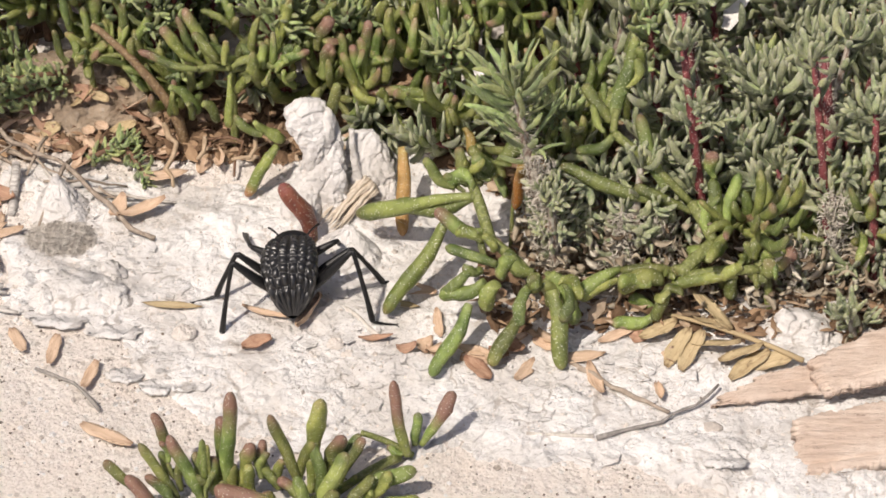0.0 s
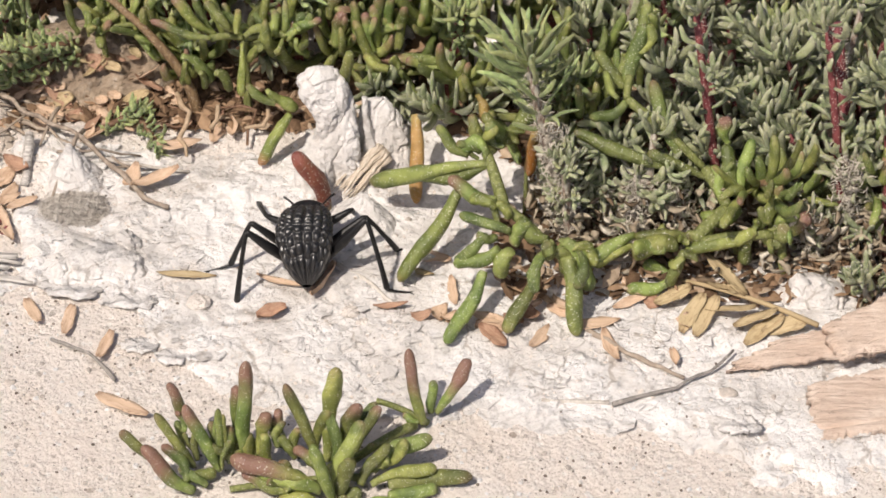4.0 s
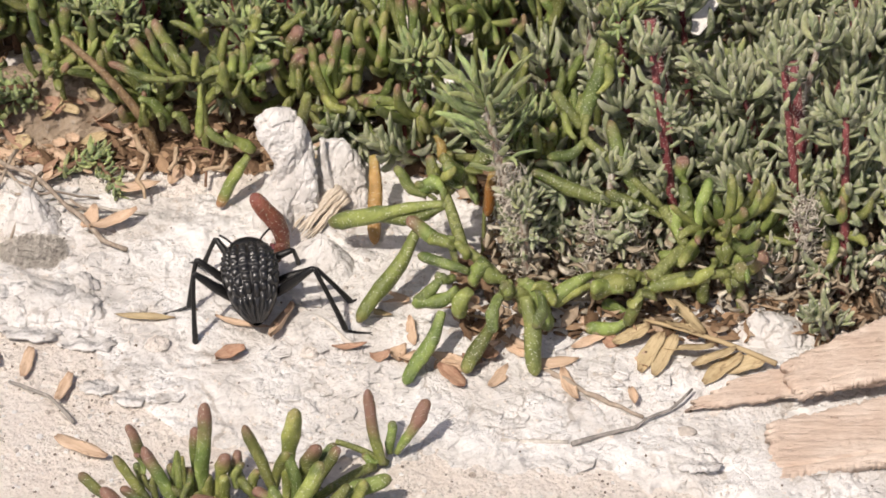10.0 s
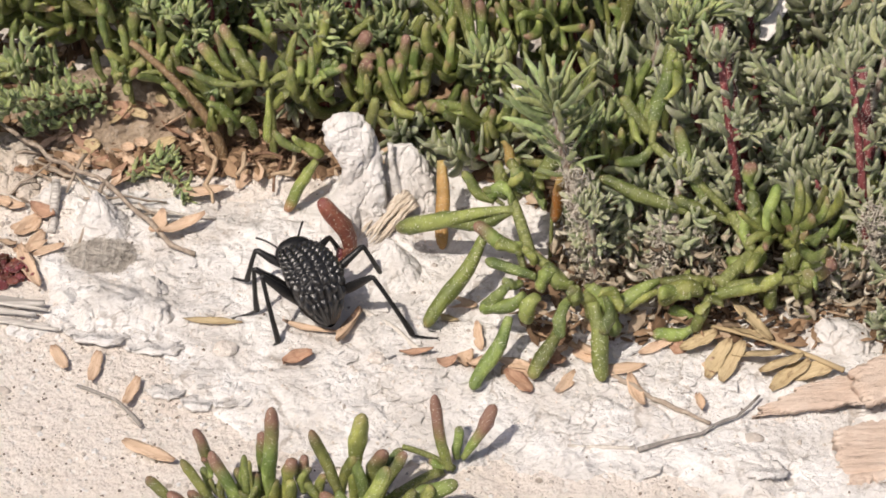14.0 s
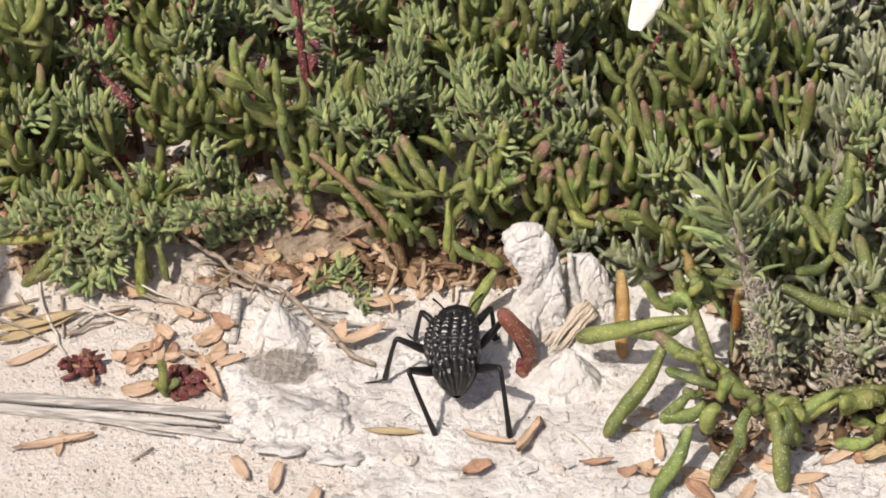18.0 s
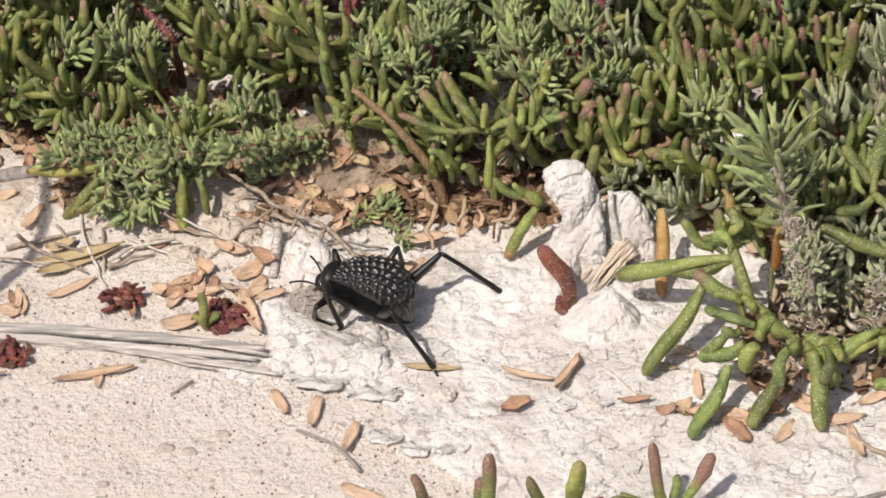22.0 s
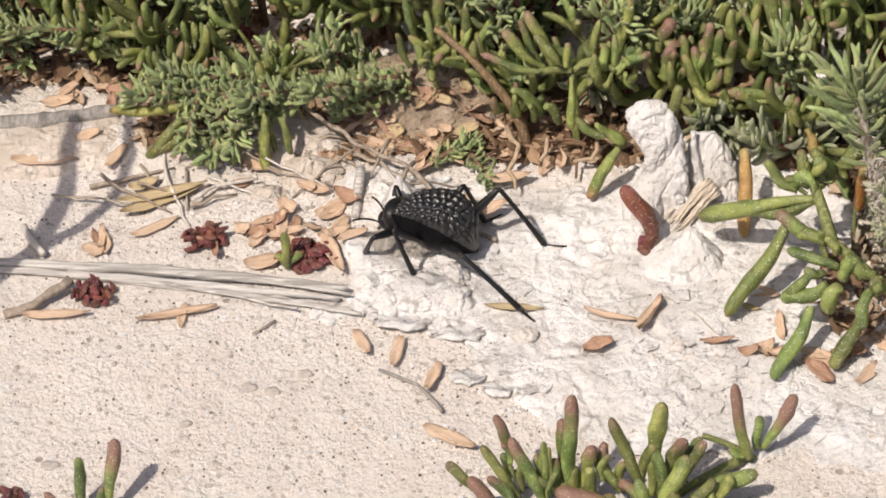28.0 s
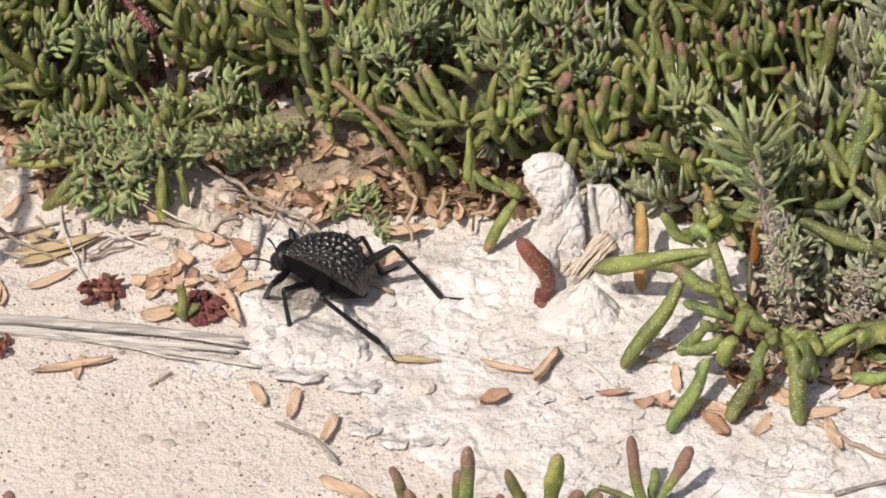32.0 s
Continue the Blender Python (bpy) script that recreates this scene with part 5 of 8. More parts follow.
# dry feathery leaf with paired leaflets
compound = thing("dry_compound_leaf", 53.5, -17.8, 1.0, "dry straw-coloured feathery leaf with paired leaflets", "dry leaf")
stem(compound, (39.9, -13.2, 2.5), (63.5, -25.4, 3.5), 0.35, 0.5, DRY_PALE, (0, 0.5, 0.6), "stalk")
LEAFLETS = [(44.4, -17.6, 3.0, 40.3, -25.5, 1.0), (46.7, -18.1, 3.0, 42.6, -26.5, 1.2), (42.2, -15.6, 3.0, 35.8, -18.7, 1.5), (44.7, -15.0, 3.5, 50.3, -18.2, 4.0),
            (44.8, -9.3, 5.0, 51.3, -18.9, 4.0), (53.1, -21.2, 3.5, 44.5, -20.5, 2.0), (57.9, -22.7, 3.0, 51.0, -28.1, 1.0), (61.7, -24.0, 3.0, 54.0, -25.4, 1.5),
            (56.9, -22.4, 4.0, 49.2, -24.7, 2.0)]
for ax, ay, az, bx, by, bz in LEAFLETS:
    a, b = Vector((ax, ay, az)), Vector((bx, by, bz))
    way = b - a
    ob = new("leaflet", dry_leaf_mesh(0.08 + 0.05 * math.sin(ay), 0.12, DRY_PALE, 0.45))
    ob.parent = compound
    ob.matrix_local = (Matrix.Translation((a + b) / 2 * MM - compound.location) @ Matrix.Rotation(math.atan2(-way.x, way.y), 4, "Z")
                       @ Matrix.Rotation(math.atan2(way.z, math.hypot(way.x, way.y)), 4, "X") @ Matrix.Rotation(0.5 * math.sin(ax * 7.0), 4, "Y") @ Matrix.Diagonal((3.3 * MM, way.length * MM, 3.3 * MM, 1)))

# small loose stones
stone_rng = random.Random(8)
STONES = [(-89.7, -33.6, 0.0, 1.5), (-73.5, -38.9, 0.0, 1.1), (-93.1, -51.9, 0.0, 1.1), (-99.2, -46.1, -0.0, 0.9), (47.6, -39.2, 0.0, 1.7), (-85.5, -34.2, 0.0, 1.6), (-99.4, -42.9, -0.0, 1.2), (-120.9, -53.3, 0.0, 1.6), (-80.4, -29.4, 0.0, 1.4)]
for x, y, z, r in STONES:
    rock("stone", "small rounded grey-brown stone in the sand", (x, y, terrain(x, y)), [(0, 0, -0.05 * r, r, r * 0.75, r * 0.35)], 0.45, 1.3, stone_rng.randint(1, 50), "stone", STONE, 2)
for x, y, z, r in ((-42.7, -19.5, 0.0, 2.2), (-16.6, -21.3, 0.0, 1.5), (-14.3, -23.6, 0.0, 1.1)):
    rock("stone", "small whitish crumbly stone on the crust", (x, y, terrain(x, y)), [(0, 0, 0.1 * r, r, r * 0.8, r * 0.5)], 0.4, 1.3, stone_rng.randint(1, 50), "stone", SAND, 3)


def shard_rows(count, x0, x1, y0, y1, size, seed, on_crust=1.0):
    """Angular crumbs scattered on whatever lies on top."""
    rng, verts, faces = random.Random(seed), [], []
    xs, ys = np.array([rng.uniform(x0, x1) for _ in range(count)]), np.array([rng.uniform(y0, y1) for _ in range(count)])
    keep = (crust_mask(xs, ys) < 0) | (np.random.RandomState(seed).rand(count) < on_crust)
    xs, ys = xs[keep], ys[keep]
    zs = bare(xs, ys) + np.maximum(np.where(crust_mask(xs, ys) > 0, crust_top(xs, ys), 0), 0)
    for x, y, z in zip(xs.tolist(), ys.tolist(), zs.tolist()):
        r, n, m = size * rng.uniform(0.4, 1.3) ** 2, len(verts), rng.randint(4, 6)
        a0 = rng.uniform(0, 6)
        ring = [(x + r * rng.uniform(0.7, 1.2) * math.cos(a0 + 6.283 * k / m), y + r * rng.uniform(0.7, 1.2) * math.sin(a0 + 6.283 * k / m)) for k in range(m)]
        verts += [(px * MM, py * MM, (z - 0.1) * MM) for px, py in ring]
        verts += [((x + 0.6 * (px - x)) * MM, (y + 0.6 * (py - y)) * MM, (z + r * rng.uniform(0.3, 0.6)) * MM) for px, py in ring]
        faces += [(n + k, n + (k + 1) % m, n + m + (k + 1) % m, n + m + k) for k in range(m)] + [tuple(n + m + k for k in range(m))]
    return verts, faces


def scale_rows(count, x0, x1, y0, y1, seed):
    """Thin ragged scales lying shingled on the crust, some with one edge raised."""
    rng, verts, faces = random.Random(seed), [], []
    xs, ys = np.array([rng.uniform(x0, x1) for _ in range(count)]), np.array([rng.uniform(y0, y1) for _ in range(count)])
    keep = (crust_mask(xs, ys) > 0.6) & (fbm(xs, ys, 16, 2, 41.0) > -0.25)
    xs, ys = xs[keep], ys[keep]
    zs = bare(xs, ys) + crust_top(xs, ys)
    for x, y, z in zip(xs.tolist(), ys.tolist(), zs.tolist()):
        r, n, m = 0.5 + 1.7 * rng.random() ** 2, len(verts), rng.randint(7, 10)
        a0, slope, turn, thick = rng.uniform(0, 6), rng.uniform(0.02, 0.24), rng.gauss(-1.9, 0.9), rng.uniform(0.12, 0.3)
        flat_way = rng.uniform(0, 3.14)
        ring = []
        for k in range(m):
            a = a0 + 6.283 * k / m
            q = r * rng.uniform(0.6, 1.25)
            dx, dy = q * math.cos(a), q * math.sin(a)
            long = 0.35 * (dx * math.cos(flat_way) + dy * math.sin(flat_way))
            dx, dy = dx + long * math.cos(flat_way), dy + long * math.sin(flat_way)
            ring.append((dx, dy, 0.1 + slope * (dx * math.cos(turn) + dy * math.sin(turn)) + rng.uniform(-0.06, 0.06)))
        verts += [((x + dx) * MM, (y + dy) * MM, (z + dz - thick) * MM) for dx, dy, dz in ring]
        verts += [((x + 0.94 * dx) * MM, (y + 0.94 * dy) * MM, (z + dz) * MM) for dx, dy, dz in ring]
        verts.append((x * MM, y * MM, (z + 0.12 + rng.uniform(0.0, 0.1)) * MM))
        faces += [(n + k, n + (k + 1) % m, n + m + (k + 1) % m, n + m + k) for k in range(m)]
        faces += [(n + m + k, n + m + (k + 1) % m, n + 2 * m) for k in range(m)]
    return verts, faces


scales = new("crust_scales", raw_mesh("crust_scales", *scale_rows(2600, -80, 90, -62, 30, 12), CRUST, False))
tagged(scales, "thin ragged white scales lying on the crust", "crust", kind="stuff")
grit = new("grit", raw_mesh("grit", *shard_rows(18000, -140, 95, -80, 40, 0.27, 3, 0.35), SAND, False))
tagged(grit, "fine pale grit strewn over the sand", "grit", kind="stuff")
pebbles = new("pebbles", raw_mesh("pebbles", *shard_rows(2600, -150, 95, -90, 30, 0.42, 6, 0.08), STONE, False))
tagged(pebbles, "tiny grey pebbles strewn over the sand", "pebbles", kind="stuff")
dark_grit = new("dark_grit", raw_mesh("dark_grit", *shard_rows(3600, -150, 95, -90, 30, 0.25, 9, 0.15), DARK_STONE, False))
tagged(dark_grit, "dark brown specks of grit strewn over the sand", "grit", kind="stuff")
crumbs = new("crust_crumbs", raw_mesh("crust_crumbs", *shard_rows(2600, -140, 90, -75, 50, 0.45, 4), CRUST, False))
tagged(crumbs, "white crumbs broken from the crust", "crumbs", kind="stuff")


# ---- succulent plants set leaf by leaf: base x y z, tip x y z, half-thickness, redness, bend ----
LOW = [
    (-32.8, -58.4, 4, -32.2, -55.4, 21.3, 1.4, 0.4, 0.5), (-34.3, -55.5, 5, -33.8, -52.5, 13.7, 1.3, 0.4, 0.6), (-36.5, -59.7, 2, -36.8, -57.7, 13, 0.8, 0, 0.5),
    (-40.7, -56.3, 7, -45.4, -54.3, 15.7, 1.2, 0.45, 0.8), (-37, -60.4, 2, -41.8, -57.4, 13.9, 1.4, 0.35, 1.2), (-41.2, -59.8, 2, -46.9, -57.8, 12.3, 1.1, 0.1, 1),
    (-42.8, -56.6, 2, -43.8, -54.6, 7.2, 0.8, 0, 0.5), (-40.6, -58.5, 2, -41.2, -56.5, 7.2, 0.8, 0, 0.5), (-36.6, -58.4, 2, -37.9, -56.4, 8.9, 1.1, 0.1, 0.6),
    (-40.9, -64.6, 1, -49.4, -62.6, 9.3, 1.6, 0.65, 1), (-48.5, -60, 4, -52.8, -58, 8.4, 1.2, 0.2, 0.7), (-30.5, -59, 4, -29, -57, 12.1, 1.3, 0.3, 0.6),
    (-26.4, -56.9, 4, -27.7, -54.9, 10.7, 1.3, 0.35, 0.7), (-24.5, -58.5, 3, -28.2, -56.5, 8.1, 1.1, 0, 0.7), (-21.2, -58.8, 4, -25.5, -55.8, 17.4, 1.3, 0.15, 0.7),
    (-20.7, -61, 3, -24, -59, 6.6, 1.3, 0.45, 0.6), (-19.3, -60.1, 4, -17.7, -56.1, 21.7, 1.6, 0.05, 0.6), (-17.5, -58.7, 4, -19.8, -56.7, 11.1, 1, 0, 0.6),
    (-16.1, -59.3, 4, -14, -56.3, 13.7, 1.6, 0.3, 1.6), (-14.8, -58.7, 4, -10.9, -55.7, 12.2, 1.1, 0.2, 1.2), (-17.4, -64.2, 3, -13.7, -61.2, 14.1, 1.4, 0.1, 0.8),
    (-21, -64.5, 3, -34.4, -62.5, 8.2, 1.9, 0.6, 1.2), (-20.1, -64.8, 2, -30.7, -62.8, 5.5, 1.9, 0, 1),
]
LOW_MORE = [
    (-18.2, -67.1, 2, -20.9, -65.1, 12.7, 1.4, 0, 0.8), (-17.3, -65.8, 2, -15, -63.8, 8.5, 1.5, 0, 0.6), (-11.9, -60.9, 3, -2.3, -57.9, 8, 1.6, 0, 1.4),
    (-11.9, -63.4, 2, -1.3, -61.4, 4.4, 1.3, 0, 1.2), (-9.1, -63.3, 2, 4.6, -61.3, 1.8, 1.5, 0.15, 1), (-13.7, -63.4, 2, -9.2, -60.4, 8.5, 1.1, 0, 0.9),
    (-9.1, -64.9, 1, -1, -63.9, 1, 1.4, 0, 0.8), (-17.3, -66.4, 1, -13.5, -64.4, 1, 1.4, 0, 0.6), (-13.6, -67.6, 1, -5.8, -66.6, 1, 1.3, 0, 0.6),
    (-21, -66.4, 1, -27, -65.4, 1.4, 1.5, 0.1, 0.8), (-31.4, -59.6, 2, -32.3, -57.6, 7.8, 1.2, 0.1, 0.5), (-35.1, -59.4, 3, -35.2, -57.4, 8.8, 1.2, 0.2, 0.5),
    (-28.6, -60.5, 3, -29.5, -58.5, 8.8, 1.2, 0, 0.6), (-42.4, -63, 1, -37.4, -61, 2.2, 1.1, 0, 0.7), (-24.7, -64.9, 2, -33.1, -62.9, 3.7, 1.5, 0.4, 0.8),
    (-38.7, -63.3, 1, -43.3, -61.3, 3.5, 1.1, 0.1, 0.7),
]
fleshy_plant("low clump of green finger-leaved succulent with reddish tips on sand", (-22.0, -63.0, 0.0), LOW + LOW_MORE,
             [(-12.8, -61.7, 2.0, -35.0, -64.0, 1.0, 1.0), (-18.0, -64.0, 1.0, -18.5, -61.0, 4.0, 1.4)], extra=26, thin=0.95)
PAIR = [
    (-3.6, -48.8, 2, -5.9, -44.8, 15, 1.2, 0.62, 1.6), (-1.4, -46.5, 2, 3.6, -42.5, 10.7, 1.2, 0.62, -1.2), (-2.4, -46.5, 2, -1.9, -44.5, 7.3, 0.9, 0.1, 0.4),
    (-4.2, -48.8, 2, -7.1, -47.8, 2.8, 0.9, 0.2, 0.8),
]
fleshy_plant("small succulent shoot with two red-tipped leaves and a green one", (-2.8, -48.0, 0.0), PAIR,
             [(-2.8, -48.0, 1.0, -11.5, -47.0, 5.0, 0.9), (-5.0, -49.0, 1.5, -14.8, -57.7, 2.0, 1.3)], thin=1.0)
RIGHT = [
    (6.2, -19.1, 9, -0.2, -29.5, 1.5, 1.7, 0, 0.8), (15.6, -17.8, 10, 10, -26.5, 1.5, 1.6, 0, 0.8), (20.4, -17.4, 11, 22.2, -27, 1.5, 1.8, 0, 0.6),
    (19.9, -14.2, 12, 25, -18.3, 4, 1.7, 0, 1.2), (10.7, -17.2, 12, 8.2, -17.5, 7, 2, 0, 0.6), (8.8, -16.6, 12, 1.4, -16.6, 8, 1.7, 0, 1),
    (6.8, -14.1, 13, 0.9, -15.9, 9, 1.5, 0, 2.6), (8.3, -13.7, 12, 4.9, -14.9, 13, 1.3, 0, 0.5), (10.7, -13.3, 13, 2, -10.6, 15, 1.3, 0, 1),
    (10.2, -10.8, 14, 9, -10.9, 18, 1.1, 0, 0.5), (14.1, -12.2, 14, 10.3, -13.2, 11, 1.8, 0.1, 0.6), (8.3, -9.7, 15, 4.3, -7.7, 17, 1.6, 0, 0.8),
    (17.1, -13.1, 11, 11.7, -11.5, 14, 1.8, 0, 0.8), (18.5, -16, 11, 21.5, -16.6, 7, 1.8, 0, 0.8), (17.6, -16.3, 10, 16.7, -17.9, 14, 1.4, 0, 0.4),
    (8.3, -7.5, 15, -0.1, -4.4, 17, 1.7, 0.35, 1.4), (6.2, -2.5, 19, -14, 4.6, 9, 1.9, 0.1, 1.2), (3.3, -0.3, 19, -2.4, 1.5, 24, 1.3, 0, 1.6),
    (5.3, 0.5, 19, 1.5, -0.1, 22, 1, 0, 0.6), (7.2, 1.3, 19, 3.2, 4.3, 24, 1.6, 0.1, 0.8), (8.2, 2, 19, 8.6, 3, 22, 1, 0, 0.5),
    (9.2, 2.8, 19, 16, 6.9, 24, 1.7, 0, 1.4), (8.7, 2.4, 20, 6.9, 0.5, 26, 1.5, 0, 0.8),
]
RIGHT_STEMS = [
    (9.7, -8.6, 14, 6.4, -0.1, 19.5, 1.7), (16.1, -13.1, 11, 9.2, -8.4, 14.5, 1.6), (18.9, -6.4, 1, 17.6, -13.8, 11, 1.3),
]
fleshy_plant("green finger-leaved succulent drooping over white crust", (9.5, -9.0, 0.0), RIGHT, RIGHT_STEMS, extra=15, thin=0.92)
OLIVES = [(1.9, -3.3, 14.0, -8.4, -15.1, 2.5, 1.9, 0.0, 0.6), (-6.0, 17.3, 13.0, -5.8, 6.0, 2.0, 1.6, 0.0, 0.3)]
root = fleshy_plant("thick olive-green fallen succulent leaf leaning on crust", (-8.2, -14.0, 0.5), OLIVES[:1], (), OLIVE)
root = fleshy_plant("yellowing cylindrical succulent leaf hanging by the rock", (-5.9, 7.8, 0.0), OLIVES[1:], (), YELLOW)
fleshy_plant("orange-brown withered succulent leaf hanging by the shrub", (13.5, 3.4, 0.3), [(15.9, 4.0, 23.4, 13.5, 3.4, 11.5, 1.25, 0.6, 0.5), (17.4, 4.0, 19.5, 18.6, 3.6, 22.6, 1.3, 0.0, 0.3)], [(13.5, 3.8, 0.3, 13.6, 3.4, 12.0, 0.6), (13.6, 3.4, 12.0, 17.4, 4.0, 19.6, 0.5)], YELLOW)
fleshy_plant("withered orange hanging succulent leaf", (14.2, 16.0, -0.0), [(16.1, 18.3, 14.0, 13.7, 10.7, 5.0, 1.1, 0.0, 0.8), (4.8, 22.0, 14.0, 6.9, 18.9, 10.0, 1.2, 0.0, 0.5), (15.9, 16.8, 12.0, 17.9, 16.4, 10.0, 1.2, 0.0, 0.5)], (), YELLOW)
fleshy_plant("olive and orange succulent leaf hanging over litter", (-34.7, 17.4, 0.5), [(-28.6, 21.7, 9.0, -34.6, 16.2, 2.0, 1.5, 0.2, 0.8), (-37.5, 30.5, 18.0, -37.7, 26.2, 9.0, 1.0, 0.0, 0.4)], (), OLIVE)
BRANCH = [
    (40.6, -0.2, 17, 21.5, 4.6, 20, 1.7, 0.05, 1.2), (44.6, -0.8, 15, 34.6, 0.7, 20, 1.3, 0, 1), (40.1, 1.6, 18, 35.5, 10.2, 28, 1.6, 0.1, 1.6),
    (47.5, -4.4, 13, 46.5, 0.7, 17, 1.3, 0, 0.6), (49.5, -2.9, 13, 48.2, 1.3, 21, 1.5, 0, 0.6), (50.5, -2.9, 13, 52.7, 2.9, 21, 1.3, 0, 1),
    (48.4, 2.5, 20, 47.4, 4.1, 25, 1.5, 0.35, 0.5), (50.5, -4.7, 12, 44.1, -7, 10, 2.3, 0, 0.6), (45.6, -7.7, 10, 41.6, -10.4, 9, 1.9, 0, 0.6),
    (41.6, -9.6, 9, 32.3, -9.5, 10, 1.4, 0, 1), (39.6, -11.9, 9, 31.8, -12, 9, 2.3, 0, 0.4), (32.4, -9.1, 9, 24, -12.9, 7, 1.7, 0, 1),
    (31.9, -10.9, 8, 25, -13.2, 6, 1.2, 0, 0.8), (41, -13.3, 9, 37.8, -15.5, 3, 1.4, 0, 0.5), (38.3, -14.7, 3, 31, -16, 2, 1.5, 0.1, 0.6),
    (52.4, -10.1, 9, 41, -12.1, 9, 1.5, 0, 0.5), (52.3, -9.1, 10, 50.7, -10.5, 4, 1.5, 0, 0.8), (53.2, -10.2, 11, 49.3, -11.3, 10, 1.4, 0, 0.5),
    (55.1, -9.1, 12, 56.9, -6.6, 17, 1.4, 0, 0.5), (56.2, -9.7, 10, 63, -8.2, 12, 1.8, 0.45, 1), (55.8, -9, 10, 59.9, -8.3, 14, 1.7, 0, 1),
    (54.3, -9.8, 10, 58.3, -10.4, 8, 1.7, 0, 0.7), (57.8, -9.3, 9, 58.2, -11.1, 2, 0.9, 0, 0.5), (53.8, -8.7, 11, 54.5, -8.8, 15, 1.2, 0, 0.5),
]
BRANCH_TOP = [
    (30, 7.8, 28, 25.5, 12.3, 33, 1.4, 0.05, 1), (30.5, 8.1, 29, 34.2, 13.8, 37, 1.6, 0, 1.2), (29.6, 9.6, 29, 28.5, 12.4, 33, 0.8, 0, 0.5),
    (30.5, 9.9, 30, 32.3, 10.9, 33, 1, 0, 0.6), (30.5, 5.1, 27, 24.9, 6.4, 22, 1.3, 0.1, 2.4), (29, 5.9, 27, 26.5, 8.6, 31, 0.9, 0, 0.8),
    (33.4, 12.5, 33, 34.1, 16.3, 40, 1.3, 0, 1),
]
BRANCH_STEMS = [
    (30.5, 5.9, 27, 44.6, 0.3, 16, 1.3), (44.6, 0.3, 16, 48.5, -5.5, 12, 1.8), (48.5, -5.5, 12, 42.5, -10.9, 9.5, 2),
    (43.5, -11.1, 9, 56.2, -9.7, 10, 1.6), (49.4, -10.2, 9, 51.2, -5.2, 0.5, 1.5), (30.9, 8.4, 30, 30.5, 5.9, 27, 1.2),
]
fleshy_plant("sprawling green succulent branch with long finger leaves", (50.6, 0.8, 0.0), BRANCH + BRANCH_TOP, BRANCH_STEMS, extra=14, thin=0.95)
# leafy front of the thicket, behind the rock and over the litter
CURVED = [
    (-43, 29, 20.3, -53.8, 30.5, 22.8, 1, 0.35, 1.2), (-42.2, 31, 19.7, -50, 32.5, 26.8, 1.3, 0.2, 1.6), (-41, 32, 19.4, -44.8, 33.5, 30.9, 1.4, 0.2, 1),
    (-39.8, 30, 21.6, -43.5, 31.5, 27.1, 1.2, 0.1, 0.8), (-38.4, 29, 21.4, -37.7, 30.5, 26, 0.8, 0.1, 0.6), (-39.2, 33, 19.5, -40.7, 34.5, 24.1, 0.9, 0.1, 0.5),
    (-37, 30, 20, -31.9, 31.5, 21.5, 1.1, 0, 0.9), (-31.4, 31, 19.3, -31.4, 32.5, 23.9, 1, 0.15, 0.5), (-30.4, 31, 19.3, -25.8, 32.5, 23.4, 1.1, 0.1, 1.2),
    (-29.3, 30, 20.1, -23.3, 31.5, 23.3, 1, 0.3, 1.3), (-29.5, 33, 18.3, -29, 34.5, 23.7, 0.9, 0.1, 0.5), (-28.5, 34, 18.9, -27.2, 35.5, 31.9, 1.2, 0.1, 0.9),
    (-27.7, 28, 21.1, -25.8, 29.5, 15.7, 0.9, 0.1, 0.6), (-31.1, 34, 17.5, -36, 35.5, 20.8, 1.1, 0, 1), (-42.5, 35, 15.8, -47.4, 36.5, 26.3, 1, 0.2, 1),
    (-36.3, 35, 16.6, -34.2, 36.5, 23.3, 1, 0.1, 0.7), (-33.8, 29, 21.5, -36.1, 30.5, 13.7, 0.9, 0, 0.5),
]
TIPPED = [
    (-20.8, 32, 16.4, -19.3, 33.5, 23.6, 1.4, 0.45, 0.6), (-21.9, 34, 21.3, -19.8, 35.5, 27.8, 1.4, 0.5, 0.6), (-23.5, 36, 17.4, -23, 37.5, 24, 1, 0.2, 0.5),
    (-15.7, 33, 15.7, -17.8, 34.5, 25.2, 1.1, 0.15, 0.9), (-13.9, 32, 15.3, -15.7, 33.5, 23.4, 1.2, 0.2, 0.7), (-13.2, 34, 15, -13.8, 35.5, 23.2, 1.2, 0.2, 0.6),
    (-14.6, 35, 15.4, -12.1, 36.5, 26.3, 1.1, 0.35, 0.8), (-11.7, 35, 16.8, -10.7, 36.5, 25, 1, 0.2, 0.6), (-12.8, 31, 13.4, -17.7, 32.5, 22.2, 1.2, 0.1, 1.2),
    (-11, 28, 14.6, -15.8, 29.5, 16.2, 1.3, 0.1, 0.7), (-12.3, 28, 13.3, -15.9, 29.5, 10.6, 1, 0.1, 0.6), (-17.3, 35, 17, -17.9, 36.5, 23.6, 1, 0.1, 0.6),
    (-9.6, 34, 14, -8.2, 35.5, 23.3, 1.1, 0.2, 0.7),
]
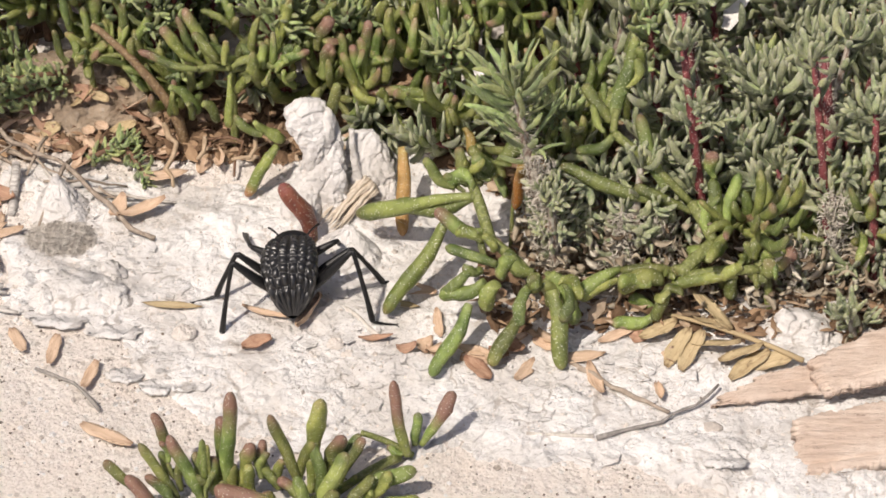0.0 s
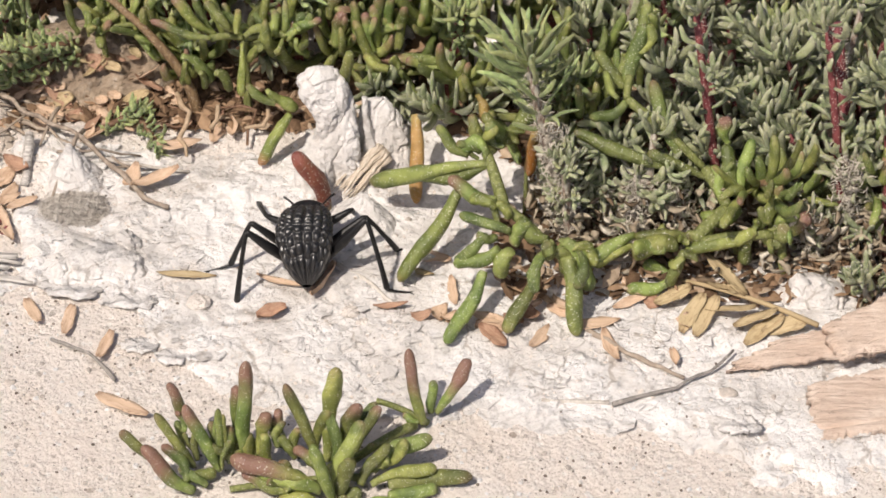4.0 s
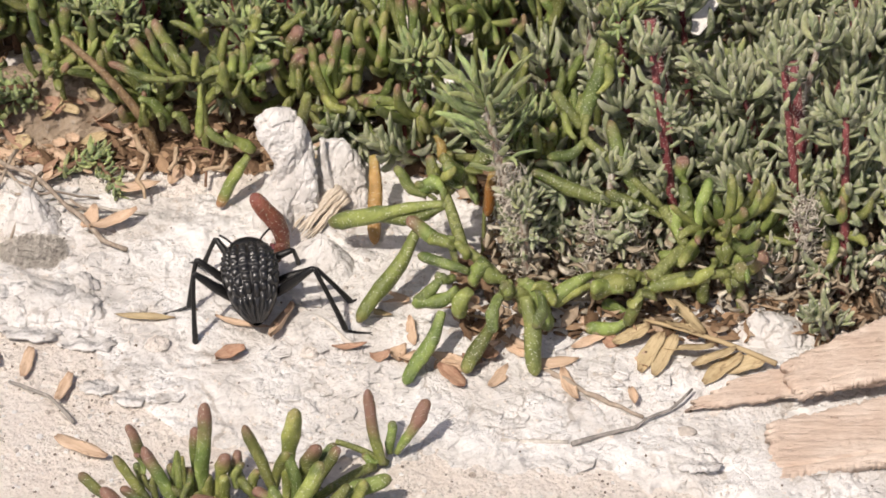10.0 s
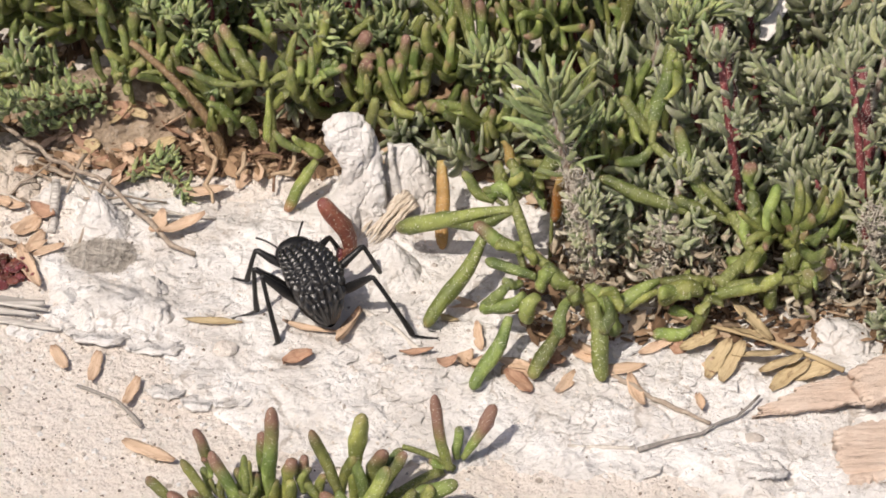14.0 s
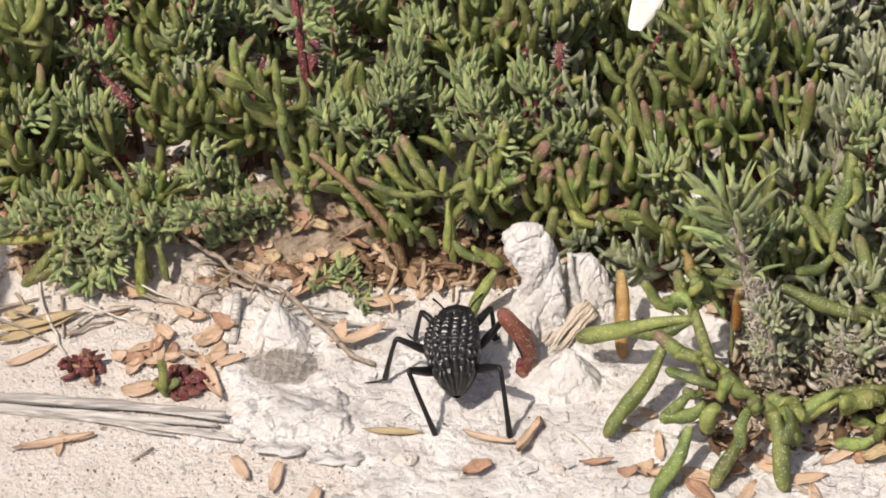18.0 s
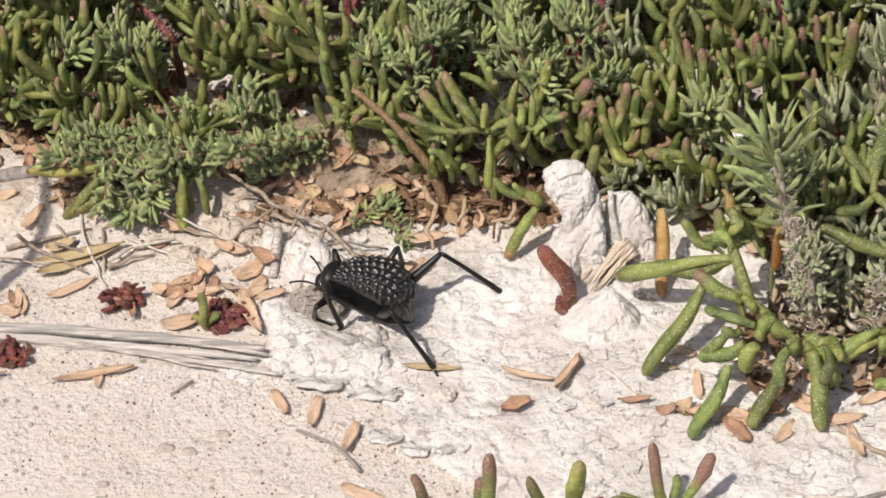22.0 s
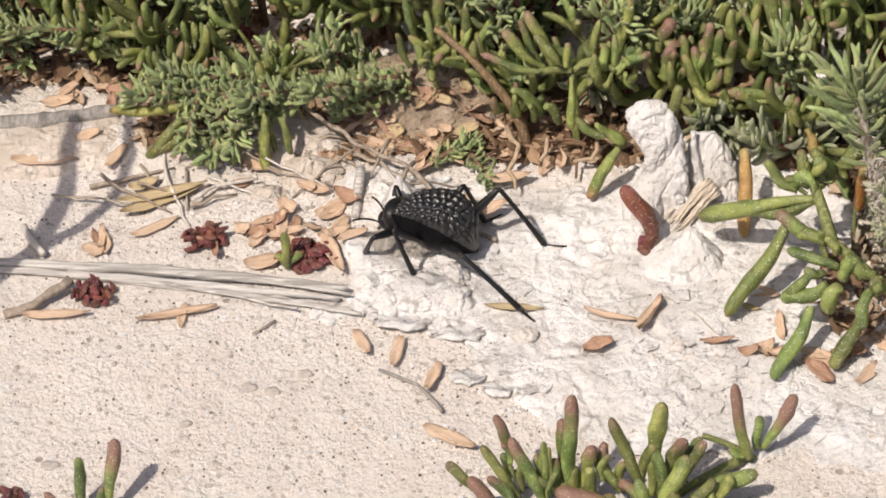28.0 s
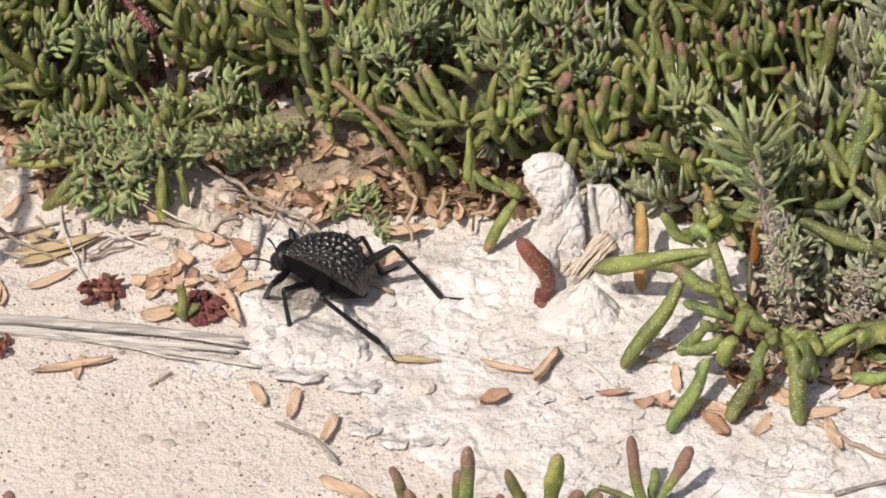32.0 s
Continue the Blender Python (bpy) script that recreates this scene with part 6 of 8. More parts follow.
HANGING = [
    (-17.8, 19, 25.7, -18.9, 20.5, 16.7, 1.2, 0.05, 0.4), (-48.3, 29, 16, -42.4, 30.5, 9.5, 1.3, 0.1, 0.7), (-47.7, 28, 15.5, -47.3, 29.5, 8.9, 0.8, 0, 0.5),
    (-45, 28, 13.1, -43.8, 29.5, 8.7, 0.9, 0, 0.5), (-42.2, 28, 13.2, -39.1, 29.5, 8.2, 1.1, 0.05, 0.6), (-31.4, 26, 7.9, -37.1, 27.5, 10.5, 1.2, 0.1, 0.7),
    (-32.9, 26, 10.8, -28, 27.5, 5, 1.2, 0.1, 0.7),
]
FINGERS = [
    (-67.1, 39, 21.8, -68.1, 40.5, 28.6, 1, 0.2, 0.6), (-62.1, 39, 19.2, -61.8, 40.5, 28.8, 1.2, 0.2, 0.6), (-63.3, 38, 18.7, -64.1, 39.5, 25.6, 0.9, 0.1, 0.5),
    (-65.2, 37, 15.5, -66.3, 38.5, 20.5, 1, 0.1, 0.5), (-63.4, 37, 14.9, -60.5, 38.5, 18.6, 1, 0.1, 0.6), (-57.1, 38, 17.5, -56.8, 39.5, 27, 1, 0.1, 0.5),
    (-56.1, 40, 17.2, -58.9, 41.5, 29.3, 0.9, 0.1, 0.7), (-55.6, 38, 16.2, -52.3, 39.5, 24.5, 0.9, 0.1, 0.7), (-57.1, 37, 15.7, -57.5, 38.5, 22.3, 0.8, 0.1, 0.5),
    (-59.4, 39, 14.3, -60.7, 40.5, 22.3, 0.9, 0.1, 0.6), (-67.8, 39, 12.8, -70.2, 40.5, 19.5, 0.9, 0.1, 0.6),
]
UPRIGHT = [
    (0.5, 36, 22.8, -2.7, 37.5, 35.9, 1.1, 0.35, 0.8), (1, 37, 22.6, 0.8, 38.5, 32.6, 1.2, 0.3, 0.5), (-2.6, 35, 21.6, -7.2, 36.5, 28.9, 0.8, 0.2, 0.7),
    (-2, 35, 21.6, -4.7, 36.5, 26.4, 0.8, 0.1, 0.6), (-4.8, 38, 39, -2.6, 39.5, 44.4, 1, 0.15, 0.6), (-5.8, 38, 39, -10.8, 39.5, 44.9, 1.2, 0.05, 0.9),
    (-6.3, 39, 40.7, -6.9, 40.5, 47.3, 0.9, 0, 0.5), (-0.9, 32, 12.9, -12.7, 33.5, 13.7, 1.4, 0.4, 1), (-1.4, 32, 11.5, -8.6, 33.5, 9.8, 1, 0, 0.7),
    (-3.3, 30, 3.8, -9.6, 31.5, 11.8, 0.9, 0, 0.8), (0.1, 34, 12.8, 4.6, 35.5, 17, 1.1, 0.2, 0.8),
]
COLUMNS = [
    (6, 38, 23.9, 3.8, 39.5, 31.9, 0.9, 0.2, 0.5), (7.5, 39, 24.4, 7.3, 40.5, 34, 0.9, 0.45, 0.5), (8.7, 37, 24.7, 7.9, 38.5, 31.7, 0.9, 0.2, 0.5),
    (10.6, 40, 23.7, 10.3, 41.5, 34.3, 1, 0.5, 0.4), (12.1, 39, 23.2, 12, 40.5, 34.1, 0.8, 0.45, 0.4), (6.8, 36, 22.9, 5.4, 37.5, 27.7, 1.2, 0.2, 0.5),
    (16.9, 42, 24.8, 15.3, 43.5, 36.9, 0.8, 0.2, 0.4), (22.8, 43, 25.4, 20.4, 44.5, 36.3, 1, 0.5, 0.6), (23.8, 42, 24.9, 23.1, 43.5, 38.1, 0.8, 0.2, 0.4),
    (26.7, 42, 27.6, 24.4, 43.5, 35.3, 0.9, 0.1, 0.6), (25.8, 40, 25.3, 28.3, 41.5, 37.1, 1.4, 0.3, 0.7), (18.9, 43, 25.4, 18.4, 44.5, 33.7, 0.9, 0.5, 0.5),
    (29.1, 28, 11.5, 23.8, 29.5, 18.5, 1.1, 0.1, 0.9), (29.1, 29, 12, 30.1, 30.5, 16.6, 0.9, 0.1, 0.5), (30.4, 28, 10.2, 32.1, 29.5, 17.4, 1.1, 0.1, 0.6),
    (32.6, 32, 8.2, 34.5, 33.5, 28.2, 1, 0.05, 0.8), (3.5, 41, 20.4, 2.4, 42.5, 28.3, 1, 0.2, 0.6), (13.7, 42, 19.8, 14.5, 43.5, 29, 0.9, 0.3, 0.5),
]
arch = fleshy_plant("arching green succulent with upturned speckled finger leaves", (-37.8, 30.0, 0.3), CURVED,
                    [(-36.8, 31.0, 0.3, -37.1, 32.0, 18.0, 1.2), (-43.1, 30.0, 19.4, -37.1, 32.0, 18.0, 1.1), (-37.1, 32.0, 18.0, -28.4, 31.0, 19.7, 1.1)], extra=8, thin=0.95)
stem(arch, (-62.6, 37.0, 23.5), (-47.9, 31.0, 8.9), 0.6, 0.95, PURPLE_STEM, (0.6, 0, 1.0), count=10, jitter=0.15)
stem(arch, (-47.9, 31.0, 8.9), (-46.0, 30.5, 0.5), 1.1, 1.0, PURPLE_STEM, (0.4, 0, 0))
fleshy_plant("dense green succulent with purplish brown leaf tips", (-13.9, 32.0, 0.3), TIPPED, [(-12.9, 33.0, 0.3, -13.9, 32.0, 12.9, 1.2)], extra=10, thin=0.95)
fleshy_plant("short green succulent leaves hanging from a brown stem", (-44.0, 27.0, 0.3), HANGING, thin=0.95)
fleshy_plant("slender green succulent fingers on a creeping stem", (-63.4, 37.0, 0.3), FINGERS, [(-62.4, 38.0, 0.3, -63.4, 37.0, 15.1, 0.9), (-63.4, 37.0, 15.1, -56.7, 38.0, 15.8, 0.8)], extra=8, thin=0.95)
fleshy_plant("tall branching green succulent with a pale stem", (-0.2, 36.0, 0.3), UPRIGHT, [(0.8, 37.0, 0.3, -0.2, 36.0, 9.9, 1.5), (-0.2, 36.0, 9.9, -1.1, 36.0, 24.3, 1.3), (-1.1, 36.0, 24.3, -5.3, 38.0, 39.3, 1.1)], extra=6, thin=0.95)
fleshy_plant("cluster of upright green succulent leaves with reddish tips", (12.0, 38.0, 0.3), COLUMNS,
             [(x + 0.5, y + 2, 0.3, x, y, z, 0.8) for x, y, z, *_ in COLUMNS[::2]], extra=10, thin=0.95)

# red leaf standing in the crust, and the red clumps to its side
root = fleshy_plant("single dark red succulent leaf standing in white crust", (-22.9, 3.4, 0.5), [(-22.9, 2.4, 1.0, -21.6, 4.3, 4.0, 1.3, 1.0, 0.5), (-24.1, 2.8, 1.0, -23.1, 4.6, 3.0, 1.0, 1.0, 0.5), (-22.2, 1.6, 1.0, -24.1, 3.5, 2.0, 1.0, 1.0, 0.5)], thin=1.0)
leaf(root, (-21.7, 3.8, 2.0), (-27.1, 6.0, 14.0), 1.75, RED, bend=0.6, roll=1.57)
red_rng = random.Random(11)


def red_clump(label, x, y, count, size, reach):
    root = thing("red_succulent", x, y, 0.3, label, "plant", "red succulents")
    for _ in range(count * 3):
        a, q = red_rng.uniform(0, 6.28), red_rng.random() ** 0.7 * reach
        bx, by = x + math.cos(a) * q, y + math.sin(a) * q * 0.8
        d = Vector((math.cos(a) * 0.7 + red_rng.uniform(-0.5, 0.5), math.sin(a) * 0.7 + red_rng.uniform(-0.5, 0.5), red_rng.uniform(0.2, 1.3))).normalized() * size * red_rng.uniform(0.3, 0.85)
        leaf(root, (bx, by, 0.6), (bx + d.x, by + d.y, 0.6 + d.z), red_rng.uniform(0.5, 0.95), RED, 0.0, "petal", 1.4, red_rng.uniform(0, 6))


for spot, count, size, reach, words in (((-102.0, 3.3, 0.3), 11, 4.2, 2.2, "small dark red shrivelled succulent among dry leaves"),
                                        ((-83.2, -0.3, 0.3), 34, 3.0, 3.8, "dense dark red succulent clump beside dry leaves"),
                                        ((-120.2, -11.8, 0.3), 13, 3.6, 2.4, "dark red knobbly succulent beside the split stems"),
                                        ((-126.4, -61.5, 0.3), 4, 3.0, 1.2, "tiny red succulent tip on sand")):
    red_clump(words, spot[0], spot[1], count, size, reach)
fleshy_plant("tiny green succulent sprout beside a red clump", (-86.3, -3.4, 0.3), [
    (-86.2, -3.7, 1.0, -86.4, -2.6, 8.0, 1.1, 0.0, 0.4), (-86.0, -3.7, 1.0, -84.1, -2.9, 4.0, 0.9, 0.0, 0.6), (-86.5, -3.7, 1.0, -87.9, -3.1, 4.0, 0.8, 0.0, 0.6)])
fleshy_plant("low green succulent shoots with purple tips on sand", (-112.3, -64.2, 0.3), [
    (-113.6, -64.9, 1.0, -113.9, -60.1, 9.0, 1.2, 0.0, 0.3), (-108.9, -64.7, 1.0, -107.9, -58.9, 12.0, 1.4, 0.45, 0.4), (-109.8, -64.7, 1.0, -110.2, -62.8, 5.0, 1.0, 0.2, 0.4), (-115.7, -66.3, 1.0, -119.6, -63.5, 4.0, 0.9, 0.9, 0.4)])
fleshy_plant("drooping green and olive succulent leaves over the ledge", (-109.0, 22.8, 0.5), [
    (-108.8, 27.2, 9.0, -116.3, 23.7, 2.0, 1.5, 0.0, 1.2), (-107.8, 26.8, 8.0, -114.3, 24.6, 3.0, 1.6, 0.0, 1.6), (-94.1, 25.6, 8.0, -93.5, 21.2, 2.0, 1.3, 0.0, 0.5), (-107.6, 27.7, 12.0, -122.3, 27.3, 10.0, 1.4, 0.1, 0.8),
    (-102.6, 27.0, 8.0, -101.3, 24.2, 5.0, 1.1, 0.0, 0.5)], (), OLIVE)

# ---- leafy shoots: foot, top ----
shoot_rng = random.Random(21)
FLESHY = "upright green finger-leaved succulent shoot"
FELTED = "grey-green felted small-leaved shrub shoot"
BLUISH = "bluish-green small-leaved shoot with crimson stem"
SHOOTS = [
    (26.9, 52.5, 0.3, 25.9, 62.5, 25.8, 5, 10.0, 1.1), (-117.8, 64.5, 0.3, -118.0, 70.5, 24.2, 6, 9.0, 1.15), (-126.9, 54.0, 0.3, -125.7, 60.0, 21.4, 5, 9.0, 1.1), (-52.1, 51.5, 0.3, -53.4, 61.5, 8.7, 4, 8.0, 1.0),
]
for fx, fy, fz, tx, ty, tz, pairs, size, r in SHOOTS:
    sprig(shoot_rng, "succulent_shoot", FLESHY, (fx, fy, fz), (tx, ty, tz), pairs, size * 1.15, r, GREEN, shoot_rng.choice((GREEN_STEM, PURPLE_STEM)), "finger", red=0.16, stem_r=1.05, group="succulent shoots", spread=0.8, per_node=3, curve=(1.0, 1.8, 2.6), tip_open=0.55)
SHOOTS_TWO = [
    (14.8, 59.1, 0.3, 14.0, 71.1, 25.9, 5, 10.0, 1.1), (-7.6, 62.3, 0.3, -6.7, 74.3, 8.7, 4, 8.0, 1.1), (-96.7, 66.5, 0.3, -99.7, 76.5, 17.2, 5, 8.0, 1.0),
]
for fx, fy, fz, tx, ty, tz, pairs, size, r in SHOOTS_TWO:
    sprig(shoot_rng, "succulent_shoot", FLESHY, (fx, fy, fz), (tx, ty, tz), pairs, size * 1.15, r, GREEN, shoot_rng.choice((GREEN_STEM, PURPLE_STEM)), "finger", red=0.16, stem_r=1.05, group="succulent shoots", spread=0.85, per_node=3, curve=(1.0, 1.8, 2.6), tip_open=0.55)
# green-grey rosette with long arching leaves on a woolly stem
rx, ry, rz, qx, qy, qz = 21.5, -0.2, 0.3, 13.1, 3.8, 37.0
rosette = sprig(shoot_rng, "felted_shrub", "felted grey-green rosette of long arching leaves on a woolly stem", (rx, ry, rz), (qx, qy, qz), 5, 11.5, 0.6, BLUE, WOOLLY_STEM, "lance",
                tip_count=30, red=0.0, stem_r=1.3, group="felted shrubs", per_node=5, spread=1.1, start=0.6, curve=(-2.6, -1.2, 1.0, 2.4), tip_open=1.8, up=0.2)
hairs(rosette, (rx, ry, rz), (qx, qy, qz), 1.4, 420, shoot_rng, 2.2)
# grey felted shrubs: foot, top, whorls, leaf length, leaf half-width
FELT = [
    (48.7, 3.4, 0.3, 41.6, 9.4, 43.9, 12, 6.5, 0.75), (70.2, -3.6, 0.3, 63.3, 2.4, 47.5, 15, 6.5, 0.75), (62.9, 6.7, 0.3, 60.1, 10.7, 16.6, 8, 6.5, 0.75),
    (77.1, -5.0, 0.3, 74.6, 1.0, 37.7, 13, 6.5, 0.75), (34.4, -2.9, 0.3, 35.5, 3.1, 22.6, 6, 6.0, 0.7), (21.5, -3.2, 0.3, 19.8, -3.2, 21.3, 8, 4.5, 0.6), (56.2, 12.7, 0.3, 54.7, 22.7, 15.7, 7, 6.5, 0.75)]
for k, (fx, fy, fz, tx, ty, tz, pairs, size, r) in enumerate(FELT):
    sprig(shoot_rng, "felted_shrub", FELTED, (fx, fy, fz), (tx, ty, tz), max(4, int(pairs * 0.62)), size * 1.02, r * 0.95, GREY, WOOLLY_STEM if k in (4, 5) else RED_STEM, "lance",
          tip_count=15, red=0.0, stem_r=1.0, group="felted shrubs", per_node=3, spread=1.0, start=0.3, tufts=4, tuft_leaves=9, tip_open=1.3)
FELT_TWO = [(84.5, -10.7, 0.3, 82.4, -4.7, 36.3, 12, 6.5, 0.75), (66.7, 17.5, 0.3, 72.4, 25.5, 34.2, 10, 6.5, 0.75), (27.6, 2.9, 0.3, 29.2, 6.9, 12.8, 6, 5.0, 0.6), (41.5, 0.2, 0.3, 39.9, 2.2, 13.1, 6, 4.5, 0.6),
            (65.2, -3.7, 0.3, 65.5, -3.7, 9.6, 5, 4.5, 0.6), (73.2, -16.7, 0.3, 71.6, -16.7, 6.9, 4, 5.0, 0.65)]
for k, (fx, fy, fz, tx, ty, tz, pairs, size, r) in enumerate(FELT_TWO):
    sprig(shoot_rng, "felted_shrub", FELTED, (fx, fy, fz), (tx, ty, tz), max(3, int(pairs * 0.7)), size * 1.05, r * 0.92, GREY, WOOLLY_STEM, "lance",
          tip_count=11, red=0.0, stem_r=0.9, group="felted shrubs", per_node=3, spread=1.0, start=0.15, tufts=3, tip_open=1.2)
# bluish shoots
BLUES = [
    (-62.7, 51.4, 0.3, -66.0, 55.4, 49.7, 6, 6.5, 0.72), (-47.3, 51.6, 0.3, -46.1, 57.6, 30.3, 9, 6.5, 0.72), (-31.7, 50.1, 0.3, -31.7, 60.1, 18.0, 8, 6.5, 0.72), (-24.0, 55.2, 0.3, -24.2, 65.2, 37.7, 7, 6.5, 0.72),
    (-82.5, 66.6, 0.3, -80.9, 78.6, 23.8, 9, 6.0, 0.72), (-93.4, 66.5, 0.3, -92.4, 80.5, 18.3, 9, 6.0, 0.72), (-105.0, 71.7, 0.3, -117.4, 85.7, 27.8, 9, 6.0, 0.72), (-59.6, 66.9, 0.3, -57.8, 86.9, 21.9, 9, 6.5, 0.72),
    (-40.1, 67.1, 0.3, -37.3, 89.1, 20.4, 9, 6.5, 0.72), (-14.2, 72.7, 0.3, -12.4, 92.7, 20.6, 9, 6.5, 0.72)]
for fx, fy, fz, tx, ty, tz, pairs, size, r in BLUES:
    sprig(shoot_rng, "leafy_shoot", BLUISH, (fx, fy, fz), (tx, ty, tz), pairs, size, r, BLUE, RED_STEM, "petal", tip_count=10, red=0.0, stem_r=1.15, group="bluish shoots", per_node=3, spread=0.95, tufts=5)
ROSETTES = [(-48.6, 42.0, 32.1), (-31.6, 40.0, 32.9), (-29.1, 38.0, 28.0), (-52.7, 40.0, 28.0), (-17.0, 41.0, 24.6), (-34.4, 46.0, 34.6), (-22.2, 46.0, 32.3), (-59.0, 42.0, 28.3), (-46.9, 48.0, 32.9)]
for x, y, z in ROSETTES:
    sprig(shoot_rng, "leafy_shoot", "bluish-green feathery rosette on a crimson stem", (x + 1.5, y + 5.0, 0.3), (x, y, z), 5, 6.4, 0.62, BLUE, RED_STEM, "lance", tip_count=20, red=0.0, stem_r=1.0, group="bluish shoots",
          per_node=4, spread=1.0, start=0.5, tufts=3, tip_open=1.4, up=0.3)
CREEP = [(-91.7, 33.8, 12.0, -116.5, 26.5, 15.0, 13, 6.5, 0.8), (-73.2, 36.8, 12.0, -96.3, 24.0, 17.0, 13, 6.5, 0.85), (-94.4, 30.9, 13.0, -107.2, 28.8, 12.0, 8, 6.0, 0.85), (-85.0, 30.8, 13.0, -92.3, 28.9, 10.0, 7, 6.0, 0.85), (-67.1, 37.0, 10.0, -80.1, 31.3, 9.0, 8, 5.5, 0.8), (-67.0, 37.8, 12.0, -84.1, 25.8, 18.0, 12, 6.5, 0.85), (-98.0, 34.9, 13.0, -112.6, 29.5, 17.0, 10, 6.5, 0.85),
         (-62.3, 41.7, 9.0, -86.5, 41.9, 9.0, 11, 6.0, 0.75), (-85.5, 41.9, 9.0, -110.3, 37.9, 9.0, 10, 7.0, 0.75), (-98.9, 38.6, 8.0, -123.0, 45.5, 10.0, 9, 7.0, 0.75), (-96.8, 38.2, 7.0, -104.0, 35.1, 4.0, 5, 6.0, 0.75),
         (-72.1, 44.7, 7.0, -63.2, 37.4, 3.0, 5, 5.0, 0.75), (-90.1, 42.3, 8.0, -133.4, 52.8, 8.0, 14, 7.5, 0.75), (-111.0, 49.7, 11.0, -143.5, 42.9, 17.0, 14, 7.5, 0.75), (-58.5, 31.0, 3.0, -52.6, 21.2, 2.0, 6, 5.0, 0.7),
         (-64.2, 24.0, 2.0, -56.2, 28.3, 4.0, 6, 5.0, 0.7), (-100.0, 29.0, 14.0, -103.0, 22.0, 5.5, 7, 6.5, 0.85), (-95.5, 28.0, 14.0, -99.0, 22.5, 8.0, 6, 6.5, 0.85), (-106.0, 28.0, 13.0, -107.5, 22.0, 8.0, 6, 6.0, 0.85)]
for fx, fy, fz, tx, ty, tz, pairs, size, r in CREEP:
    sprig(shoot_rng, "creeping_shoot", "creeping bluish-green small-leaved shoot over litter", (fx, fy, fz), (tx, ty, tz), int(pairs * 1.5), size * 0.68, r * 0.66, BLUE, BROWN_STEM, "petal",
          tip_count=12, red=0.0, stem_r=0.7, group="creeping shoots", per_node=4, spread=1.0, start=0.03, up=0.5)
fleshy_plant("long green succulent leaves hanging under the creeping shoots", (-93.0, 24.5, 0.5), [(-92.9, 25.0, 12.5, -93.8, 23.0, 1.8, 1.3, 0.1, 0.5), (-96.5, 25.0, 10.0, -99.5, 22.5, 2.2, 1.0, 0.1, 0.6), (-90.5, 26.0, 11.0, -88.6, 23.5, 4.0, 0.9, 0.0, 0.5)], [(-92.0, 27.0, 0.5, -92.9, 25.2, 12.5, 0.8), (-92.9, 25.2, 12.5, -96.5, 25.2, 10.2, 0.6)])
# thicket behind, growing on from the front shoots: its front edge along x, in millimetres
FRONT_X = [-180, -140, -118, -100, -66, -54, -30, -8, 4, 18, 45, 80, 130]
FRONT_Y = [54, 54, 54, 54, 52, 48, 47, 44, 32, 20, 12, 9, 6]
row = 0
gy = 0.0
while gy < 118:
    gx = -170.0 + 4.5 * (row % 2)
    while gx < 125:
        x, back = gx + shoot_rng.uniform(-3.5, 3.5), gy + shoot_rng.uniform(-3.5, 3.5)
        gx += 10.4
        y = float(np.interp(x, FRONT_X, FRONT_Y)) + max(back, 0)
        if y > 145:
            continue
        h = shoot_rng.uniform(0.6, 1.3) * min(13 + 0.6 * max(back, 0), 26)
        foot, top = (x, y, 0.5), (x + shoot_rng.uniform(-9, 9), y + (shoot_rng.uniform(-16, -4) if back < 16 else shoot_rng.uniform(-9, 3)), h)
        pick = shoot_rng.random()
        grey, blue = (0.78, 0.08) if x > 24 else (0.12, 0.30) if x > -10 else (0.05, 0.62)
        if back < 8:
            blue *= 0.6
        if pick > (0.96 if back < 26 else 0.8):
            continue
        if pick < grey:
            sprig(shoot_rng, "felted_shrub", FELTED, foot, top, 3 + int(h / 5), 8.6, 0.82, GREY, shoot_rng.choice((RED_STEM, WOOLLY_STEM)), "lance", tip_count=11, red=0.0,
                  group="felted shrubs", per_node=4, spread=0.95, joined=True, up=0.45, tufts=3, start=0.15)
        elif pick < grey + blue:
            tall_one = shoot_rng.random() < 0.35
            top = (top[0], top[1], h * (1.4 if tall_one else 1.0))
            sprig(shoot_rng, "leafy_shoot", BLUISH, foot, top, 4 + int(h / 3.5), 6.2, 0.72, BLUE, RED_STEM, "petal", tip_count=13, red=0.0, stem_r=1.5 if tall_one else 0.9, group="bluish shoots",
                  per_node=4, joined=True, up=0.4, start=0.55 if tall_one else 0.2, tufts=4, tip_open=1.1, spread=1.0)
        else:
            h *= shoot_rng.uniform(0.9, 1.4)
            top = (top[0], top[1], h)
            sprig(shoot_rng, "succulent_shoot", FLESHY, foot, top, 2 + int(h / 7), 13.5, 1.1, GREEN, shoot_rng.choice((GREEN_STEM, PURPLE_STEM)), "finger", red=0.15, group="succulent shoots",
                  spread=0.85, per_node=3, joined=True, up=0.75, tip_count=4, tufts=2, tuft_leaves=4, start=0.4, stem_r=1.0, curve=(1.0, 2.0, 3.0), tip_open=0.6)
    gy += 8.4
    row += 1

